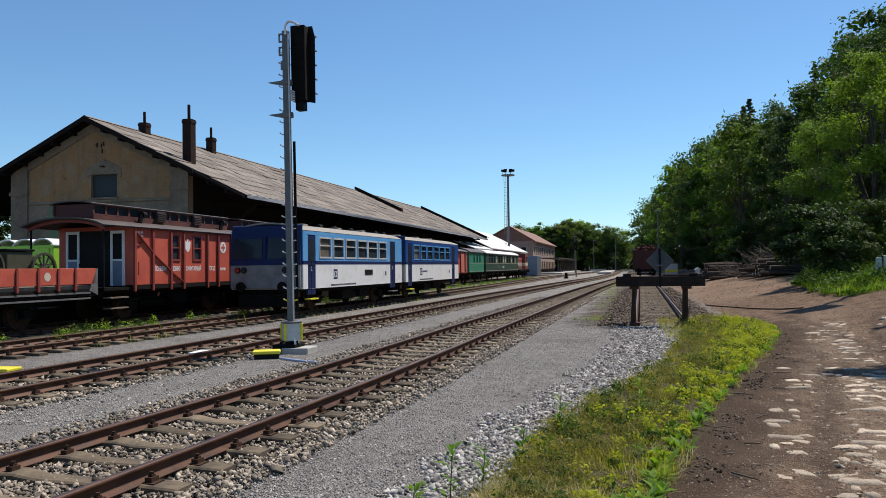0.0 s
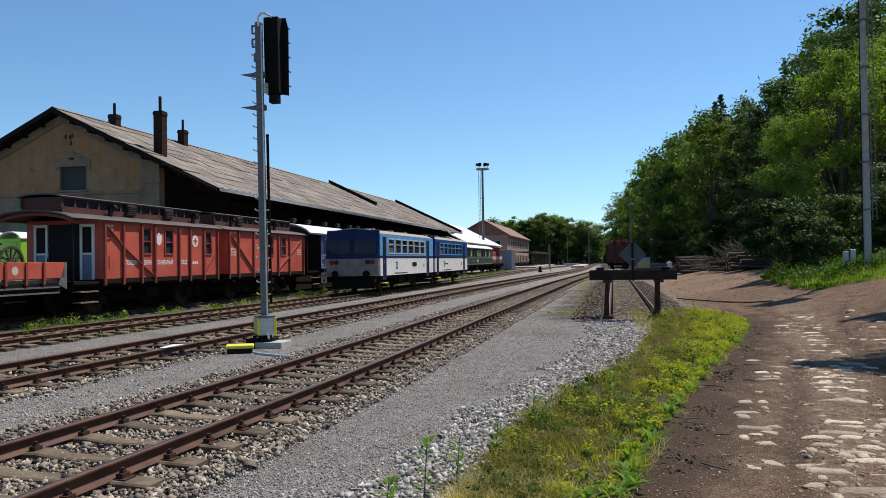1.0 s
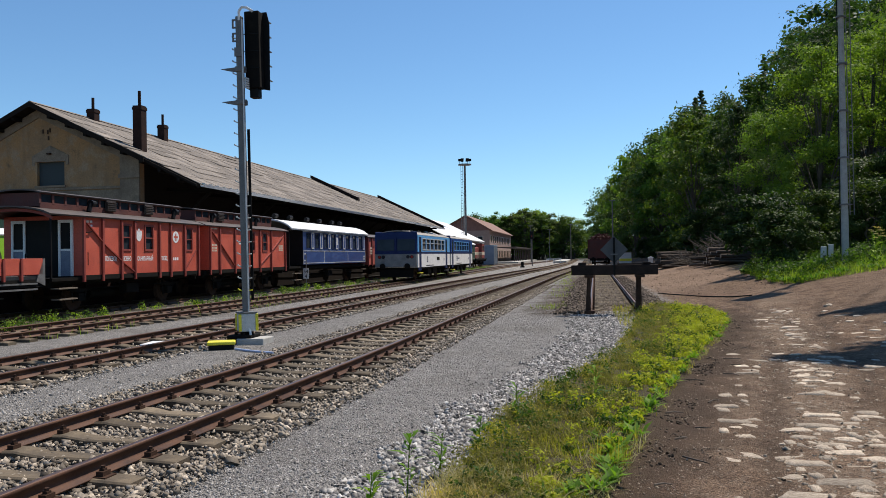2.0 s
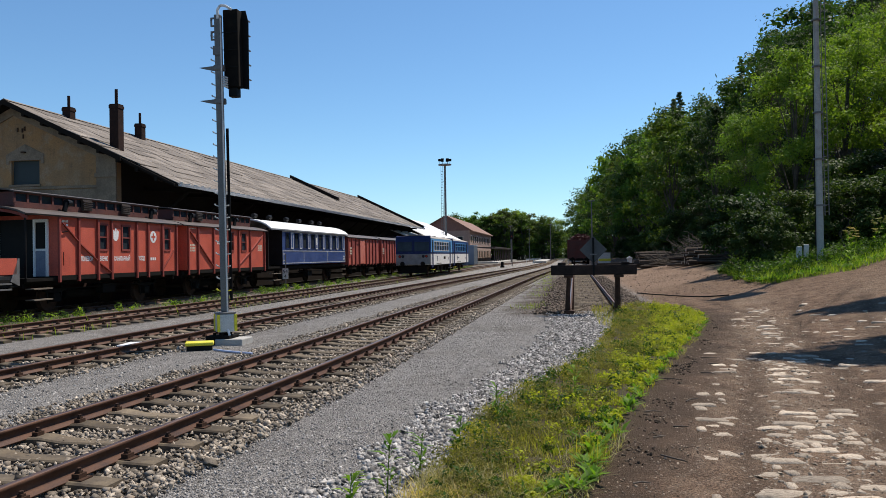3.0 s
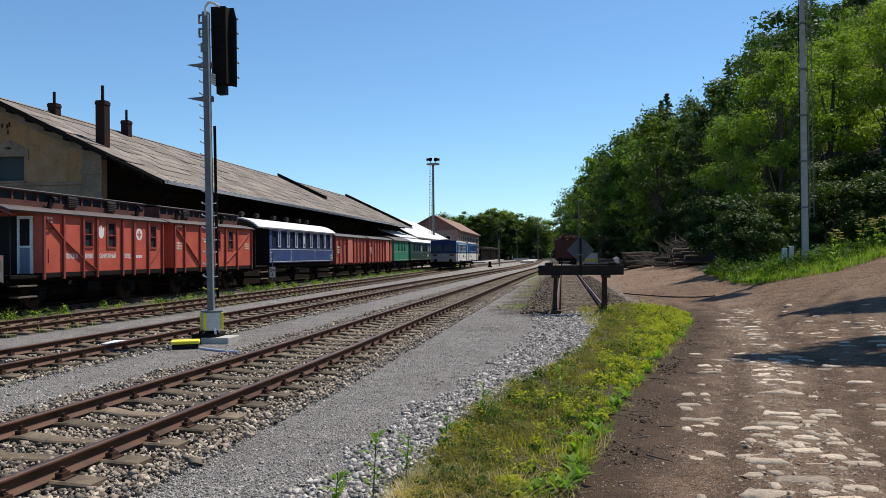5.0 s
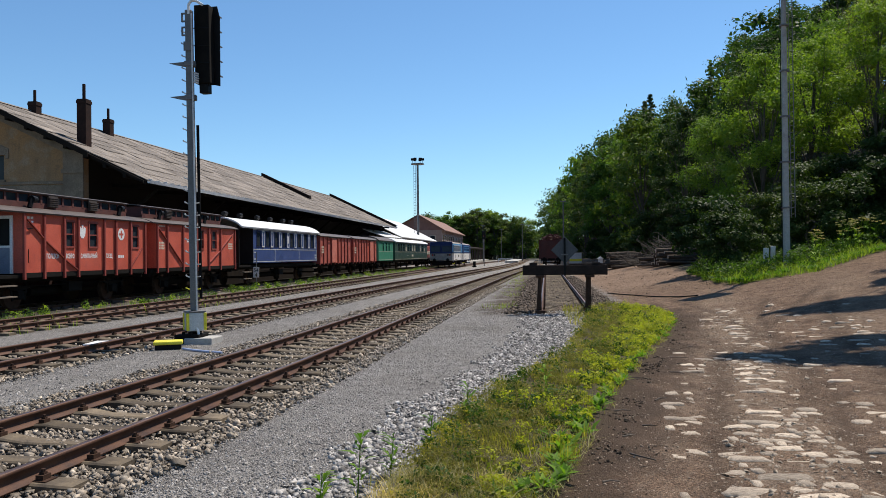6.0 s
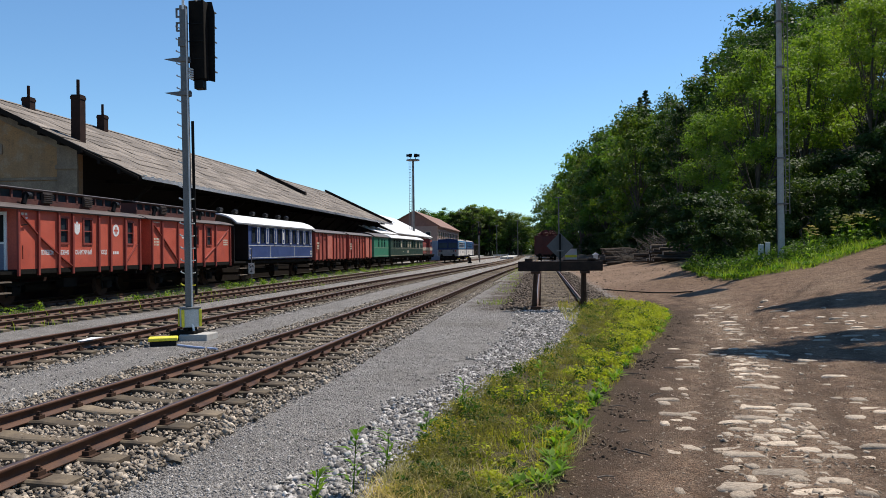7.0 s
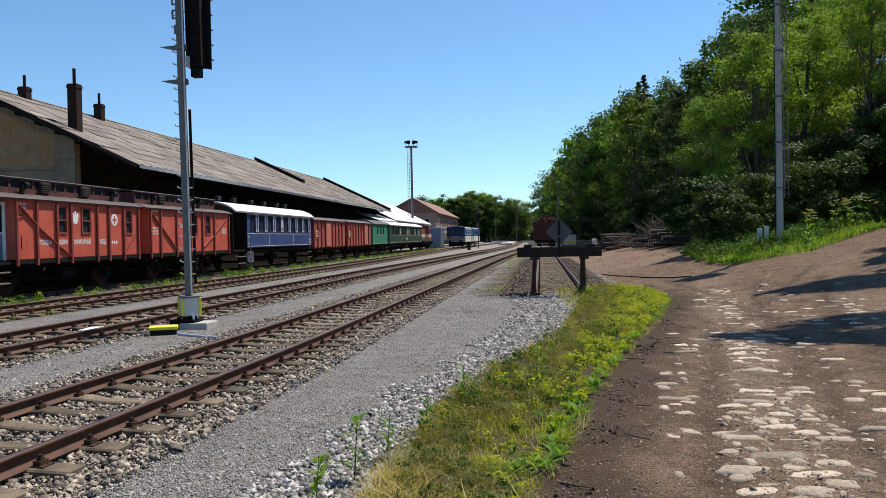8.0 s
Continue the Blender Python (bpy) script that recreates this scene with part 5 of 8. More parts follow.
def red_van(y0, body0, y1, ribs, wins, braces, label, cowls, louvres):
    root, yc = stock("hospital_wagon", 4, y0, y1, label, "railway wagon")
    hw, zf, zt = 1.5, 1.22, 3.24
    b0, b1 = body0 - yc, y1 - yc
    holes = [(a - yc, b - yc, 2.10, 3.00) for a, b in wins]
    part("body", shell(bmesh.new(), hw, b0, b1, zf, zt, holes), M["red"], root)
    part("floor", B(-1.42, 1.42, b0, b1, zf - 0.06, zf - 0.004), M["dark"], root)
    for y in ribs:
        bm = B(hw + 0.002, hw + 0.075, y - yc - 0.045, y - yc + 0.045, zf - 0.22, zt - 0.03)
        part("rib", bm, M["red_dark"], root)
    for (ya, za), (yb, zb) in braces:
        bm = bmesh.new()
        bar(bm, (hw + 0.022, ya - yc, za), (hw + 0.022, yb - yc, zb), 0.09, 0.038)
        part("brace", bm, M["red_dark"], root)
    for a, b in wins:
        window(root, hw, a - yc, b - yc, 2.10, 3.00, M["red_dark"], M["glass"], 2.55)
    lantern_roof(root, hw, y0 - yc - 0.25, b1 + 0.2, y0 - yc + 0.35, b1 - 0.35)
    for y in cowls:
        roof_vent(root, y - yc, "cowl")
    for y in louvres:
        roof_vent(root, y - yc, "louvre")
    part("sole_bar", B(hw - 0.1, hw + 0.02, b0, b1, zf - 0.16, zf - 0.004), M["dark"], root)
    running_gear(root, y1 - y0, (-(y1 - y0) * 0.3, (y1 - y0) * 0.3), 1.16)
    return root, yc, hw, b0, b1


def hospital_wagons():
    W = M["white"]
    root, yc, hw, b0, b1 = red_van(21.95, 23.4, 31.35, (23.43, 24.46, 25.57, 26.41, 28.1, 28.93, 30.03, 31.2),
        ((25.68, 26.16), (27.13, 27.66), (30.2, 30.68)), (((23.6, 2.98), (24.42, 2.38)), ((24.55, 2.28), (25.5, 1.72)), ((25.66, 1.62), (26.35, 1.28)), ((30.1, 1.36), (30.95, 2.08))),
        "red wooden hospital wagon with white cross and open end platform", (24.6, 30.2), (25.7, 28.2))
    # painted emblems
    part("cross_disc", tube(bmesh.new(), (hw + 0.003, 29.37 - yc, 2.63), (hw + 0.007, 29.37 - yc, 2.63), 0.24, 0.24, 28), W, root, "white disc")
    bm = B(hw + 0.008, hw + 0.011, 29.37 - yc - 0.04, 29.37 - yc + 0.04, 2.48, 2.78)
    box(bm, hw + 0.0085, hw + 0.0115, 29.37 - yc - 0.15, 29.37 - yc - 0.041, 2.59, 2.67)
    box(bm, hw + 0.0085, hw + 0.0115, 29.37 - yc + 0.041, 29.37 - yc + 0.15, 2.59, 2.67)
    part("red_cross", bm, M["red"], root)
    e = 26.72 - yc
    bm = bmesh.new()
    prism(bm, [(e - 0.06, 2.42), (e + 0.06, 2.42), (e + 0.16, 2.52), (e + 0.2, 2.78), (e + 0.12, 2.84), (e + 0.05, 2.76), (e + 0.05, 2.9), (e - 0.05, 2.9), (e - 0.05, 2.76), (e - 0.12, 2.84), (e - 0.2, 2.78), (e - 0.16, 2.52)], hw + 0.003, hw + 0.006, "x")
    part("emblem", bm, W, root, "plain white painted emblem")
    for body, ya, yb in (("ПОЛЕВОЙ", 24.62, 25.3), ("ВОЕННО", 25.72, 26.2), ("САНИТАРНЫЙ", 26.6, 27.66), ("ПОЕЗД", 28.22, 28.7)):
        lettering(body, 0.22, hw + 0.002, ya - yc, 1.69, W, root, yb - ya)
    bars(root, hw, 29.14 - yc, 29.6 - yc, 1.68, 1.85, W)
    bars(root, hw, 23.62 - yc, 23.98 - yc, 3.0, 3.12, M["cream"])
    bars(root, hw, 23.68 - yc, 23.98 - yc, 2.88, 2.97, W)
    # side door handles
    bm = bmesh.new()
    bar(bm, (hw + 0.05, 23.62 - yc, 1.55), (hw + 0.05, 23.62 - yc, 2.0), 0.02, 0.02)
    bar(bm, (hw + 0.05, 23.55 - yc, 2.66), (hw + 0.05, 23.85 - yc, 2.7), 0.03, 0.03)
    part("door_handle", bm, M["black"], root)
    # open end platform
    p0 = 21.95 - yc
    part("platform", B(-1.45, 1.45, p0, b0 - 0.003, 1.06, 1.16), M["dark"], root)
    part("end_fascia", prism(bmesh.new(), [(x, z - 0.06) for x, z in arch(1.5, 3.2, 3.48, 0.09)], p0 - 0.03, p0 + 0.05), M["red_dark"], root, "red arched end fascia")
    for x in (-1.4, 1.4):
        part("corner_post", B(x - 0.025, x + 0.025, p0, p0 + 0.05, 1.16, 3.2), M["black"], root)
    # the end is solid; a black board paints the doorway's unlit inside
    part("doorway", B(-0.62, 0.62, b0 - 0.03, b0 - 0.004, 1.2, 3.1), M["black"], root, "black board drawn as the dark inside of a doorway")
    for x in (-0.9, 0.9):
        d = part("end_door", bmesh.new(), W, root, "white-framed end door with a dark pane")
        bm = bmesh.new()
        for q in ((x - 0.27, x - 0.19, 1.2, 3.1), (x + 0.19, x + 0.27, 1.2, 3.1), (x - 0.19, x + 0.19, 3.0, 3.1), (x - 0.19, x + 0.19, 2.05, 2.12)):
            box(bm, q[0], q[1], b0 - 0.07, b0 - 0.004, q[2], q[3])
        bm.to_mesh(d.data)
        bm.free()
        part("door_panel", B(x - 0.19, x + 0.19, b0 - 0.045, b0 - 0.004, 1.2, 2.05), surface("dull_blue_panel", (0.16, 0.19, 0.26), (0.22, 0.25, 0.32), 3, 40, 0.6, 0, 0.1, 0.001), d)
        part("pane", B(x - 0.19, x + 0.19, b0 - 0.03, b0 - 0.004, 2.12, 3.0), M["black"], d)
    for s in (-1, 1):
        bm = bmesh.new()
        for z in (1.5, 1.95):
            bar(bm, (s * 0.45, p0 + 0.06, z), (s * 1.4, p0 + 0.06, z), 0.03, 0.03)
        for i in range(4):
            bar(bm, (s * (0.45 + 0.3 * i), p0 + 0.06, 1.16), (s * (0.45 + 0.3 * i), p0 + 0.06, 1.95), 0.025, 0.025)
        part("railing", bm, M["black"], root)
        bm = bmesh.new()
        for z in (0.45, 0.8):
            box(bm, s * 1.4 - 0.16, s * 1.4 + 0.16, p0 + 0.2, p0 + 1.1, z, z + 0.04)
        part("step", bm, M["wood"], root)

    root, yc, hw, b0, b1 = red_van(32.0, 32.2, 41.1, (32.28, 33.2, 34.75, 36.2, 37.59, 39.03, 40.95),
        ((36.5, 37.0), (37.98, 38.55)), (((32.4, 2.98), (33.1, 2.5)), ((33.3, 2.38), (34.65, 1.4)), ((37.7, 1.42), (38.95, 2.0)), ((39.15, 2.12), (40.7, 2.95))),
        "red wooden hospital wagon with small lettering and closed ends", (33.6, 38.4), (34.4, 37.2))
    bars(root, hw, 32.5 - yc, 33.0 - yc, 2.05, 2.42, M["cream"], 3)
    bars(root, hw, 40.1 - yc, 40.7 - yc, 2.1, 2.45, M["cream"], 3)
    bars(root, hw, 35.2 - yc, 35.6 - yc, 2.4, 2.6, M["white"], 1)
    bars(root, hw, 32.4 - yc, 33.05 - yc, 3.06, 3.14, M["cream"])


hospital_wagons()


def flat_wagon():
    root, yc = stock("drop_side_wagon", 4, 8.6, 21.5, "low red drop-side wagon carrying old carts", "railway wagon")
    h = (21.5 - 8.6) / 2
    part("deck", B(-1.48, 1.48, -h, h, 1.16, 1.26), M["wood"], root)
    part("sole_bar", B(1.3, 1.5, -h, h, 0.92, 1.157), M["dark"], root)
    cuts = [21.45, 20.47, 19.75, 18.95, 18.15, 17.3, 16.4, 15.4, 14.3, 13.2, 12.0, 10.8, 9.7, 8.65]
    for s in (1, -1):
        for a, b in zip(cuts[1:], cuts[:-1]):
            part("drop_side", B(s * 1.5 - 0.03, s * 1.5 + 0.03, a - yc + 0.09, b - yc - 0.01, 1.30, 1.80, 0.01), M["red"], root)
        for a in cuts[1:-1]:
            part("stanchion", B(s * 1.5 - 0.06, s * 1.5 + 0.07, a - yc, a - yc + 0.08, 1.12, 1.76), M["red_dark"], root)
    part("end_board", B(-1.45, 1.45, h - 0.05, h, 1.27, 1.80), M["red_dark"], root)
    bm = bmesh.new()
    prism(bm, [(h - 0.02, 1.8), (h + 0.04, 1.8), (h + 0.04, 0.95), (h - 0.35, 1.1)], 1.5, 1.53, "x")
    part("end_bracket", bm, M["galv"], root)
    part("emblem", tube(bmesh.new(), (1.532, 19.35 - yc, 1.55), (1.536, 19.35 - yc, 1.55), 0.13, 0.13, 20), M["cream"], root, "pale painted emblem")
    bm = bmesh.new()
    for z in (0.86, 1.03):
        bar(bm, (1.52, -h, z), (1.52, h - 0.3, z), 0.03, 0.05)
    part("truss_rod", bm, M["galv"], root)
    running_gear(root, 2 * h, (-h * 0.62, h * 0.62), 1.16)


def cart_wheel(root, x, y, z, r):
    w = part("wheel", bmesh.new(), M["olive"], root)
    bm = bmesh.new()
    n = 24
    ring = [[bm.verts.new((x + dx, y + rr * math.cos(6.2832 * i / n), z + rr * math.sin(6.2832 * i / n))) for i in range(n)] for dx, rr in ((-0.04, r), (0.04, r), (0.04, r - 0.07), (-0.04, r - 0.07))]
    for k in range(4):
        for i in range(n):
            bm.faces.new((ring[k][i], ring[k][(i + 1) % n], ring[(k + 1) % 4][(i + 1) % n], ring[(k + 1) % 4][i]))
    tube(bm, (x - 0.1, y, z), (x + 0.1, y, z), 0.08, 0.08, 10)
    for i in range(12):
        a = 6.2832 * i / 12
        part("spoke", bar(bmesh.new(), (x, y + 0.06 * math.cos(a), z + 0.06 * math.sin(a)), (x, y + (r - 0.05) * math.cos(a), z + (r - 0.05) * math.sin(a)), 0.04, 0.04), M["olive"], w)
    bmesh.ops.recalc_face_normals(bm, faces=bm.faces)
    bm.to_mesh(w.data)
    bm.free()


def carts():
    base = RAIL_TOP + 1.26
    tx = float(TRACK[4](19))
    root = empty("field_kitchen_cart", pose(tx, 19.35, base), "dark olive horse cart with spoked wheels on the wagon", "cart")
    for s in (-0.75, 0.75):
        cart_wheel(root, s, 0.75, 0.52, 0.52)
    part("cart_body", B(-0.62, 0.62, -0.55, 0.45, 0.35, 1.05, 0.03), M["olive"], root)
    part("lid", B(-0.66, 0.66, -0.6, 0.5, 1.06, 1.13, 0.02), M["black"], root)
    part("seat_board", B(-0.5, 0.5, 0.45, 0.95, 0.85, 0.92), M["olive"], root)
    part("axle", B(-0.8, 0.8, 0.71, 0.79, 0.48, 0.56), M["black"], root)
    bm = bmesh.new()
    tube(bm, (0, -0.7, 0.25), (0, -0.7, 0.0), 0.05, 0.05, 8)
    bar(bm, (0, -0.5, 0.5), (0, -0.75, 0.1), 0.06, 0.06)
    part("prop", bm, M["black"], root)
    root = empty("limber_cart", pose(tx, 17.8, base), "dark wooden limber with spoked wheels and a stove pipe", "cart")
    for s in (-0.75, 0.75):
        cart_wheel(root, s, 0.2, 0.56, 0.56)
    part("cart_body", B(-0.6, 0.6, -0.7, 0.75, 0.45, 0.98, 0.03), M["olive"], root)
    part("axle", B(-0.8, 0.8, 0.16, 0.24, 0.52, 0.6), M["black"], root)
    bm = bmesh.new()
    tube(bm, (0.1, -0.05, 0.98), (0.1, -0.05, 2.1), 0.16, 0.16, 14)
    tube(bm, (0.1, -0.05, 2.1), (0.1, -0.05, 2.2), 0.22, 0.2, 14)
    part("stove_pipe", bm, M["black"], root)
    part("prop", tube(bmesh.new(), (0, -0.62, 0.45), (0, -0.62, 0.0), 0.05, 0.05, 8), M["black"], root)
    part("crate", B(0.1, 0.5, 0.3, 0.7, 0.99, 1.25, 0.02), M["wood"], root)


flat_wagon()
carts()


def portable_toilet(x, y):
    root = empty("portable_toilet", pose(x, y, 0.95), "lime-green portable toilet with a white domed roof", "portable toilet", "row of portable toilets")
    part("cabin", B(-0.55, 0.55, -0.55, 0.55, 0, 2.15, 0.04), M["lime"], root)
    part("door", B(-0.38, 0.38, -0.585, -0.553, 0.12, 2.0, 0.01), M["lime"], root)
    part("roof", prism(bmesh.new(), arch(0.6, 2.16, 2.46, 0.05), -0.6, 0.6), M["white"], root, "white translucent dome roof")
    part("base", B(-0.58, 0.58, -0.58, 0.58, -0.12, -0.002), M["black"], root)
    return root


def toilets():
    first = portable_toilet(-25.6, 30.2)
    for x, y in ((-26.85, 30.5), (-28.1, 30.8)):
        copy_thing(first, pose(x, y, 0.95, 0, 0, 4))
    root = empty("ramp_platform", Matrix(), "grey concrete loading ramp beside the shed", "ramp")
    part("slab", B(-33, -24.3, 26.5, 33.5, -0.2, 0.83, 0.03), M["concrete"], root)


toilets()


def blue_coach():
    root, yc = stock("blue_coach", 4, 41.75, 56.75, "dark blue vintage coach with a white roof and shutters", "railway coach")
    hw, b0, b1 = 1.5, 43.75 - yc, 56.4 - yc
    z0, zm, zt = 1.30, 2.10, 3.36
    ys = [44.25 + 1.52 * i for i in range(8)]
    holes = [(y - yc, y - yc + 0.75, 2.27, 3.2) for y in ys]
    part("body", shell(bmesh.new(), hw, b0, b1, z0, zt, holes), M["blue"], root)
    for i, (a, b, c, d) in enumerate(holes):
        w = window(root, hw, a, b, c, d, M["navy"], M["glass"], None, 0.03, 0.015)
        sh = part("shutter", B(hw + 0.004, hw + 0.03, b + 0.08, b + 0.5, c - 0.02, d + 0.04, 0.008), M["blue"], w, "blue shutter lined in pale grey")
        bm = bmesh.new()
        for q in ((b + 0.08, b + 0.15, c - 0.02, d + 0.04), (b + 0.43, b + 0.5, c - 0.02, d + 0.04), (b + 0.15, b + 0.43, c - 0.02, c + 0.05), (b + 0.15, b + 0.43, d - 0.03, d + 0.04)):
            box(bm, hw + 0.031, hw + 0.038, *q)
        part("shutter_lining", bm, M["grey_box"], sh)
        if i == 3:
            part("notice", B(hw + 0.031, hw + 0.036, b + 0.2, b + 0.38, c + 0.25, d - 0.2), M["white"], sh, "white paper notice")
    for z in (zm, 1.36, zt - 0.1):
        part("lining", B(hw + 0.002, hw + 0.012, b0, b1, z, z + 0.035), M["grey_box"], root)
    for y in (43.8, 47.4, 52.2, 56.35):
        part("lining", B(hw + 0.002, hw + 0.014, y - yc - 0.02, y - yc + 0.02, 1.395, zm - 0.003), M["grey_box"], root)
    part("roof", prism(bmesh.new(), arch(hw + 0.14, 3.40, 3.98, 0.08), 41.75 - yc, 56.85 - yc), M["roof_white"], root, "white painted arched roof")
    for y in (44.0, 46.3, 49.2, 51.6, 54.2, 56.0):
        bm = bmesh.new()
        tube(bm, (-0.35, y - yc, 3.9), (-0.35, y - yc, 4.22), 0.07, 0.07, 10)
        tube(bm, (-0.35, y - yc - 0.22, 4.26), (-0.35, y - yc + 0.22, 4.26), 0.13, 0.13, 12)
        part("roof_vent", bm, M["black"], root)
    p0 = 41.8 - yc
    part("platform", B(-1.4, 1.4, p0, b0 - 0.003, 1.1, 1.2), M["dark"], root)
    # black sheet over the blue end, painting the shade of the open platform
    part("end_wall", B(-1.49, 1.49, b0 - 0.04, b0 - 0.004, z0, zt), M["black"], root, "black panel in place of the open platform's deep shade")
    for z in (1.6, 2.1):
        part("end_rail", bar(bmesh.new(), (-1.36, p0 + 0.05, z), (1.36, p0 + 0.05, z), 0.03, 0.04), M["black"], root)
    for s in (-1, 1):
        part("corner_post", B(s * 1.36 - 0.05, s * 1.36 + 0.05, p0, p0 + 0.1, 1.2, 3.4), M["black"], root)
        bm = bmesh.new()
        for z in (0.4, 0.78):
            box(bm, s * 1.4 - 0.15, s * 1.4 + 0.15, p0 + 0.5, p0 + 1.6, z, z + 0.04)
        part("step", bm, M["wood"], root)
        bm = bmesh.new()
        for z in (0.4, 0.78):
            box(bm, s * 1.4 - 0.15, s * 1.4 + 0.15, b1 - 0.9, b1, z, z + 0.04)
        part("step", bm, M["wood"], root)
    bars(root, hw, 43.9 - yc, 44.2 - yc, 1.9, 2.0, M["grey_box"])
    bars(root, hw, 43.9 - yc, 44.2 - yc, 1.5, 1.62, M["grey_box"])
    bars(root, hw, 55.9 - yc, 56.3 - yc, 1.5, 1.85, M["grey_box"], 2)
    running_gear(root, 15.0, (-4.6, 4.6), 1.2)


def boxcar(y0, y1, light, label):
    root, yc = stock("boxcar", 4, y0, y1, label, "railway wagon")
    hw, h = 1.5, (y1 - y0) / 2
    n = 9
    w = 2 * h / n
    for i in range(n):
        part("side_panel", B(hw - 0.05, hw, -h + i * w + 0.004, -h + (i + 1) * w - 0.004, 1.1, 3.2), M["boxred"] if i not in light else M["red"], root)
        part("rib", B(hw + 0.002, hw + 0.08, -h + i * w - 0.05, -h + i * w + 0.05, 1.0, 3.2), M["red_dark"], root)
    part("body", shell(bmesh.new(), hw - 0.055, -h, h, 1.1, 3.2, []), M["red_dark"], root)
    k = light[0]
    part("sliding_door", B(hw + 0.085, hw + 0.125, -h + k * w, -h + (k + 1) * w + 0.3, 1.15, 3.1, 0.01), surface("door_red", (0.5, 0.13, 0.09), (0.58, 0.18, 0.13), 1.5, 30, 0.7, 0, 0.1, 0.002), root, "lighter red sliding door")
    part("door_rail", B(hw + 0.13, hw + 0.17, -h + (k - 1) * w, -h + (k + 2) * w, 3.1, 3.16), M["dark"], root)
    part("hatch", B(hw + 0.004, hw + 0.03, -h + 1.2 * w, -h + 1.8 * w, 2.5, 3.0), M["red_dark"], root)
    part("roof", prism(bmesh.new(), arch(hw + 0.12, 3.22, 3.55, 0.06), -h - 0.08, h + 0.08), M["tin"], root, "dark arched sheet roof")
    bars(root, hw + 0.085, -h + 0.3, -h + 0.9, 1.9, 2.5, M["cream"], 3)
    running_gear(root, 2 * h, (-h * 0.55, h * 0.55), 1.1)


blue_coach()
boxcar(57.1, 66.4, (3, 4), "weathered red boxcar with ribbed sides and pale sliding door")
boxcar(67.2, 76.6, (6, 5), "weathered red boxcar with ribbed sides and a white notice")


def plain_coach(name, y0, y1, body, roof, wins, label, shut=None):
    root, yc = stock(name, 4, y0, y1, label, "railway coach")
    hw, h = 1.5, (y1 - y0) / 2
    holes = [(a - yc, b - yc, 2.15, 3.0) for a, b in wins]
    part("body", shell(bmesh.new(), hw, -h + 0.2, h - 0.2, 1.12, 3.22, holes), M[body], root)
    for a, b, c, d in holes:
        w = window(root, hw, a, b, c, d, M[body], M["glass"], 2.75, 0.04, 0.02)
        if shut:
            part("blind", B(hw - 0.035, hw - 0.02, a, b, c, d), M["cream"], w) if rng.random() < shut else None
    part("roof", prism(bmesh.new(), arch(hw + 0.12, 3.24, 3.72, 0.08), -h, h), M[roof], root)
    for z in (1.2, 2.05):
        part("lining", B(hw + 0.002, hw + 0.01, -h + 0.2, h - 0.2, z, z + 0.03), M["cream"], root)
    running_gear(root, 2 * h, (-h * 0.62, h * 0.62), 1.1)
    return root, yc, hw


plain_coach("green_van", 77.4, 85.2, "green", "tin", ((79.6, 80.2), (81.2, 81.8), (82.6, 83.2)), "bright green mail van with a dark roof")
r_, yc_, hw_ = plain_coach("green_coach", 86.0, 110.0, "dgreen", "roof_white", [(88 + 1.55 * i, 88.9 + 1.55 * i) for i in range(13)], "dark green passenger coach with a white roof", 0.3)
bars(r_, hw_, 97.0 - yc_, 98.2 - yc_, 1.5, 1.9, M["cream"])
bars(r_, hw_, 94.0 - yc_, 94.6 - yc_, 1.6, 1.75, M["cream"])


def diesel():
    root, yc = stock("diesel_locomotive", 4, 111.2, 122.2, "red and cream diesel shunting locomotive", "locomotive")
    part("long_hood", B(-0.95, 0.95, -5.2, 0.6, 1.2, 2.95, 0.12), M["red_dark"], root)
    part("hood_band", B(-0.97, 0.97, -5.22, 0.58, 1.75, 2.2, 0.02), M["cream"], root)
    cab = part("cab", B(-1.42, 1.42, 0.6, 3.2, 1.2, 3.5, 0.1), M["red_dark"], root)
    part("cab_band", B(-1.43, 1.43, 0.58, 3.22, 1.75, 2.2, 0.02), M["cream"], cab)
    part("cab_roof", prism(bmesh.new(), arch(1.46, 3.5, 3.8, 0.08), 0.45, 3.35), M["tin"], root)
    part("cab_window", B(1.41, 1.435, 1.0, 1.8, 2.4, 3.1), M["glass"], cab)
    part("cab_window", B(1.41, 1.435, 2.0, 2.8, 2.4, 3.1), M["glass"], cab)
    part("short_hood", B(-0.95, 0.95, 3.2, 5.2, 1.2, 2.5, 0.12), M["red"], root)
    part("footplate", B(-1.45, 1.45, -5.4, 5.4, 1.05, 1.19), M["dark"], root)
    for s in (-1, 1):
        bm = bmesh.new()
        bar(bm, (s * 1.42, -5.3, 2.15), (s * 1.42, 0.5, 2.15), 0.04, 0.04)
        for i in range(6):
            bar(bm, (s * 1.42, -5.3 + 1.1 * i, 1.19), (s * 1.42, -5.3 + 1.1 * i, 2.15), 0.04, 0.04)
        part("handrail", bm, M["cream"], root)
    part("exhaust", tube(bmesh.new(), (0, -2, 2.9), (0, -2, 3.3), 0.14, 0.14, 12), M["black"], root)
    running_gear(root, 10.8, (-3.9, -1.8, 1.8, 3.9), 1.05)


diesel()


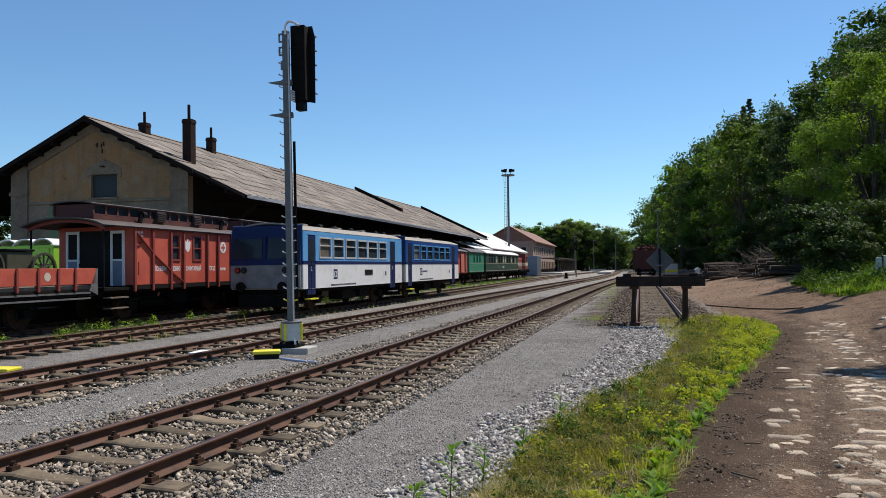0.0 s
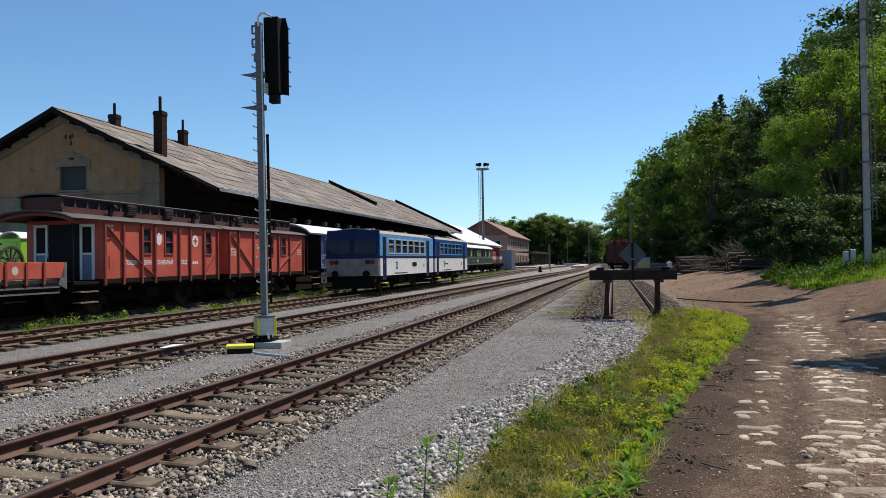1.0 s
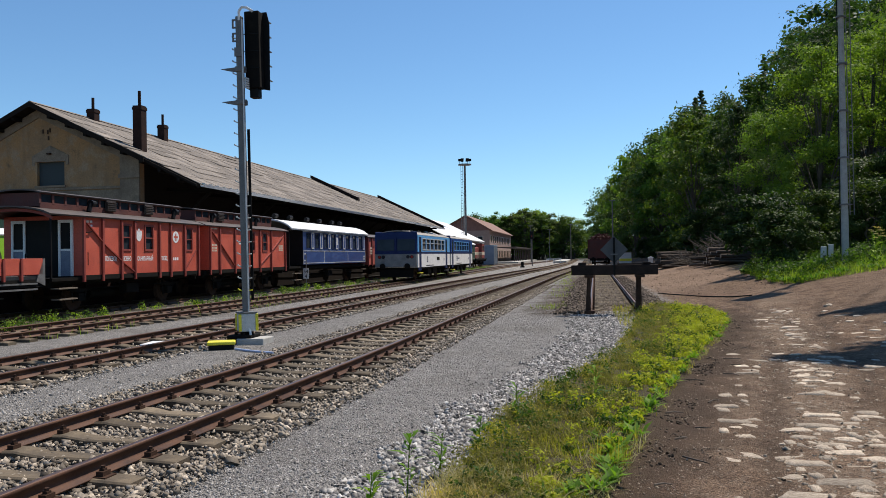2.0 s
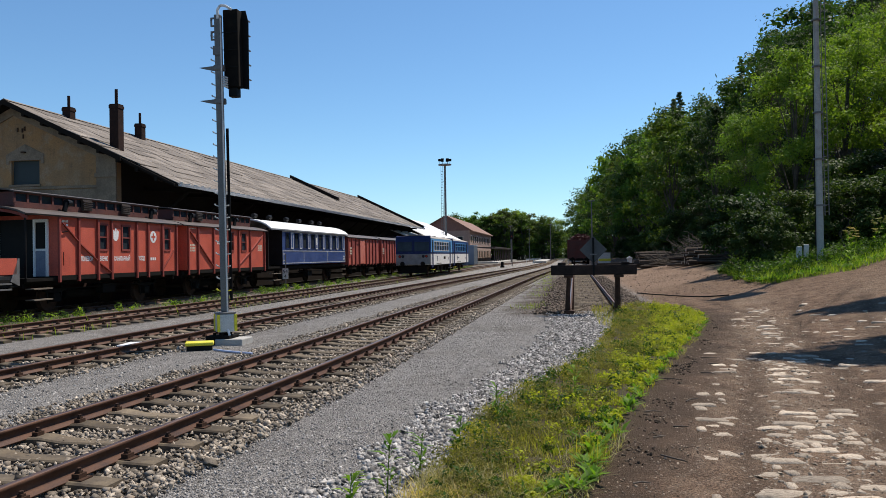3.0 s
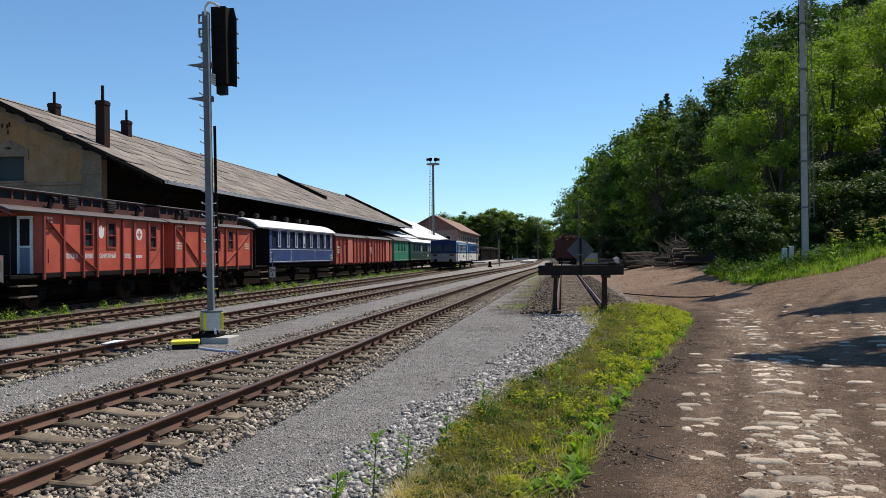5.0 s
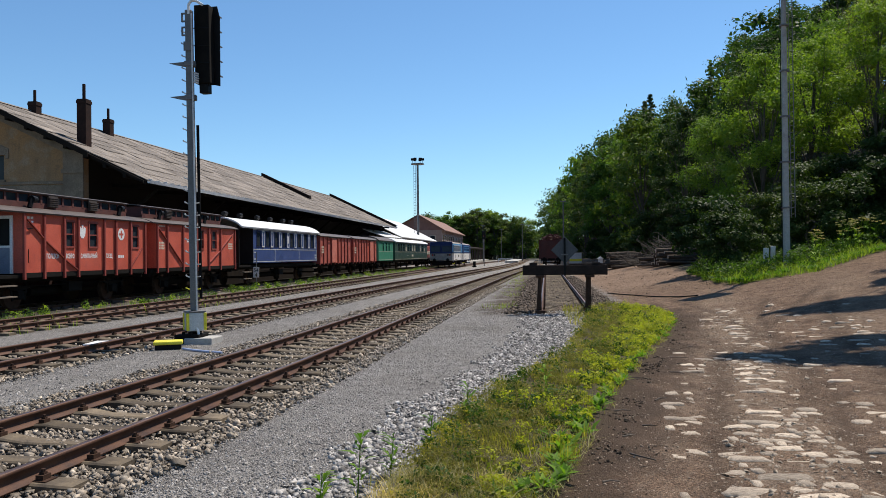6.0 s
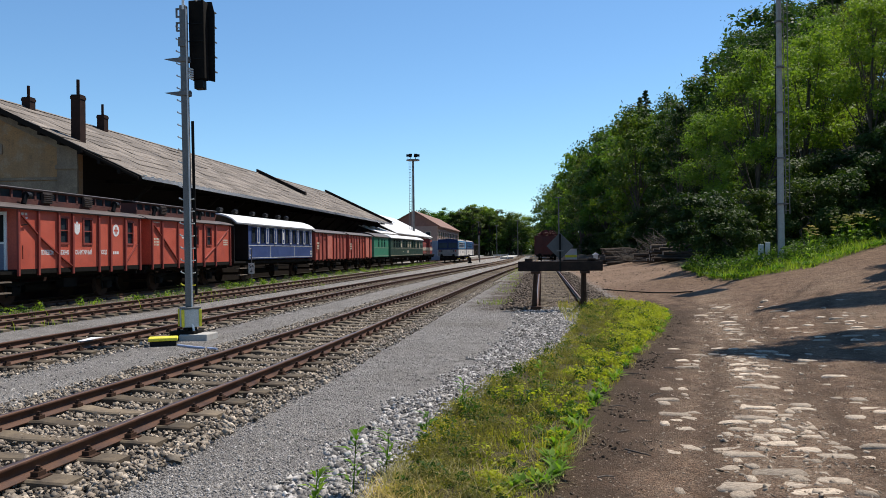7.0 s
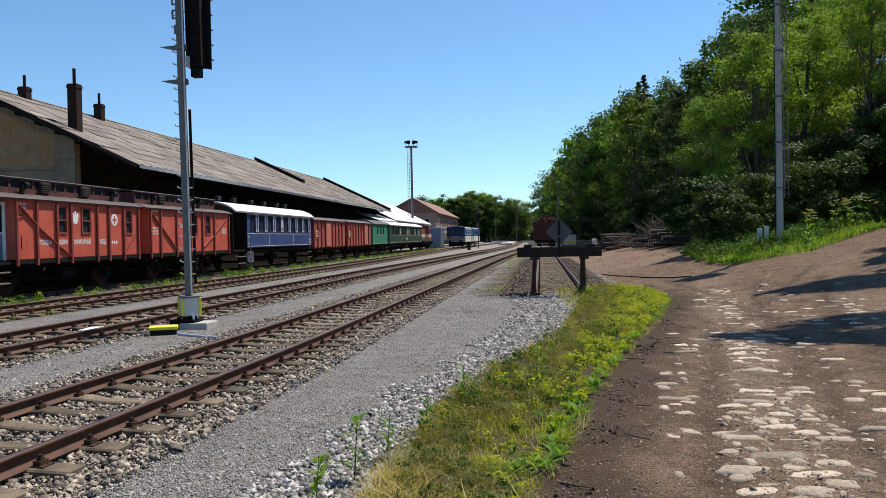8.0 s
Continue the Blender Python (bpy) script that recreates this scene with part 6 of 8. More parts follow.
# ---- the railbus pair that runs away along track 3 ----
def railbus(name, label, upper, band, roof, driven):
    """One two-axle railbus car, 13.97 m long; local y runs along the track, the cab facing -y."""
    root = empty(name, Matrix(), label, "railbus", "railbus pair")
    hw, h = 1.53, 6.45
    z0, zw, zb, zt = 0.92, 1.86, 2.0, 3.02
    wy = [(-4.8, -3.62), (-3.28, -2.12), (-1.82, -0.62), (-0.32, 0.92), (1.12, 2.42), (2.7, 3.85)]
    holes = [(a, b, 2.15, 2.92) for a, b in wy]
    dy = [(-6.0, -5.22), (4.45, 5.3)]
    lo = part("lower_body", shell(bmesh.new(), hw, -h, h, z0, zw, [(a, b, z0 + 0.001, zw - 0.001) for a, b in dy]), M["busgrey"], root, "white lower body side")
    up = part("upper_body", shell(bmesh.new(), hw, -h, h, zb, zt, [(a, b, 2.001, zt - 0.001) for a, b in dy[:1]] + holes + [(a, b, 2.001, zt - 0.001) for a, b in dy[1:]], ends=(False, True)), M[upper], root, "blue window band")
    part("waist_band", shell(bmesh.new(), hw + 0.004, -h, h, zw + 0.002, zb - 0.002, [(a, b, zw + 0.003, zb - 0.003) for a, b in dy]), M["navy"], root)
    part("cant_rail", shell(bmesh.new(), hw + 0.002, -h, h, zt + 0.002, zt + 0.16, []), M[band], root)
    for i, (a, b, c, d) in enumerate(holes):
        window(root, hw, a, b, c, d, M["grey_box"] if driven else M["lblue"], M["blind"] if i == 0 else M["glass"], 2.62, 0.045, 0.02)
    for a, b in dy:
        d = part("door", B(hw - 0.09, hw - 0.012, a + 0.01, b - 0.01, z0 - 0.22, zt), M["navy"], root, "dark blue folding door")
        part("door_pane", B(hw - 0.012, hw - 0.004, a + 0.15, b - 0.15, 2.0, 2.85), M["glass"], d)
        part("door_leaf_joint", B(hw - 0.012, hw - 0.006, (a + b) / 2 - 0.012, (a + b) / 2 + 0.012, z0 - 0.2, 1.95), M["black"], d)
        lettering("2", 0.22, hw - 0.011, a + 0.32, 1.62, M["white"], d)
        part("step", B(hw - 0.15, hw + 0.12, a, b, 0.5, 0.55), M["yellow"] if a < 0 else M["galv"], root, "step board")
    part("roof", prism(bmesh.new(), arch(hw + 0.01, zt + 0.16, 3.50, 0.06), -h + 0.02, h - 0.02), M[roof], root)
    for y in (-3.5, 0.5, 3.8):
        part("roof_vent", B(-0.25, 0.25, y, y + 0.5, 3.48, 3.58, 0.02), M[roof], root)
    # cab front: sloped upper part with two panes, round lamps below
    bm = bmesh.new()
    ya, yb = -h, -h - 0.22
    prism(bm, [(ya + 0.08, 2.0), (yb + 0.02, 2.0), (yb + 0.14, 3.0), (ya + 0.0, 3.36), (ya + 0.08, 3.4)], -hw + 0.05, hw - 0.05, "x")
    cab = part("cab_front", bm, M["navy"], root, "dark blue cab front")
    # apron colour holds the shade of the end turned from the sun
    part("cab_skirt", B(-hw + 0.05, hw - 0.05, yb, ya - 0.002, z0 + 0.03, zw, 0.03), M["busfront"], root, "stained white cab apron, darkened for its shaded side")
    part("cab_band", B(-hw + 0.04, hw - 0.04, yb - 0.005, ya - 0.002, zw + 0.002, 1.998), M["navy"], root)
    for s in (-1, 1):
        bm = bmesh.new()
        prism(bm, [(yb + 0.012 + 0.018, 2.1), (yb + 0.03 - 0.03, 2.1), (yb + 0.105, 2.88), (yb + 0.135, 2.88)], s * 0.74 - 0.62, s * 0.74 + 0.62, "x")
        part("windscreen", bm, M["glass"], cab)
        for x, mt in ((1.15, "lamp_red"), (0.88, "glass")):
            lamp = part("lamp", tube(bmesh.new(), (s * x, yb - 0.05, 1.66), (s * x, yb + 0.01, 1.66), 0.12, 0.12, 18), M["black"], root)
            part("lens", tube(bmesh.new(), (s * x, yb - 0.056, 1.66), (s * x, yb - 0.051, 1.66), 0.085, 0.085, 16), M[mt], lamp)
    part("middle_pillar", B(-0.05, 0.05, yb - 0.002, yb + 0.1, 2.05, 2.95), M["navy"], cab)
    bm, my = bmesh.new(), -3.3 if driven else -3.5
    for q in ((my, my + 0.07, 1.26, 1.66), (my + 0.36, my + 0.43, 1.26, 1.66), (my + 0.07, my + 0.36, 1.26, 1.33), (my + 0.07, my + 0.36, 1.59, 1.66), (my + 0.17, my + 0.23, 1.36, 1.56), (my + 0.23, my + 0.31, 1.43, 1.49)):
        box(bm, hw + 0.001, hw + 0.006, *q)
    part("operator_mark", bm, M["navy"], root)
    part("vent_grille", B(hw + 0.002, hw + 0.012, 0.6, 1.7, 1.38, 1.62), M["dark"], root) if driven else bars(root, hw, -3.0, -1.9, 1.42, 1.56, M["navy"])
    bars(root, hw, -3.6, -0.6, 0.98, 1.08, M["dark"])
    bars(root, hw, 3.6, 3.85, 1.32, 1.62, M["navy"])
    # underfloor gear
    bm = bmesh.new()
    box(bm, -1.2, 1.2, -h + 0.1, h - 0.1, 0.76, z0 - 0.003)
    box(bm, 0.6, 1.25, -1.6, -0.4, 0.36, 0.757)
    box(bm, 0.6, 1.2, 0.8, 2.2, 0.4, 0.757)
    tube(bm, (0.9, -0.2, 0.55), (0.9, 0.6, 0.55), 0.2, 0.2, 12)
    part("underfloor_gear", bm, M["dark"], root)
    part("snow_plough", B(-1.2, 1.2, -h - 0.1, -h + 0.05, 0.25, 0.75, 0.03), M["dark"], root)
    for sy in (-1, 1):
        for s in (-1, 1):
            bm = bmesh.new()
            tube(bm, (s * 0.875, sy * (h + 0.1), 1.02), (s * 0.875, sy * (h + 0.5), 1.02), 0.08, 0.08, 10)
            tube(bm, (s * 0.875, sy * (h + 0.5), 1.02), (s * 0.875, sy * (h + 0.54), 1.02), 0.2, 0.2, 18)
            part("buffer", bm, M["dark"], root)
    wheels = [wheelset(root, y, 0.42) for y in (-4.0, 4.0)]
    for y in (-4.0, 4.0):
        for s in (-1, 1):
            part("axle_box", B(s * 1.05 - 0.1, s * 1.05 + 0.12, y - 0.2, y + 0.2, 0.3, 0.62, 0.02), M["dark"], root)
    # the short-bodied type: everything but the wheels drawn together along the car
    short, done = Matrix.Diagonal((1, 0.9, 1, 1)), set()
    for o in root.children_recursive:
        if o in wheels or o.parent in wheels or (o.parent and o.parent.parent in wheels):
            continue
        if o.matrix_basis != Matrix():
            o.location.y *= 0.9
        elif o.type == "MESH" and o.data.name not in done:
            o.data.transform(short)
            done.add(o.data.name)
    return root, wheels


BUS_A = railbus("railbus", "blue and white railbus with light blue window band", "lblue", "lblue", "busroof", True)
BUS_B = railbus("railbus_trailer", "blue and white railbus trailer with dark blue windows", "busblue", "busblue", "busroof", False)


# ---- signal mast ----
def signal_mast():
    x, y = -7.28, 15.95
    root = empty("signal_mast", pose(x, y, 0.0, 0, -0.7, 0), "grey steel signal mast with black signal head, seen from behind", "railway signal")
    part("footing", B(-0.12, 0.5, -0.3, 0.3, -0.15, 0.13, 0.02), M["concrete"], root, "pale concrete footing")
    # left half of the footing as a dark block, standing in for its shade
    part("pedestal", B(-0.36, 0.2, -0.25, 0.25, -0.1, 0.20, 0.02), M["dark"], root)
    def turned(bm):
        bm.transform(Matrix.Rotation(radians(36), 4, "Z"))
        return bm
    cab = part("cabinet", turned(B(-0.185, 0.185, -0.185, 0.185, 0.27, 0.66, 0.02)), M["grey_box"], root, "light grey connection cabinet")
    part("cabinet_lid", turned(B(-0.2, 0.2, -0.2, 0.2, 0.663, 0.70, 0.012)), M["galv"], cab)
    for sx, sy in ((-1, -1), (1, -1), (-1, 1), (1, 1)):
        part("corner_strip", turned(B(sx * 0.18 - 0.03, sx * 0.18 + 0.03, sy * 0.18 - 0.03, sy * 0.18 + 0.03, 0.285, 0.655, 0.01)), M["yellow"], cab, "yellow corner strip")
    part("neck", turned(B(-0.12, 0.12, -0.12, 0.12, 0.19, 0.268)), M["dark"], root)
    part("foot_brace", bar(bmesh.new(), (0.17, -0.16, 0.13), (0.12, -0.13, 0.34), 0.05, 0.02), M["white"], root, "pale foot brace")
    for sx, sy in ((-0.2, -0.12), (0.02, -0.22)):
        part("foot_bolt", tube(bmesh.new(), (sx, sy, 0.19), (sx, sy, 0.26), 0.035, 0.035, 8), M["dark"], root)
    part("mast", B(-0.07, 0.07, -0.07, 0.07, 0.70, 7.2, 0.02), M["galv"], root, "square galvanised steel mast")
    part("conduit", tube(bmesh.new(), (0.10, -0.10, 0.70), (0.10, -0.10, 7.1), 0.018, 0.018, 8), M["grey_box"], root)
    bm = bmesh.new()
    pts = [(0.02 + 0.0, -0.06, 7.1), (0.03, -0.08, 7.3), (0.10, -0.08, 7.38), (0.2, -0.07, 7.37), (0.34, -0.05, 7.28)]
    for a, b in zip(pts[:-1], pts[1:]):
        tube(bm, a, b, 0.028, 0.028, 8)
    part("cable_bend", bm, M["white"], root, "pale bent cable over the mast top")
    for i in range(22):
        z = 1.15 + 0.265 * i
        if z > 6.9:
            break
        s = -1
        bm = bmesh.new()
        tube(bm, (s * 0.08, 0.0, z), (s * 0.17, 0.0, z + 0.035), 0.014, 0.014, 6)
        tube(bm, (s * 0.17, 0.0, z + 0.035), (s * 0.18, 0.0, z + 0.06), 0.016, 0.016, 6)
        part("climbing_peg", bm, M["grey_box"] if i else M["yellow"], root)
        if i < 8:
            part("climbing_peg", tube(bmesh.new(), (0.08, 0.0, z + 0.01), (0.15, 0.0, z + 0.02), 0.014, 0.014, 6), M["grey_box"] if i else M["yellow"], root)
    for z in (5.30, 6.03):
        bm = bmesh.new()
        prism(bm, [(-0.46, z + 0.035), (-0.08, z + 0.055), (0.13, z + 0.06), (0.13, z - 0.06), (-0.08, z - 0.06), (-0.32, z - 0.005)], -0.02, 0.02)
        part("foot_bracket", bm, M["galv"], root)
        part("clamp", B(-0.095, 0.12, -0.095, 0.095, z - 0.06, z + 0.06, 0.02), M["galv"], root)
    for z in (6.75, 7.05):
        bm = bmesh.new()
        for q in ((-0.17, -0.14, z - 0.1, z + 0.1), (-0.14, -0.06, z + 0.07, z + 0.1), (-0.14, -0.06, z - 0.1, z - 0.07)):
            box(bm, q[0], q[1], -0.02, 0.02, q[2], q[3])
        part("bracket_loop", bm, M["galv"], root)
    head = part("signal_head", B(0.08, 0.42, 0.06, 0.32, 5.62, 7.33, 0.02), M["dark"], root, "black signal head with joined lamp boxes")
    part("head_foot", B(0.16, 0.36, 0.1, 0.3, 5.42, 5.617, 0.01), M["black"], head)
    bm = bmesh.new()
    prism(bm, [(0.0, 5.72), (0.54, 5.60), (0.56, 7.1), (0.50, 7.36), (0.06, 7.36), (0.0, 7.1)], 0.325, 0.345)
    part("background_plate", bm, M["black"], head, "matt black background plate")
    for z in (6.06, 6.44, 6.82):
        part("joint", B(0.07, 0.43, 0.05, 0.06, z - 0.008, z + 0.008), M["black"], head)
    for i in range(5):
        z = 5.85 + 0.33 * i
        bm = bmesh.new()
        bar(bm, (0.46, 0.34, z + 0.03), (0.50, 0.56, z), 0.03, 0.02)
        part("visor", bm, M["galv"], head)
    part("number_board", B(0.078, 0.138, 0.09, 0.11, 0.95, 4.72), M["black"], root, "narrow dark board along the mast")
    bm = bmesh.new()
    for i in range(5):
        tube(bm, (0.13, -0.1, 5.62 + 0.05 * i), (0.2, -0.02, 5.60 + 0.05 * i), 0.02, 0.02, 6)
    part("cable_gland", bm, M["grey_box"], root)
    part("number_plate", B(-0.09, 0.09, -0.1, -0.088, 6.3, 6.5), M["galv"], root)
    bx = empty("cable_box", pose(-7.36, 14.88, 0, 0, 0, 24), "low black cable box with a yellow lid", "cable box", "cable boxes")
    part("case", B(-0.25, 0.25, -0.17, 0.17, -0.02, 0.10, 0.01), M["black"], bx)
    part("lid", B(-0.28, 0.28, -0.2, 0.2, 0.102, 0.17, 0.02), M["yellow"], bx, "yellow lid")
    copy_thing(bx, pose(-10.9, 11.6, 0, 0, 0, 5))
    hose = empty("cable_tube", Matrix(), "thin blue-white protective tube lying on the gravel", "tube")
    bm = bmesh.new()
    pts = [(-6.98, 14.72, 0.03), (-6.65, 14.52, 0.025), (-6.3, 14.33, 0.025), (-5.92, 14.13, 0.03)]
    for a, b in zip(pts[:-1], pts[1:]):
        tube(bm, a, b, 0.022, 0.022, 8)
    part("tube", bm, surface("blue_white_plastic", (0.35, 0.42, 0.62), (0.5, 0.55, 0.68), 6, 40, 0.5, 0, 0.05, 0.001), hose)
    for px, py, a in ((float(TRACK[2](11.7)) + 0.35, 11.75, 5), (float(TRACK[2](15.3)) + 0.1, 15.4, 8)):
        s = empty("track_plate", pose(px, py, 0.02, 0, 0, a), "flat pale plate lying between the rails", "plate", "plates in the track")
        part("plate", B(-0.14, 0.14, -0.34, 0.34, 0, 0.05, 0.01), M["white"], s)


signal_mast()


def kilometre_sign():
    root = empty("kilometre_sign", pose(-15.75, 42.6, 0), "small white sign on a thin grey post", "sign")
    part("post", tube(bmesh.new(), (0, 0, -0.1), (0, 0, 2.1), 0.03, 0.03, 8), M["galv"], root)
    part("plate", B(-0.17, 0.17, -0.06, -0.035, 0.66, 1.26, 0.005), M["grey_box"], root)
    for txt, z in (("54", 0.98), ("4", 0.71)):
        cu = bpy.data.curves.new("figures", "FONT")
        cu.body, cu.size, cu.extrude, cu.align_x = txt, 0.3, 0.001, "CENTER"
        cu.materials.append(M["black"])
        ob = new("figures", cu)
        ob.parent, ob.matrix_basis = root, pose(0, -0.063, z, 90, 0, 0)


kilometre_sign()


# ---- buffer stop and the siding ----
def buffer_stop():
    root = empty("buffer_stop", pose(0.93, 23.95, 0, 0, 0, -0.7), "old buffer stop of bent rails with a dark timber beam", "buffer stop")
    part("beam", B(-1.28, 1.28, -0.14, 0.14, 1.2, 1.5, 0.02), M["beam"], root, "dark weathered buffer beam")
    for s in (-1, 1):
        bm = bmesh.new()
        bar(bm, (s * 0.75, 0.02, -0.1), (s * 0.75, 0.02, 1.2), 0.075, 0.13)
        bar(bm, (s * 0.75 - 0.085, -0.01, -0.05), (s * 0.72 - 0.03, 0.0, 1.2), 0.05, 0.1)
        part("post", bm, M["iron"], root)
        bm = bmesh.new()
        bar(bm, (s * 0.75, 0.1, 1.16), (s * 0.75, 2.2, 0.1), 0.07, 0.13)
        part("strut", bm, M["iron"], root)
        part("foot", B(s * 0.75 - 0.16, s * 0.75 + 0.16, -0.12, 0.2, -0.1, 0.12, 0.02), M["iron"], root)
        part("bracket", B(s * 0.75 - 0.14, s * 0.75 + 0.14, -0.16, 0.16, 1.12, 1.197, 0.01), M["iron"], root)
        part("cap", B(s * 0.95 - 0.12, s * 0.95 + 0.12, -0.1, 0.12, 1.503, 1.58, 0.01), M["beam"], root)
    part("top_plank", B(0.1, 1.2, -0.1, 0.1, 1.503, 1.55, 0.01), M["beam"], root)
    sg = empty("stop_sign", pose(0.93, 23.8, 1.5, 0, 0, 0), "grey back of a square stop sign set on its corner", "sign")
    part("post", B(-0.03, 0.03, -0.03, 0.03, -0.32, 0.82), M["black"], sg)
    bm = B(-0.29, 0.29, 0.032, 0.045, -0.29, 0.29, 0.004)
    bm.transform(Matrix.Translation((0, 0, 0.46)) @ Matrix.Rotation(radians(45), 4, "Y"))
    part("plate", bm, M["dull"], sg, "grey sheet-metal plate")
    part("clip", B(-0.1, 0.1, -0.034, 0.03, 0.3, 0.34), M["galv"], sg)


def loaded_wagon():
    root, yc = stock("open_wagon", 5, 98.5, 110.0, "dark red open wagon heaped with scrap timber", "railway wagon")
    h = 5.75
    part("body", shell(bmesh.new(), 1.45, -h, h, 1.1, 3.45, []), M["dim_red"], root)
    part("floor", B(-1.37, 1.37, -h + 0.08, h - 0.08, 1.1, 1.2), M["dark"], root)
    for x in (-1.45, -0.5, 0.5, 1.45):
        part("end_rib", B(x - 0.06, x + 0.06, -h - 0.08, -h - 0.003, 0.95, 3.45), M["dim_red"], root)
    for i in range(8):
        for s in (-1, 1):
            part("rib", B(s * 1.49 - 0.035, s * 1.49 + 0.035, -h + i * 1.6, -h + i * 1.6 + 0.12, 1.0, 3.45), M["red_dark"], root)
    running_gear(root, 11.5, (-3.2, 3.2), 1.1)
    load = empty("scrap_load", pose(float(TRACK[5](104.2)), 104.2, 1.2), "heap of broken red-brown scrap timber in the wagon", "scrap heap")
    bm = bmesh.new()
    g = random.Random(5)
    for i in range(170):
        u, v = g.uniform(-1.1, 1.1), g.uniform(-5.2, 5.2)
        z = 2.35 + 0.75 * (1 - (u / 1.4) ** 2) * g.uniform(0.3, 1.1)
        a, e = g.uniform(0, 6.28), g.uniform(-0.5, 0.5)
        l = g.uniform(0.3, 0.9)
        d = Vector((math.cos(a) * math.cos(e), math.sin(a) * math.cos(e), math.sin(e))) * l / 2
        bar(bm, Vector((u, v, z)) - d, Vector((u, v, z)) + d, g.uniform(0.06, 0.2), g.uniform(0.05, 0.12))
    part("timber", bm, M["dim_red"], load)
    part("fill", B(-1.3, 1.3, -5.4, 5.4, 0.003, 2.4), M["dim_red"], load)


buffer_stop()
loaded_wagon()


def trackside():
    r = empty("trackside_cabinet", pose(5.0, 95.0, float(terrain(5.0, 95.0))), "pale trackside equipment cabinet with a yellow band", "cabinet")
    part("case", B(-0.7, 0.7, -0.5, 0.5, 0, 1.5, 0.04), M["grey_box"], r)
    part("band", B(-0.71, 0.71, -0.52, -0.503, 0.5, 0.8), M["yellow"], r)
    part("roof", B(-0.78, 0.78, -0.58, 0.58, 1.502, 1.58, 0.02), M["galv"], r)
    r = empty("marker_post", pose(5.2, 62.0, float(terrain(5.2, 62.0))), "white post with a small pitched cap", "post")
    part("shaft", B(-0.17, 0.17, -0.12, 0.12, -0.1, 1.05, 0.02), M["grey_box"], r)
    part("cap", prism(bmesh.new(), [(-0.26, 1.05), (0.26, 1.05), (0.0, 1.22)], -0.2, 0.2), M["white"], r)
    part("dark_inset", B(-0.08, 0.08, -0.126, -0.122, 0.4, 0.7), M["black"], r)
    r = empty("lamp_post", pose(3.4, 90.0, 0), "tall thin grey lamp post beside the siding", "lamp post", "lamp posts")
    part("pole", tube(bmesh.new(), (0, 0, -0.2), (0, 0, 7.8), 0.1, 0.06, 10), M["galv"], r)
    part("lamp_head", B(-0.35, 0.35, -0.12, 0.12, 7.8, 7.92, 0.03), M["galv"], r)


trackside()


def tall_pole():
    x, y = 11.0, 35.4
    r = empty("light_pole", pose(x, y, float(terrain(x, y)), 0, 0, 20), "tall grey steel light pole with a ladder", "light pole")
    part("pole", tube(bmesh.new(), (0, 0, -0.5), (0, 0, 13.8), 0.15, 0.105, 16), M["concrete"], r)
    bm = bmesh.new()
    for s in (-0.13, 0.13):
        bar(bm, (0.36, s, 2.2), (0.32, s, 13.9), 0.025, 0.03)
    part("ladder_rail", bm, M["galv"], r)
    for i in range(38):
        part("rung", tube(bmesh.new(), (0.36 - i * 0.001, -0.13, 2.35 + 0.3 * i), (0.36 - i * 0.001, 0.13, 2.35 + 0.3 * i), 0.011, 0.011, 5), M["galv"], r)
    for z in (2.6, 4.6, 6.6, 8.6, 10.6):
        part("band", tube(bmesh.new(), (0, 0, z), (0, 0, z + 0.07), 0.205, 0.205, 16), M["galv"], r)
        part("stay", bar(bmesh.new(), (0.15, 0, z + 0.03), (0.36, 0, z + 0.03), 0.03, 0.03), M["galv"], r)
    part("cable", tube(bmesh.new(), (-0.21, 0.02, 0.2), (-0.16, 0.02, 13.7), 0.018, 0.018, 6), M["black"], r)
    part("platform", B(-0.8, 0.8, -0.8, 0.8, 13.803, 13.9), M["galv"], r)
    for px, py, a in ((10.25, 35.9, 6), (10.75, 36.6, -10)):
        p = empty("boundary_post", pose(px, py, float(terrain(px, py)), 0, 2, a), "white concrete boundary post in the grass", "post", "boundary posts")
        part("shaft", B(-0.1, 0.1, -0.08, 0.08, -0.2, 1.0, 0.02), M["grey_box"], p)
        if a > 0:
            bm = bmesh.new()
            for i in range(3):
                box(bm, -0.07 + 0.05 * i, -0.04 + 0.05 * i, -0.086, -0.082, 0.45, 0.62)
            part("marking", bm, M["black"], p)
    h = empty("black_hose", Matrix(), "black hose lying across the dirt lane", "hose")
    bm = bmesh.new()
    ctrl = [(3.3, 35.8), (3.7, 34.6), (4.15, 33.5), (4.5, 32.3), (4.95, 31.1), (5.4, 30.0), (5.95, 29.3)]
    rings = []
    for ax, ay in ctrl:
        az = float(terrain(ax, ay)) + 0.03
        rings.append([bm.verts.new((ax + 0.02 * math.sin(a), ay + 0.022 * math.sin(a), az + 0.022 * math.cos(a))) for a in [6.2832 * i / 8 for i in range(8)]])
    for ra, rb in zip(rings[:-1], rings[1:]):
        for i in range(8):
            bm.faces.new((ra[i], ra[(i + 1) % 8], rb[(i + 1) % 8], rb[i]))
    part("hose", bm, M["rubber"], h)


tall_pole()


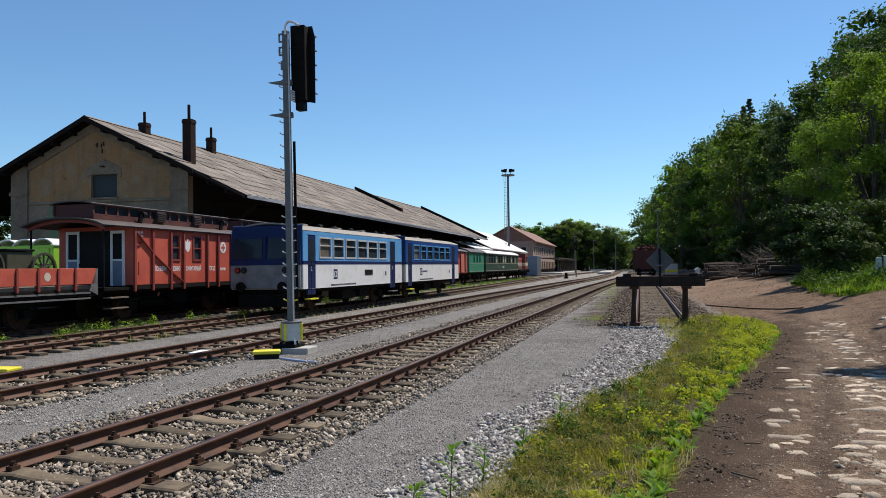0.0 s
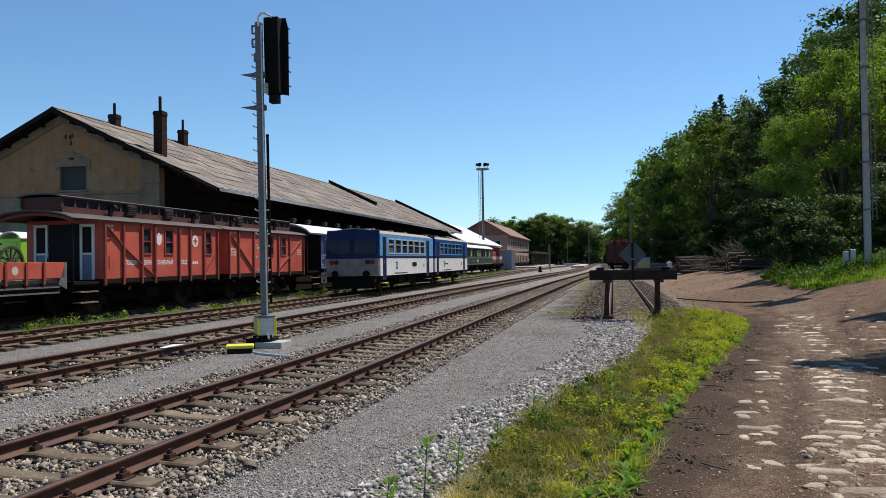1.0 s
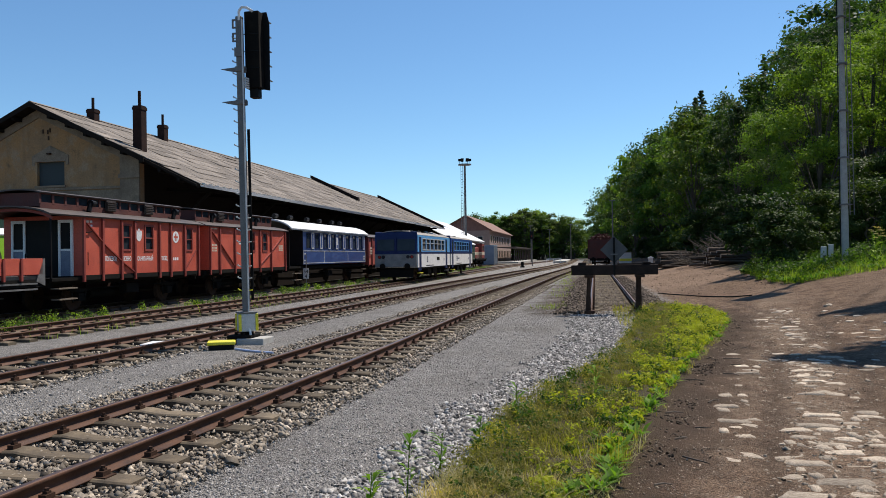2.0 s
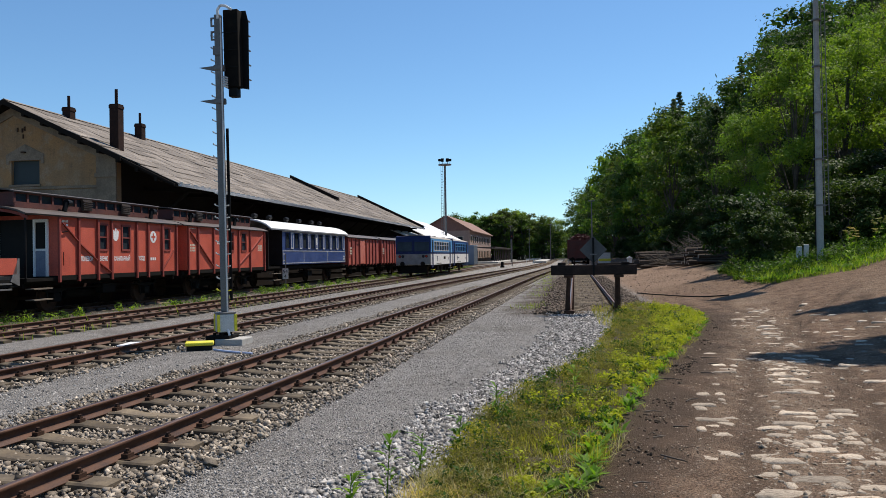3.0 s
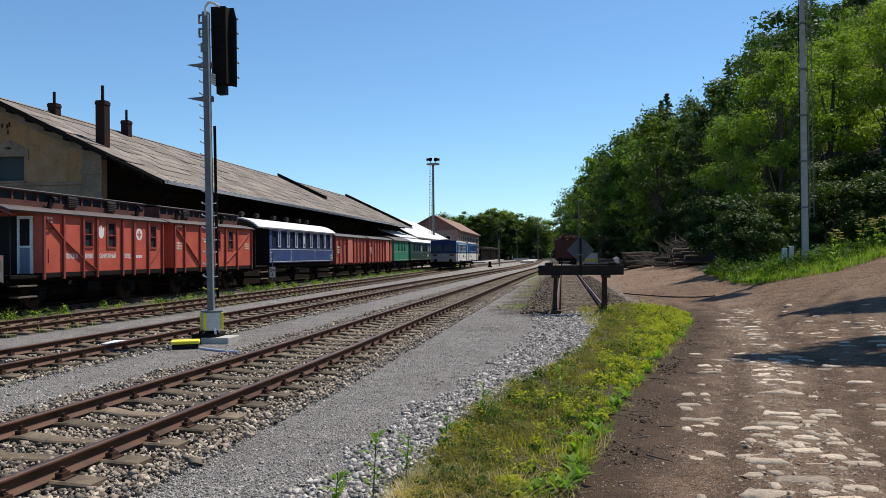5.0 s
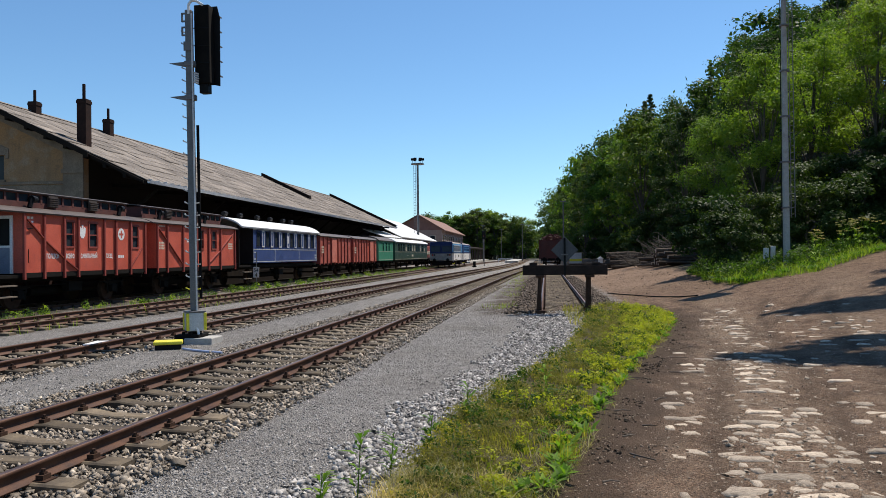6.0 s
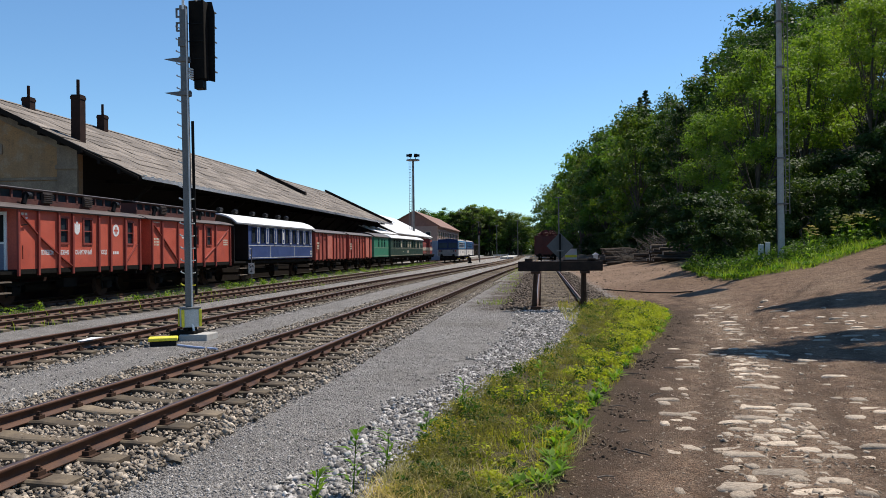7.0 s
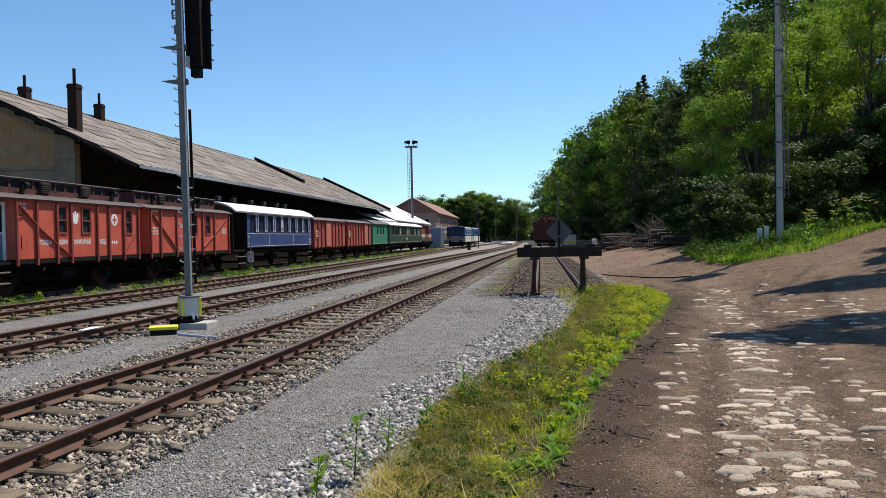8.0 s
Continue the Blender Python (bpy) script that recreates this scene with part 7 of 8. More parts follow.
def log_mesh(r, l, seed):
    g = random.Random(seed)
    bm = bmesh.new()
    n, rings = 10, []
    for k in range(4):
        y = -l / 2 + l * k / 3
        rr = r * (1 - 0.05 * k) * g.uniform(0.95, 1.05)
        cx, cz = g.uniform(-0.03, 0.03), g.uniform(-0.03, 0.03)
        rings.append([bm.verts.new((cx + rr * math.cos(6.2832 * i / n) * g.uniform(0.94, 1.06), y, cz + rr * math.sin(6.2832 * i / n))) for i in range(n)])
    for a, b in zip(rings[:-1], rings[1:]):
        for i in range(n):
            bm.faces.new((a[i], a[(i + 1) % n], b[(i + 1) % n], b[i]))
    e0, e1 = bm.faces.new(rings[0]), bm.faces.new(rings[-1][::-1])
    bmesh.ops.recalc_face_normals(bm, faces=bm.faces)
    e0.material_index = e1.material_index = 1
    me = bpy.data.meshes.new("log")
    bm.to_mesh(me)
    bm.free()
    me.materials.append(M["log"])
    me.materials.append(M["log_end"])
    return me


def log_piles():
    meshes = [log_mesh(r, l, i) for i, (r, l) in enumerate(((0.10, 3.4), (0.15, 2.9), (0.08, 3.7), (0.12, 2.6), (0.17, 3.1)))]
    g = random.Random(14)
    for (cx, cy, turn, rows, wide, stretch), lab in (((7.15, 63.5, 82, 6, 10, 0.72), "low untidy stack of split logs beside the clearing"), ((10.1, 53.0, 97, 5, 9, 1.1), "stack of dark round logs with uneven ends"), ((8.9, 55.5, 66, 3, 6, 0.7), "few loose logs lying before the stack")):
        root = empty("log_pile", pose(cx, cy, float(terrain(cx, cy)) - 0.1, 0, 0, turn), lab, "log pile", "log piles")
        for k in range(rows):
            for i in range(wide - k):
                o = linked("log", meshes[g.randrange(5)], None, root)
                o.matrix_basis = pose((i - wide / 2 + 0.5 * k) * 0.27 + g.gauss(0, 0.03), g.gauss(0, 0.28), 0.14 + 0.205 * k + g.uniform(-0.02, 0.03), g.gauss(0, 1.5), 0, g.gauss(0, 4)) @ Matrix.Diagonal((1, stretch, 1, 1))
    for cx, cy, n, hi, lab in ((9.6, 57.2, 150, 1.5, "high heap of dry branches behind the log stacks"), (7.9, 58.5, 90, 0.5, "low scatter of branches between the log stacks")):
        root = empty("brush_heap", pose(cx, cy, float(terrain(cx, cy))), lab, "brush heap", "brush heaps")
        bm = bmesh.new()
        for i in range(n):
            t, e, l = g.uniform(0, 6.28), g.uniform(-0.1, 0.7), g.uniform(0.7, 2.0)
            p = Vector((g.gauss(0, 0.55), g.gauss(0, 0.5), hi * g.random()))
            p2 = p + Vector((math.cos(t) * math.cos(e), math.sin(t) * math.cos(e), math.sin(e))) * l
            tube(bm, p, p2, 0.025, 0.015, 4, False)
            tube(bm, p2, p2 + Vector((g.gauss(0, 0.2), g.gauss(0, 0.2), g.uniform(-0.1, 0.4))), 0.015, 0.006, 4, False)
        tagged(part("brushwood", bm, M["bark"], root), kind="stuff")


log_piles()


# ---- buildings and masts farther along the line ----
def quad_roof(root, name, pts, mat, thick=0.12):
    bm = bmesh.new()
    a = [bm.verts.new(p) for p in pts]
    b = [bm.verts.new((p[0], p[1], p[2] - thick)) for p in pts]
    n = len(pts)
    bm.faces.new(a)
    bm.faces.new(b[::-1])
    for i in range(n):
        bm.faces.new((a[i], b[i], b[(i + 1) % n], a[(i + 1) % n]))
    return part(name, bm, mat, root)


def white_roof_hall():
    root = empty("freight_hall", Matrix(), "low freight hall with a bright white sheet roof", "building")
    x0, xm, x1, y0, y1, ze, zr = -37.0, -28.6, -20.4, 118.2, 163.0, 4.75, 8.9
    part("wall", B(x0 + 0.6, x1 - 1.6, y0 + 0.3, y1 - 0.3, -0.2, ze + 0.3), M["plaster_grey"], root)
    part("gable", prism(bmesh.new(), [(x0 + 0.6, ze + 0.302), (x1 - 1.6, ze + 0.302), (xm, zr - 0.25)], y0 + 0.3, y1 - 0.3), M["shed_wood"], root)
    k = 14
    for i in range(k):
        a, b = y0 + (y1 - y0) * i / k, y0 + (y1 - y0) * (i + 1) / k - 0.03
        quad_roof(root, "roof_sheet", [(xm, a, zr), (x1, a, ze), (x1, b, ze), (xm, b, zr)], M["roof_white"])
        quad_roof(root, "roof_sheet", [(xm, a, zr), (xm, b, zr), (x0, b, ze), (x0, a, ze)], M["roof_white"])
    quad_roof(root, "canopy_roof", [(-23.2, 103.5, 5.55), (-20.2, 103.5, 4.45), (-20.2, 118.1, 4.5), (-23.2, 118.1, 5.6)], M["roof_white"], 0.1)
    for y in (104.2, 108.5, 113.0, 117.4):
        part("canopy_post", B(-20.5, -20.3, y, y + 0.2, 0, 4.35), M["shed_wood"], root)
    part("fascia", B(x1 - 0.02, x1 + 0.03, y0, y1, ze - 0.3, ze - 0.125), M["tin"], root)
    for i in range(7):
        part("door", B(x1 - 1.6, x1 - 1.52, 122 + 6 * i, 124.8 + 6 * i, 0, 3.2), M["tin"], root)


def station():
    root = empty("station_building", Matrix(), "two-storey brick station house with a red tile roof", "building")
    x0, x1, xm, y0, y1, ze, zr = -32.4, -20.9, -26.3, 176.0, 229.0, 7.75, 11.2
    part("wall", B(x0, x1, y0, y1, -0.2, ze - 0.2), surface("dull_render", (0.30, 0.205, 0.17), (0.38, 0.27, 0.225), 1, 16, 0.9, 0, 0.3, 0.004), root)
    part("gable", prism(bmesh.new(), [(x0, ze - 0.198), (x1, ze - 0.198), (x1, ze + 0.05), (xm, zr - 0.15), (x0, ze + 0.05)], y0, y1), M["brick"], root, "red brick gable")
    quad_roof(root, "roof", [(xm, y0 - 0.7, zr), (x1 + 0.7, y0 - 0.7, ze - 0.2), (x1 + 0.7, y1, ze - 0.2), (xm, y1, zr)], M["rtile"], 0.18)
    quad_roof(root, "roof", [(xm, y0 - 0.7, zr), (xm, y1, zr), (x0 - 0.7, y1, ze - 0.2), (x0 - 0.7, y0 - 0.7, ze - 0.2)], M["rtile"], 0.18)
    for i in range(12):
        y = y0 + 2.0 + 4.3 * i
        for z in (4.8, 1.4):
            w = part("window", B(x1 + 0.003, x1 + 0.08, y - 0.1, y + 1.4, z - 0.1, z + 1.7), M["cream"], root)
            part("pane", B(x1 + 0.082, x1 + 0.09, y, y + 1.3, z, z + 1.6), M["glass"], w)
    for i in range(3):
        x = x0 + 2.2 + 3.3 * i
        w = part("window", B(x - 0.1, x + 1.2, y0 - 0.08, y0 - 0.003, 4.7, 6.3), M["cream"], root)
        part("pane", B(x, x + 1.1, y0 - 0.09, y0 - 0.082, 4.8, 6.2), M["glass"], w)
    r = empty("platform_canopy", Matrix(), "dark platform canopy on thin posts before the station", "canopy")
    part("roof", B(-20.0, -15.5, 182, 240, 3.6, 3.8), M["tin"], r)
    for i in range(10):
        part("post", B(-16.1, -15.9, 184 + 6 * i, 184.2 + 6 * i, 0, 3.6), M["tin"], r)
    part("beam", B(-16.2, -15.8, 182, 240, 3.35, 3.597), M["tin"], r)
    p = empty("platform", Matrix(), "low concrete station platform", "platform", kind="structure")
    part("slab", B(-20.5, -14.0, 170, 240, -0.1, 0.3), M["concrete"], p)
    p = empty("platform", Matrix(), "narrow island platform with pale edge", "platform", kind="structure")
    part("slab", B(-6.2, -3.4, 165, 225, -0.1, 0.38), M["concrete"], p)
    b = empty("white_barrier", pose(-6.0, 163, 0), "low white barrier at the platform end", "barrier")
    part("rail", B(-1.6, 1.6, -0.04, 0.04, 0.75, 0.95), M["white"], b)
    for x in (-1.4, 0, 1.4):
        part("post", B(x - 0.05, x + 0.05, -0.038, 0.038, 0, 0.748), M["white"], b)
    c = empty("grey_container", pose(-17.2, 141.5, 0), "blue-grey box container beside the track", "container")
    part("box", B(-1.6, 1.5, -3.0, 3.0, 0.15, 3.7, 0.05), surface("blue_grey_sheet", (0.20, 0.26, 0.34), (0.26, 0.32, 0.40), 1.5, 20, 0.6, 0, 0.1, 0.002), c)
    for i in range(6):
        part("rib", B(1.502, 1.55, -2.7 + i, -2.6 + i, 0.2, 3.65), M["galv"], c)
    part("skid", B(-1.5, 1.4, -2.9, 2.9, -0.05, 0.147), M["dark"], c)


def lamp_tower(x, y, top):
    r = empty("floodlight_tower", pose(x, y, 0, 0, 0, 10), "slim floodlight tower with a railed lamp platform", "floodlight tower")
    part("shaft", tube(bmesh.new(), (0, 0, -0.2), (0, 0, top - 1.2), 0.26, 0.2, 12), M["galv"], r)
    bm = bmesh.new()
    for s in (-0.78, -0.42):
        bar(bm, (s, 0, 1), (s, 0, top - 1.3), 0.06, 0.06)
    for i in range(34):
        bar(bm, (-0.78, 0, 1.2 + 0.52 * i), (-0.42, 0, 1.2 + 0.52 * i), 0.07, 0.07)
    part("ladder", bm, M["galv"], r)
    for i in range(7):
        part("ladder_stay", bar(bmesh.new(), (-0.5, 0, 2 + 2.4 * i), (-0.1, 0, 2 + 2.4 * i), 0.05, 0.05), M["galv"], r)
    part("platform", tube(bmesh.new(), (0, 0, top - 1.3), (0, 0, top - 1.1), 1.3, 1.3, 16), M["galv"], r)
    for i in range(6):
        a = 6.2832 * i / 6
        lamp = part("floodlight", bmesh.new(), M["dark"], r)
        bm = bmesh.new()
        bar(bm, (1.0 * math.cos(a), 1.0 * math.sin(a), top - 1.1), (1.0 * math.cos(a), 1.0 * math.sin(a), top - 0.5), 0.06, 0.06)
        box(bm, 1.0 * math.cos(a) - 0.3, 1.0 * math.cos(a) + 0.3, 1.0 * math.sin(a) - 0.2, 1.0 * math.sin(a) + 0.2, top - 0.5, top - 0.05, 0.04)
        bm.to_mesh(lamp.data)
        bm.free()


def far_signal(x, y, h, name, label):
    r = empty(name, pose(x, y, 0), label, "railway signal")
    part("post", tube(bmesh.new(), (0, 0, -0.1), (0, 0, h - 0.2), 0.08, 0.08, 8), M["galv"], r)
    part("head", B(-0.28, 0.28, -0.15, 0.15, h - 1.3, h, 0.05), M["black"], r)
    part("lamp", tube(bmesh.new(), (0, -0.17, h - 0.8), (0, -0.151, h - 0.8), 0.08, 0.08, 12), M["lamp_red"], r)


white_roof_hall()
station()
lamp_tower(-22.5, 150.0, 20.9)
far_signal(-7.95, 124.0, 5.6, "home_signal", "black-headed colour light signal on a grey post")
d_ = empty("dwarf_signal", pose(-8.6, 112.0, 0), "small black dwarf signal between the tracks", "railway signal")
part("head", B(-0.2, 0.2, -0.15, 0.15, 0.2, 0.85, 0.05), M["black"], d_)
part("foot", B(-0.3, 0.3, -0.2, 0.2, -0.05, 0.198, 0.02), M["dark"], d_)
for px_, py_, hh_ in ((-12.8, 196.0, 9.0), (-3.0, 205.0, 9.5), (-9.5, 228.0, 9.0), (6.5, 215.0, 9.0)):
    q_ = empty("lamp_post", pose(px_, py_, 0), "thin grey lamp post on the platform", "lamp post", "lamp posts")
    part("pole", tube(bmesh.new(), (0, 0, -0.1), (0, 0, hh_), 0.12, 0.07, 8), M["galv"], q_)
    part("lamp_head", B(-0.6, 0.6, -0.15, 0.15, hh_, hh_ + 0.15, 0.04), M["galv"], q_)


# ---- lineside wall, the wagons' shade put into its dark colour ----
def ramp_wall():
    r = empty("loading_ramp", Matrix(), "loading ramp behind the stored wagons, their shade in its dark colour", "ramp", kind="structure")
    # face and top are coloured near black to imitate the wagons' shade
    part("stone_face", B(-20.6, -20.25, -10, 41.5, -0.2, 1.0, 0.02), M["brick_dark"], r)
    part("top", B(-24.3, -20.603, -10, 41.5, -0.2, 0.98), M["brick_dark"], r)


ramp_wall()


# ---- cobbles of the lane ----
def cobbles():
    x, y = spread(5200, 4.4, 22, lambda v: 0.1 + 0.2 * v, lambda v: 2.3 + 0.27 * v, 1.5)
    near = np.exp(-((x - 0.85 - 0.2 * y) / 0.6) ** 2) + 0.5 * np.exp(-((x + 0.5 - 0.235 * y) / 0.25) ** 2) + 0.12
    ok = rng.random(len(x)) < near * (0.6 + 0.4 * wob(x, y, 1.3, 5.0))
    x, y = x[ok], y[ok]
    stones("sett_chips", np.c_[x, y, terrain(x, y) + lane_relief(x, y) - 0.004], 0.022, M["cobble"], "pale corners of buried setts showing through the dirt", 0.4)
    root = empty("lane_paving", Matrix(), "half-buried pale cobblestones in rows across the dirt lane", "paving", kind="structure")
    meshes = []
    g = random.Random(21)
    for k in range(12):
        # worn sett: a rounded block with a low domed top
        bm, n = bmesh.new(), 12
        wear = [g.uniform(0.80, 1.10) for i in range(n)]
        rings = []
        for f, z in ((1.0, -0.5), (1.0, 0.12), (0.90, 0.36), (0.66, 0.47)):
            ring = []
            for i in range(n):
                t = 6.2832 * i / n
                c, q = math.cos(t), math.sin(t)
                ring.append(bm.verts.new((0.5 * f * wear[i] * math.copysign(abs(c) ** 0.4, c), 0.5 * f * wear[i] * math.copysign(abs(q) ** 0.45, q), z + g.uniform(-0.07, 0.05))))
            rings.append(ring)
        for ra, rb in zip(rings[:-1], rings[1:]):
            for i in range(n):
                bm.faces.new((ra[i], ra[(i + 1) % n], rb[(i + 1) % n], rb[i]))
        bm.faces.new(rings[-1])
        bmesh.ops.recalc_face_normals(bm, faces=bm.faces)
        me = bpy.data.meshes.new("cobblestone")
        bm.to_mesh(me)
        bm.free()
        me.materials.append(M["cobble"])
        for p in me.polygons:
            p.use_smooth = True
        meshes.append(me)
    spots = []
    y = 4.0
    while y < 24:
        x = 0.35 + 0.11 * y + g.uniform(0, 0.2)
        while x < 2.4 + 0.34 * y:
            w = g.choice((0.1, 0.16, 0.22, 0.3, 0.36, 0.44)) * g.uniform(0.85, 1.15)
            xc = x + w / 2
            strips = 1.0 * math.exp(-((xc - 0.85 - 0.2 * y) / (0.52 if y < 8 else 0.42)) ** 4) + 0.75 * math.exp(-((xc + 0.5 - 0.235 * y) / 0.2) ** 2) * (1 if y < 14 else 0.2)
            strips += 0.35 * math.exp(-((xc - 1.75 - 0.22 * y) / 0.35) ** 2) + 0.55 * math.exp(-((xc - 6.6) / 1.1) ** 2 - ((y - 18) / 2.4) ** 2)
            patch = 0.5 + 0.5 * float(wob(x, y, 1.3, 5.0)) + (0.35 if y < 9 else -0.15)
            if g.random() < strips * (0.6 + patch * 1.0) * float(np.interp(y, [7, 9, 13, 18], [1.2, 1.0, 0.6, 0.42])):
                spots.append((x + w / 2, y + g.uniform(-0.012, 0.012), w))
            x += w + g.uniform(0.015, 0.05)
        y += g.uniform(0.165, 0.205)
    y = -4.0
    while y < 4:
        for c in (0.55, 1.0, 1.45):
            if g.random() < 0.6:
                spots.append((c + 0.3 + 0.2 * y + g.uniform(-0.2, 0.2), y, g.uniform(0.15, 0.4)))
        y += 0.19
    rest, linked_count = [], 0
    for i, (x, y, w) in enumerate(spots):
        m = pose(x, y, float(terrain(x, y)) + float(lane_relief(x, y)) - 0.027 - 0.03 * g.random(), g.gauss(0, 3), g.gauss(0, 3), g.gauss(0, 3)) @ Matrix.Diagonal((w, g.uniform(0.14, 0.20), 0.10, 1))
        if 4.5 < y < 11 and linked_count < 300:
            linked_count += 1
            linked("cobblestone", meshes[i % 12], None, root).matrix_basis = m
        else:
            rest.append((i % 12, m))
    for k in range(12):
        ms = [m for j, m in rest if j == k]
        if ms:
            joined(meshes[k], ms, "far_cobbles", M["cobble"], root)


cobbles()


# ---- grass and weeds ----
def blades(name, x, y, z, h, w, material, label, lean=0.35, seed=1):
    """Bent two-piece grass blades."""
    g = np.random.default_rng(seed)
    n = len(x)
    a = g.random(n) * 6.283
    d = np.stack([np.cos(a), np.sin(a), np.zeros(n)], -1)
    s = np.stack([-np.sin(a), np.cos(a), np.zeros(n)], -1)
    h = h * np.exp(g.normal(0, 0.35, n))
    b = np.stack([x, y, z], -1)
    ln = (lean * np.abs(g.normal(0.6, 0.5, n)) * h)[:, None]
    w = (w * np.exp(g.normal(0, 0.25, n)))[:, None]
    up = np.array([0, 0, 1.0])
    mid = b + up * (h * 0.55)[:, None] + d * ln * 0.35
    tip = b + up * h[:, None] + d * ln
    V = np.stack([b - s * w, b + s * w, mid + s * w * 0.8, mid - s * w * 0.8, tip], 1).reshape(-1, 3)
    F = (np.array([(0, 1, 2), (0, 2, 3), (3, 2, 4)])[None] + 5 * np.arange(n)[:, None, None]).reshape(-1, 3)
    return tagged(from_arrays(name, V, F, material), label, "grass", kind="stuff")


def leafy_cluster(x, y, z, count, size, seed, droop=0.5):
    """Rosettes of broad leaves; arrays of places."""
    g = np.random.default_rng(seed)
    V, F = [], []
    k = 0
    for px, py, pz in zip(x, y, z):
        for i in range(count):
            a, l = g.random() * 6.283, size * g.uniform(0.6, 1.3)
            el = g.uniform(0.35, 1.15)
            d = np.array([math.cos(a) * math.cos(el), math.sin(a) * math.cos(el), math.sin(el)])
            s = np.array([-math.sin(a), math.cos(a), 0])
            p0 = np.array([px, py, pz]) + g.normal(0, size * 0.12, 3) * (1, 1, 0)
            p1 = p0 + d * l * 0.5
            p2 = p0 + d * l * np.array([1.15, 1.15, 1 - droop * 0.5])
            w = l * g.uniform(0.09, 0.16)
            V += [p0, p1 + s * w, p1 - s * w + 0, p2, p1 + np.array([0, 0, -0.25 * w])]
            F += [(k, k + 1, k + 4), (k, k + 4, k + 2), (k + 1, k + 3, k + 4), (k + 4, k + 3, k + 2)]
            k += 5
    return np.array(V), np.array(F)


def vegetation():
    g = np.random.default_rng(31)

    def on(x, y, dz=0.05):
        return terrain(x, y) + dz
    # low grass in patches, thin towards the stones
    x, y = spread(24000, 4.2, 27.3, lambda v: verge_left(v) - 0.15, lambda v: verge_right(v) + 0.1, 1.25)
    inner = np.clip((x - verge_left(y) + 0.1) / 0.6, 0, 1)
    keep = np.clip(0.35 + 0.9 * wob(x, y, 2.1, 2.0) + 0.4 * wob(x, y, 6.0, 5.0), 0, 1) * (0.12 + 0.88 * inner) > g.random(len(x)) * 0.8
    x, y = x[keep], y[keep]
    blades("verge_grass", x, y, on(x, y, 0.02), 0.05 + 0.10 * np.clip(0.4 + wob(x, y, 2.7, 6.0), 0, 1.3), 0.003, M["grass"], "yellow-green grass and weeds on the verge", 0.8, 1)
    x, y = spread(15000, 4.0, 24, lambda v: verge_left(v), lambda v: verge_right(v) + 0.15, 1.7)
    ok = wob(x, y, 1.7, 3.0) > np.interp(y, [4, 6.5, 8], [-0.6, -0.3, 0.25])
    x, y = x[ok], y[ok]
    blades("dry_grass", x, y, on(x, y, 0.02), 0.065, 0.003, M["straw"], "dry straw-coloured grass among the weeds", 2.2, 2)
    # mounded weeds of small leaves: lime ones on the lane's side, olive seeding ones towards the stones, dark ones between
    x, y = spread(2300, 4.7, 26.6, lambda v: verge_left(v) - 0.05, lambda v: verge_right(v) - 0.02, 1.15)
    thick = 0.5 + 0.5 * wob(x, y, 2.3, 9.0)
    ok = thick > 0.25
    x, y, thick = x[ok], y[ok], thick[ok]
    across = (x - verge_left(y)) / (verge_right(y) - verge_left(y)) + 0.28 * wob(x, y, 1.9, 4.0) + g.normal(0, 0.13, len(x)) + 0.012 * (y - 12)
    tall = (0.07 + 0.33 * thick * g.random(len(x))) * np.interp(y, [4.5, 6.5, 8], [0.4, 0.75, 1.0])
    tall *= np.where((verge_right(y) - x < 0.3) & (y < 11), 0.55, 1.0)
    dark = g.random(len(x)) < 0.24
    for name, sel, mat, lab, leaf, cnt in (("lime_weeds", (across > 0.60) & ~dark, "weed_lime", "low lime-green flowering weeds on the verge", 0.017, 62),
                                           ("seeding_weeds", (across <= 0.60) & (across > 0.08) & ~dark, "weed_olive", "brownish olive seeding weeds over the verge", 0.0095, 125),
                                           ("stony_weeds", (across <= 0.08) & ~dark, "grass", "thin weeds where the verge meets the stones", 0.011, 36),
                                           ("dark_weeds", dark, "weed_dark", "dark green leafy weeds in the verge", 0.018, 50)):
        px, py, ht = x[sel], y[sel], tall[sel]
        wide = 0.05 + 0.30 * ht
        P = np.stack([px, py, on(px, py, 0.03) + 0.52 * ht], -1)
        V, F = leaf_cards(P, np.stack([wide, wide, 0.5 * ht], -1), cnt, leaf, 7)
        tagged(from_arrays(name, V, F, M[mat]), lab, "weeds", kind="stuff")
    # thin stalks that carry the seeding tops
    x, y = spread(5200, 4.8, 26.5, lambda v: verge_left(v), lambda v: verge_right(v) - 0.1, 1.1)
    ok = wob(x, y, 2.3, 9.0) > -0.1
    x, y = x[ok], y[ok]
    blades("weed_stalks", x, y, on(x, y, 0.02), 0.22 * np.interp(y, [4.5, 6.5, 8], [0.4, 0.75, 1.0]), 0.0016, M["seedhead"], "thin upright seeding stalks on the verge", 0.35, 3)
    x, y = g.uniform(-1.4, -0.3, 14000), np.concatenate([g.uniform(-20, -6, 3000), g.uniform(-6, 4.2, 11000)])
    blades("verge_grass", x, y, on(x, y, 0.0), 0.09, 0.005, M["grass"], "yellow-green grass and weeds on the verge", 0.7, 9)
    # bare straw tufts near the lane's foot
    for i in range(24):
        px, v = g.uniform(-1.1, -0.05), g.uniform(4.6, 6.3)
        xx, yy = g.normal(px, 0.1, 130), g.normal(v, 0.1, 130)
        r = blades("straw_tuft", xx, yy, on(xx, yy, 0.02), 0.085, 0.003, M["straw"], "tuft of dry straw-coloured grass", 1.6, 60 + i)
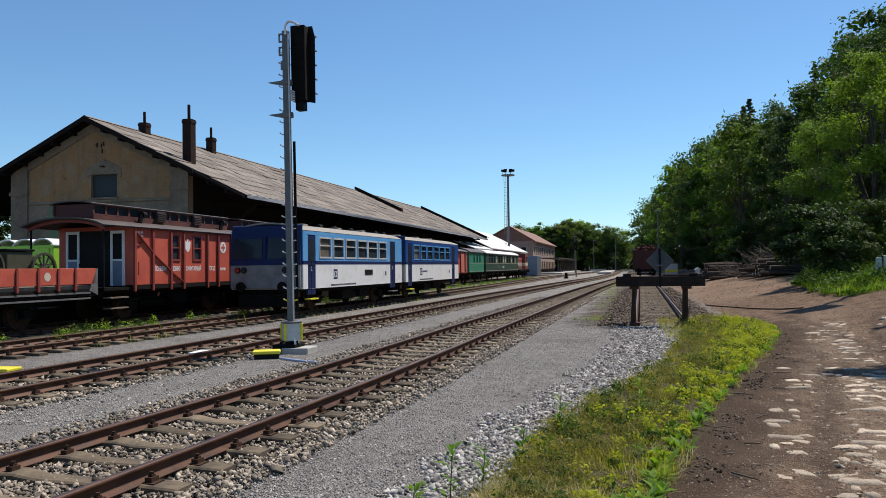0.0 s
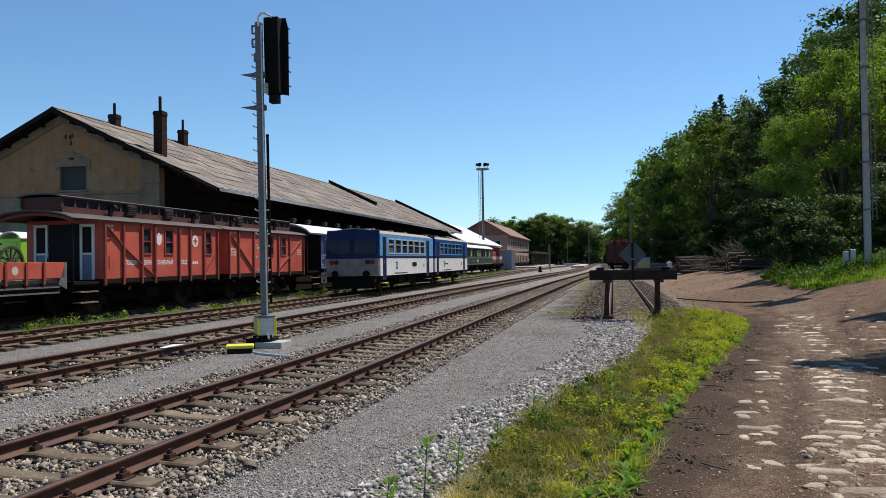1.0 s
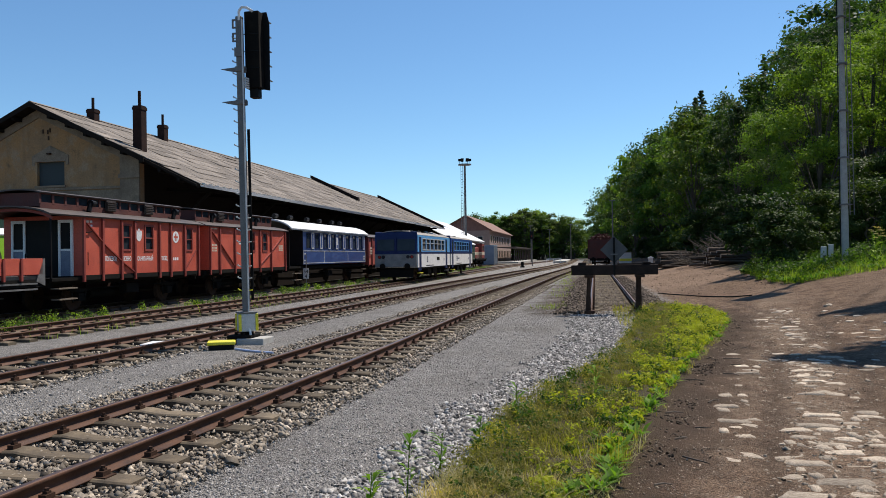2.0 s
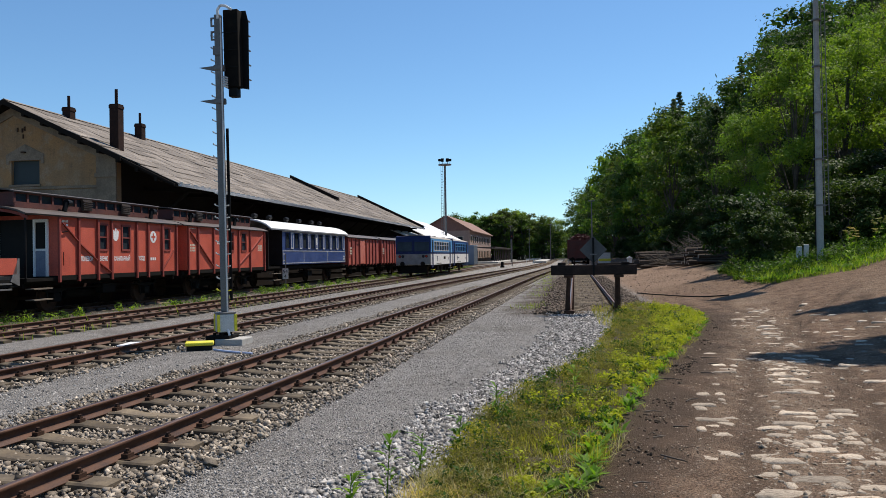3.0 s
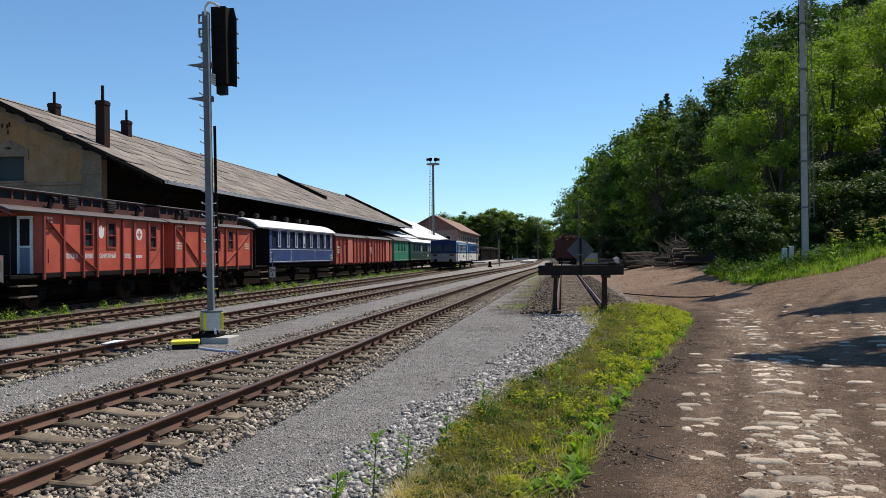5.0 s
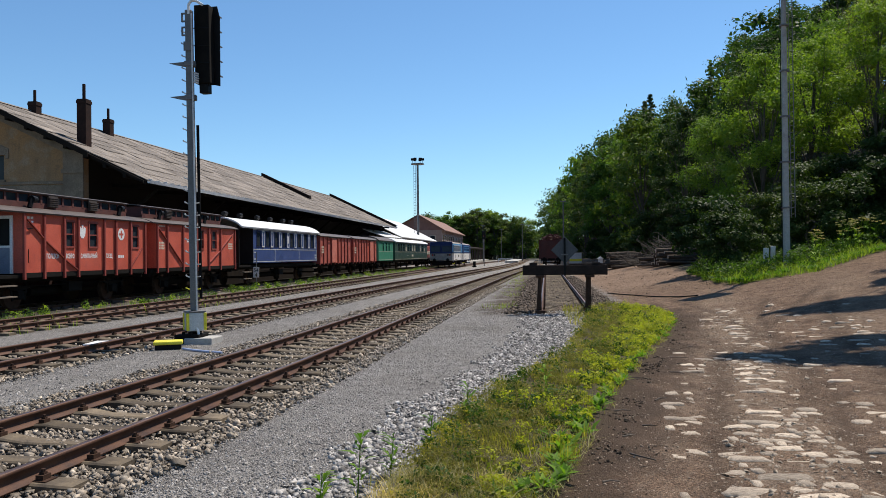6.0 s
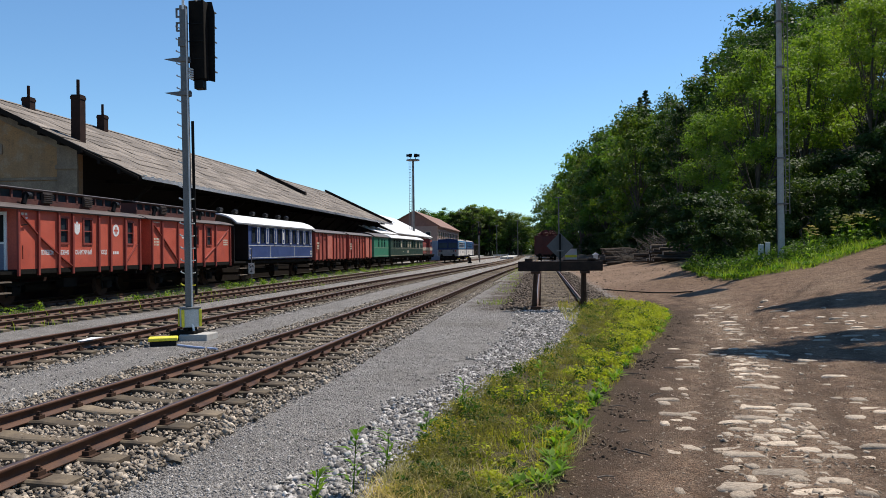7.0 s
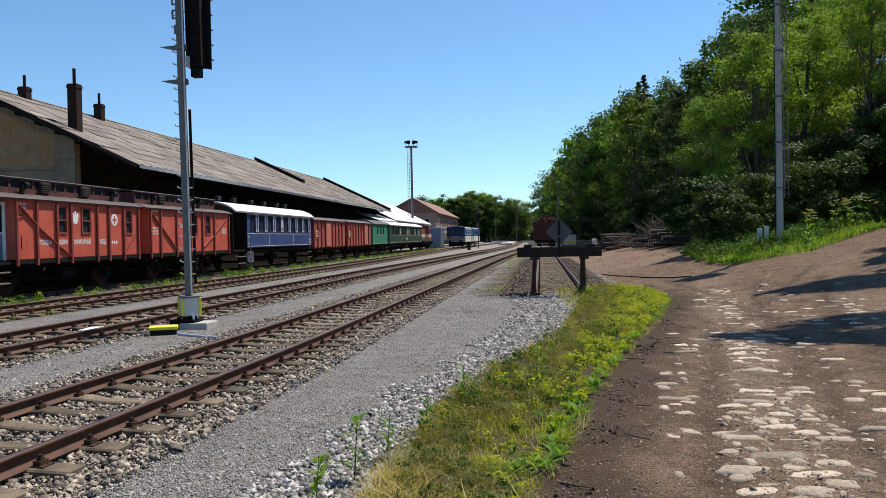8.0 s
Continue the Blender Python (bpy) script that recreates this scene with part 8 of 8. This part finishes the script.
    # broad-leaved plants along the lane's edge, each a thing
    for i in range(84):
        v = 5.8 + 18 * ((i + g.random()) / 84) ** 1.5
        px = float(verge_right(v)) + 0.10 - abs(g.normal(0.03, 0.16))
        r = empty("broad_leaved_weed", pose(px, v, float(on(px, v, 0.03))), "fresh green broad-leaved weed at the lane's edge", "weed", "broad-leaved weeds")
        V, F = leafy_cluster([0], [0], [0.02], int(g.integers(10, 22)), g.uniform(0.09, 0.16) * (1.15 if 6.6 < v < 10 else 0.9), 200 + i)
        from_arrays("leaves", V, F, M["weed"], r)
    for i, (px, v, hh) in enumerate(((-1.35, 5.75, 0.5), (-1.2, 6.3, 0.38), (-1.0, 7.2, 0.32), (-0.75, 8.3, 0.45), (0.1, 9.4, 0.5), (-1.5, 5.2, 0.35))):
        r = empty("tall_weed", pose(px, v, float(on(px, v, 0.0))), "tall leafy weed standing in the stones", "weed", "tall weeds")
        part("stem", tube(bmesh.new(), (0, 0, -0.03), (0.03, 0.02, hh), 0.006, 0.003, 6, False), M["weed"], r)
        m = 9
        V, F = leafy_cluster([0.03 * k / m for k in range(m)], [0.02 * k / m for k in range(m)], [hh * (0.2 + 0.8 * k / m) for k in range(m)], 3, 0.13, 300 + i, 0.9)
        from_arrays("leaves", V, F, M["weed"], r)
    # grassy bank beside the climbing lane
    n = 60000
    x, y = g.uniform(7.5, 24, n), g.uniform(30, 52, n)
    edge = np.interp(x, [7, 8.1, 11.2, 16, 24], [33, 31, 31.3, 37, 46])
    ok = (y > edge + 0.4 * wob(x, y, 1.5)) & (x > 7.6 + 0.05 * (y - 31) + 0.5 * wob(x, y, 1.1, 3.0)) & (y < edge + 12)
    x, y = x[ok], y[ok]
    lush = 0.5 + 0.5 * wob(x, y, 0.9, 2.0)
    blades("bank_grass", x, y, on(x, y, 0), 0.16 + 0.22 * lush, 0.0065, M["bank"], "fresh green uneven grass on the bank beside the lane", 0.9, 4)
    pick = g.random(len(x)) < 0.085 * (0.3 + lush)
    xs, ys = x[pick], y[pick]
    V, F = leafy_cluster(xs, ys, on(xs, ys, 0.08), 8, 0.26, 41)
    tagged(from_arrays("bank_weeds", V, F, M["weed"]), "nettles and broad weeds on the bank", "weeds", kind="stuff")
    pick = g.random(len(x)) < 0.05 * (y > np.interp(x, [7, 8.1, 11.2, 16, 24], [33, 31, 31.3, 37, 46]) + 1.5)
    xs, ys = x[pick], y[pick]
    ht = g.uniform(0.35, 0.95, len(xs))
    V, F = leaf_cards(np.stack([xs, ys, on(xs, ys, 0.0) + 0.6 * ht], -1), np.stack([0.2 + 0 * ht, 0.2 + 0 * ht, 0.5 * ht], -1), 40, 0.045, 19)
    tagged(from_arrays("bank_nettles", V, F, M["weed_dark"]), "tall dark nettles at the top of the bank", "weeds", kind="stuff")
    for i in range(16):
        px = g.uniform(11.2, 16.5)
        v = float(np.interp(px, [7, 8.1, 11.2, 16, 24], [33, 31, 31.3, 37, 46])) + g.uniform(1.2, 3.5)
        hh = g.uniform(0.9, 1.5)
        r = empty("umbel_weed", pose(px, v, float(on(px, v, 0)), 0, 0, g.random() * 360), "tall umbel weed with pale flower heads on the bank", "weed", "umbel weeds")
        bm = tube(bmesh.new(), (0, 0, -0.05), (0.05, 0.02, hh), 0.012, 0.006, 6, False)
        heads = []
        for q in range(6):
            e = (0.05 + g.normal(0, 0.17), 0.02 + g.normal(0, 0.17), hh + g.uniform(0.0, 0.2))
            tube(bm, (0.04, 0.02, hh * g.uniform(0.7, 1.0)), e, 0.005, 0.004, 5, False)
            heads.append(e)
        part("stem", bm, M["weed"], r)
        V, F = leaf_cards(np.array(heads), np.full((6, 3), (0.09, 0.09, 0.02)), 26, 0.022, 900 + i)
        tagged(from_arrays("flower_head", V, F, M["straw"], r, "pale flower umbels"), kind="stuff")
        V, F = leafy_cluster([0.0] * 4, [0.0] * 4, [hh * k / 4 for k in range(4)], 4, 0.3, 940 + i, 0.9)
        from_arrays("leaves", V, F, M["weed"], r)
    # weeds along the stored wagons and in track 3
    x = g.normal(-16.0, 0.35, 5000)
    y = 6 + 110 * g.random(5000) ** 1.6
    x = x + np.interp(y, [0, 20, 60, 120], [0.3, 0.5, 1.1, 2.3])
    ok = wob(x, y, 0.9, 1.0) > -0.25
    x, y = x[ok], y[ok]
    blades("lineside_weeds", x, y, on(x, y, 0), 0.13, 0.005, M["bank"], "low grass along the dark siding", 0.6, 5)
    xs, ys = x[:420], y[:420]
    ht = g.uniform(0.12, 0.5, len(xs))
    pick = g.random(len(xs)) < 0.35
    for sel, mat, lab in ((pick, "bank", "fresh green weeds along the dark siding"), (~pick, "weed_dark", "dark leafy weeds along the dark siding")):
        V, F = leaf_cards(np.stack([xs, ys, on(xs, ys, 0.0) + 0.52 * ht], -1)[sel], np.stack([0.06 + 0.25 * ht, 0.06 + 0.25 * ht, 0.5 * ht], -1)[sel], 46, 0.026, 43)
        tagged(from_arrays("lineside_plants", V, F, M[mat]), lab, "weeds", kind="stuff")
    y = 10 + 70 * g.random(2600)
    x = TRACK[3](y) + g.uniform(-1.3, 1.5, len(y))
    ok = wob(x, y, 0.8, 7.0) > 0.15
    blades("track_weeds", x[ok], y[ok], on(x[ok], y[ok], -0.03), 0.15, 0.006, M["bank"], "sparse weeds in the side track", 0.6, 6)
    y = 26 + 60 * g.random(1900) ** 1.2
    x = np.interp(y, [24, 60, 90], [-1.0, -1.2, -0.8]) + g.normal(0, 0.35, len(y))
    ok = wob(x, y, 0.7, 2.0) > 0.1
    blades("siding_weeds", x[ok], y[ok], on(x[ok], y[ok], 0), 0.11, 0.0045, M["bank"], "yellow-green weeds between track and siding", 0.6, 8)
    x, y = spread(1500, 20, 27, lambda v: 0 * v + 0.9, lambda v: 0 * v + 2.6, 1.0)
    blades("stop_weeds", x, y, on(x, y, 0), 0.13, 0.0045, M["grass"], "weeds at the foot of the buffer stop", 0.6, 9)


vegetation()


def twigs():
    """Dry sticks lying along the lane's soft edge."""
    g = random.Random(77)
    for i in range(14):
        y = 5.6 + 0.75 * i + g.uniform(-0.2, 0.2)
        x = float(verge_right(y)) + g.uniform(0.12, 0.75)
        z = float(terrain(x, y)) + float(lane_relief(x, y)) + 0.012
        t = empty("twig", pose(x, y, z, 0, 0, g.uniform(-50, 50)), "dry broken twig on the dirt", "twig", "twigs on the lane")
        l, k = g.uniform(0.12, 0.3), g.uniform(-0.04, 0.04)
        bm = tube(bmesh.new(), (-l / 2, 0, 0), (0, k, 0.008), 0.008, 0.007, 6)
        tube(bm, (0, k, 0.008), (l / 2, 0, 0), 0.007, 0.004, 6)
        part("stick", bm, M["wood"] if i % 2 else M["bark"], t)


twigs()


# ---- trees by the lane and shrubs at the wood's edge ----
def lane_trees():
    big = tree("roadside_tree", 15.5, 2.7, 51, M["leaf_a"], "tall roadside tree with a high crown over the lane", 60, 230, 0.12, 0.74, core=26, lobes=8)
    big.matrix_basis = pose(11.3, 20.4, float(terrain(11.3, 20.4))) @ Matrix.Diagonal((1.1, 0.7, 1, 1))
    copy_thing(big, pose(13.9, 26.8, float(terrain(13.9, 26.8)), 0, 0, 170) @ Matrix.Diagonal((1, 0.65, 1, 1)))
    copy_thing(big, pose(16.8, 31.5, float(terrain(16.8, 31.5)), 0, 0, 220))
    shrub = tree("shrub", 3.2, 1.7, 61, M["leaf_c"], "dense shrub at the wood's edge", 36, 210, 0.058, 0.0, core=30, lobes=9)
    shrub.matrix_basis = pose(9.6, 38.5, float(terrain(9.6, 38.5)))
    g = np.random.default_rng(8)
    for i in range(26):
        y = 46 + 140 * g.random() ** 1.4
        x = float(forest_edge(y)) + g.uniform(-1.0, 1.5)
        copy_thing(shrub, pose(x, y, float(terrain(x, y)), 0, 0, g.random() * 360) @ Matrix.Scale(g.uniform(0.8, 1.5), 4))
    for x, y, s in ((22, 41, 1.7), (25, 45, 2.0), (19.5, 42, 1.5), (23, 50, 1.9), (16.5, 47, 1.7), (28, 50, 2.2), (13.5, 40, 1.2), (15.5, 41, 1.3), (12, 43, 1.2), (18, 45, 1.4), (20, 47, 1.3), (9.2, 40.5, 1.3)):
        copy_thing(shrub, pose(x, y, float(terrain(x, y)), 0, 0, x * 40) @ Matrix.Scale(s, 4))
    for x, y, s in ((-42, 52, 2.6), (-45, 46, 2.4), (-48, 60, 3.0)):
        copy_thing(shrub, pose(x, y, 0, 0, 0, x * 7) @ Matrix.Scale(s, 4))


lane_trees()


# ---- motions ----
def motions():
    speed, start, radius = 12.3, 27.2, 0.42
    for (car, wheels), offset in ((BUS_A, 6.03), (BUS_B, 18.3)):
        rows = []
        for i in range(17):
            t = 0.5 * i
            y = start + offset + speed * t
            a, b = float(TRACK[3](y - 4.0)), float(TRACK[3](y + 4.0))
            rows.append((t, pose((a + b) / 2, y, RAIL_TOP, 0, 0, -math.degrees(math.atan2(b - a, 8.0)))))
        walk(car, rows)
        for w, ly in zip(wheels, (-3.6, 3.6)):
            walk(w, [(f / 30, pose(0, ly, radius, -math.degrees(speed * f / 30 / radius))) for f in range(241)])


motions()
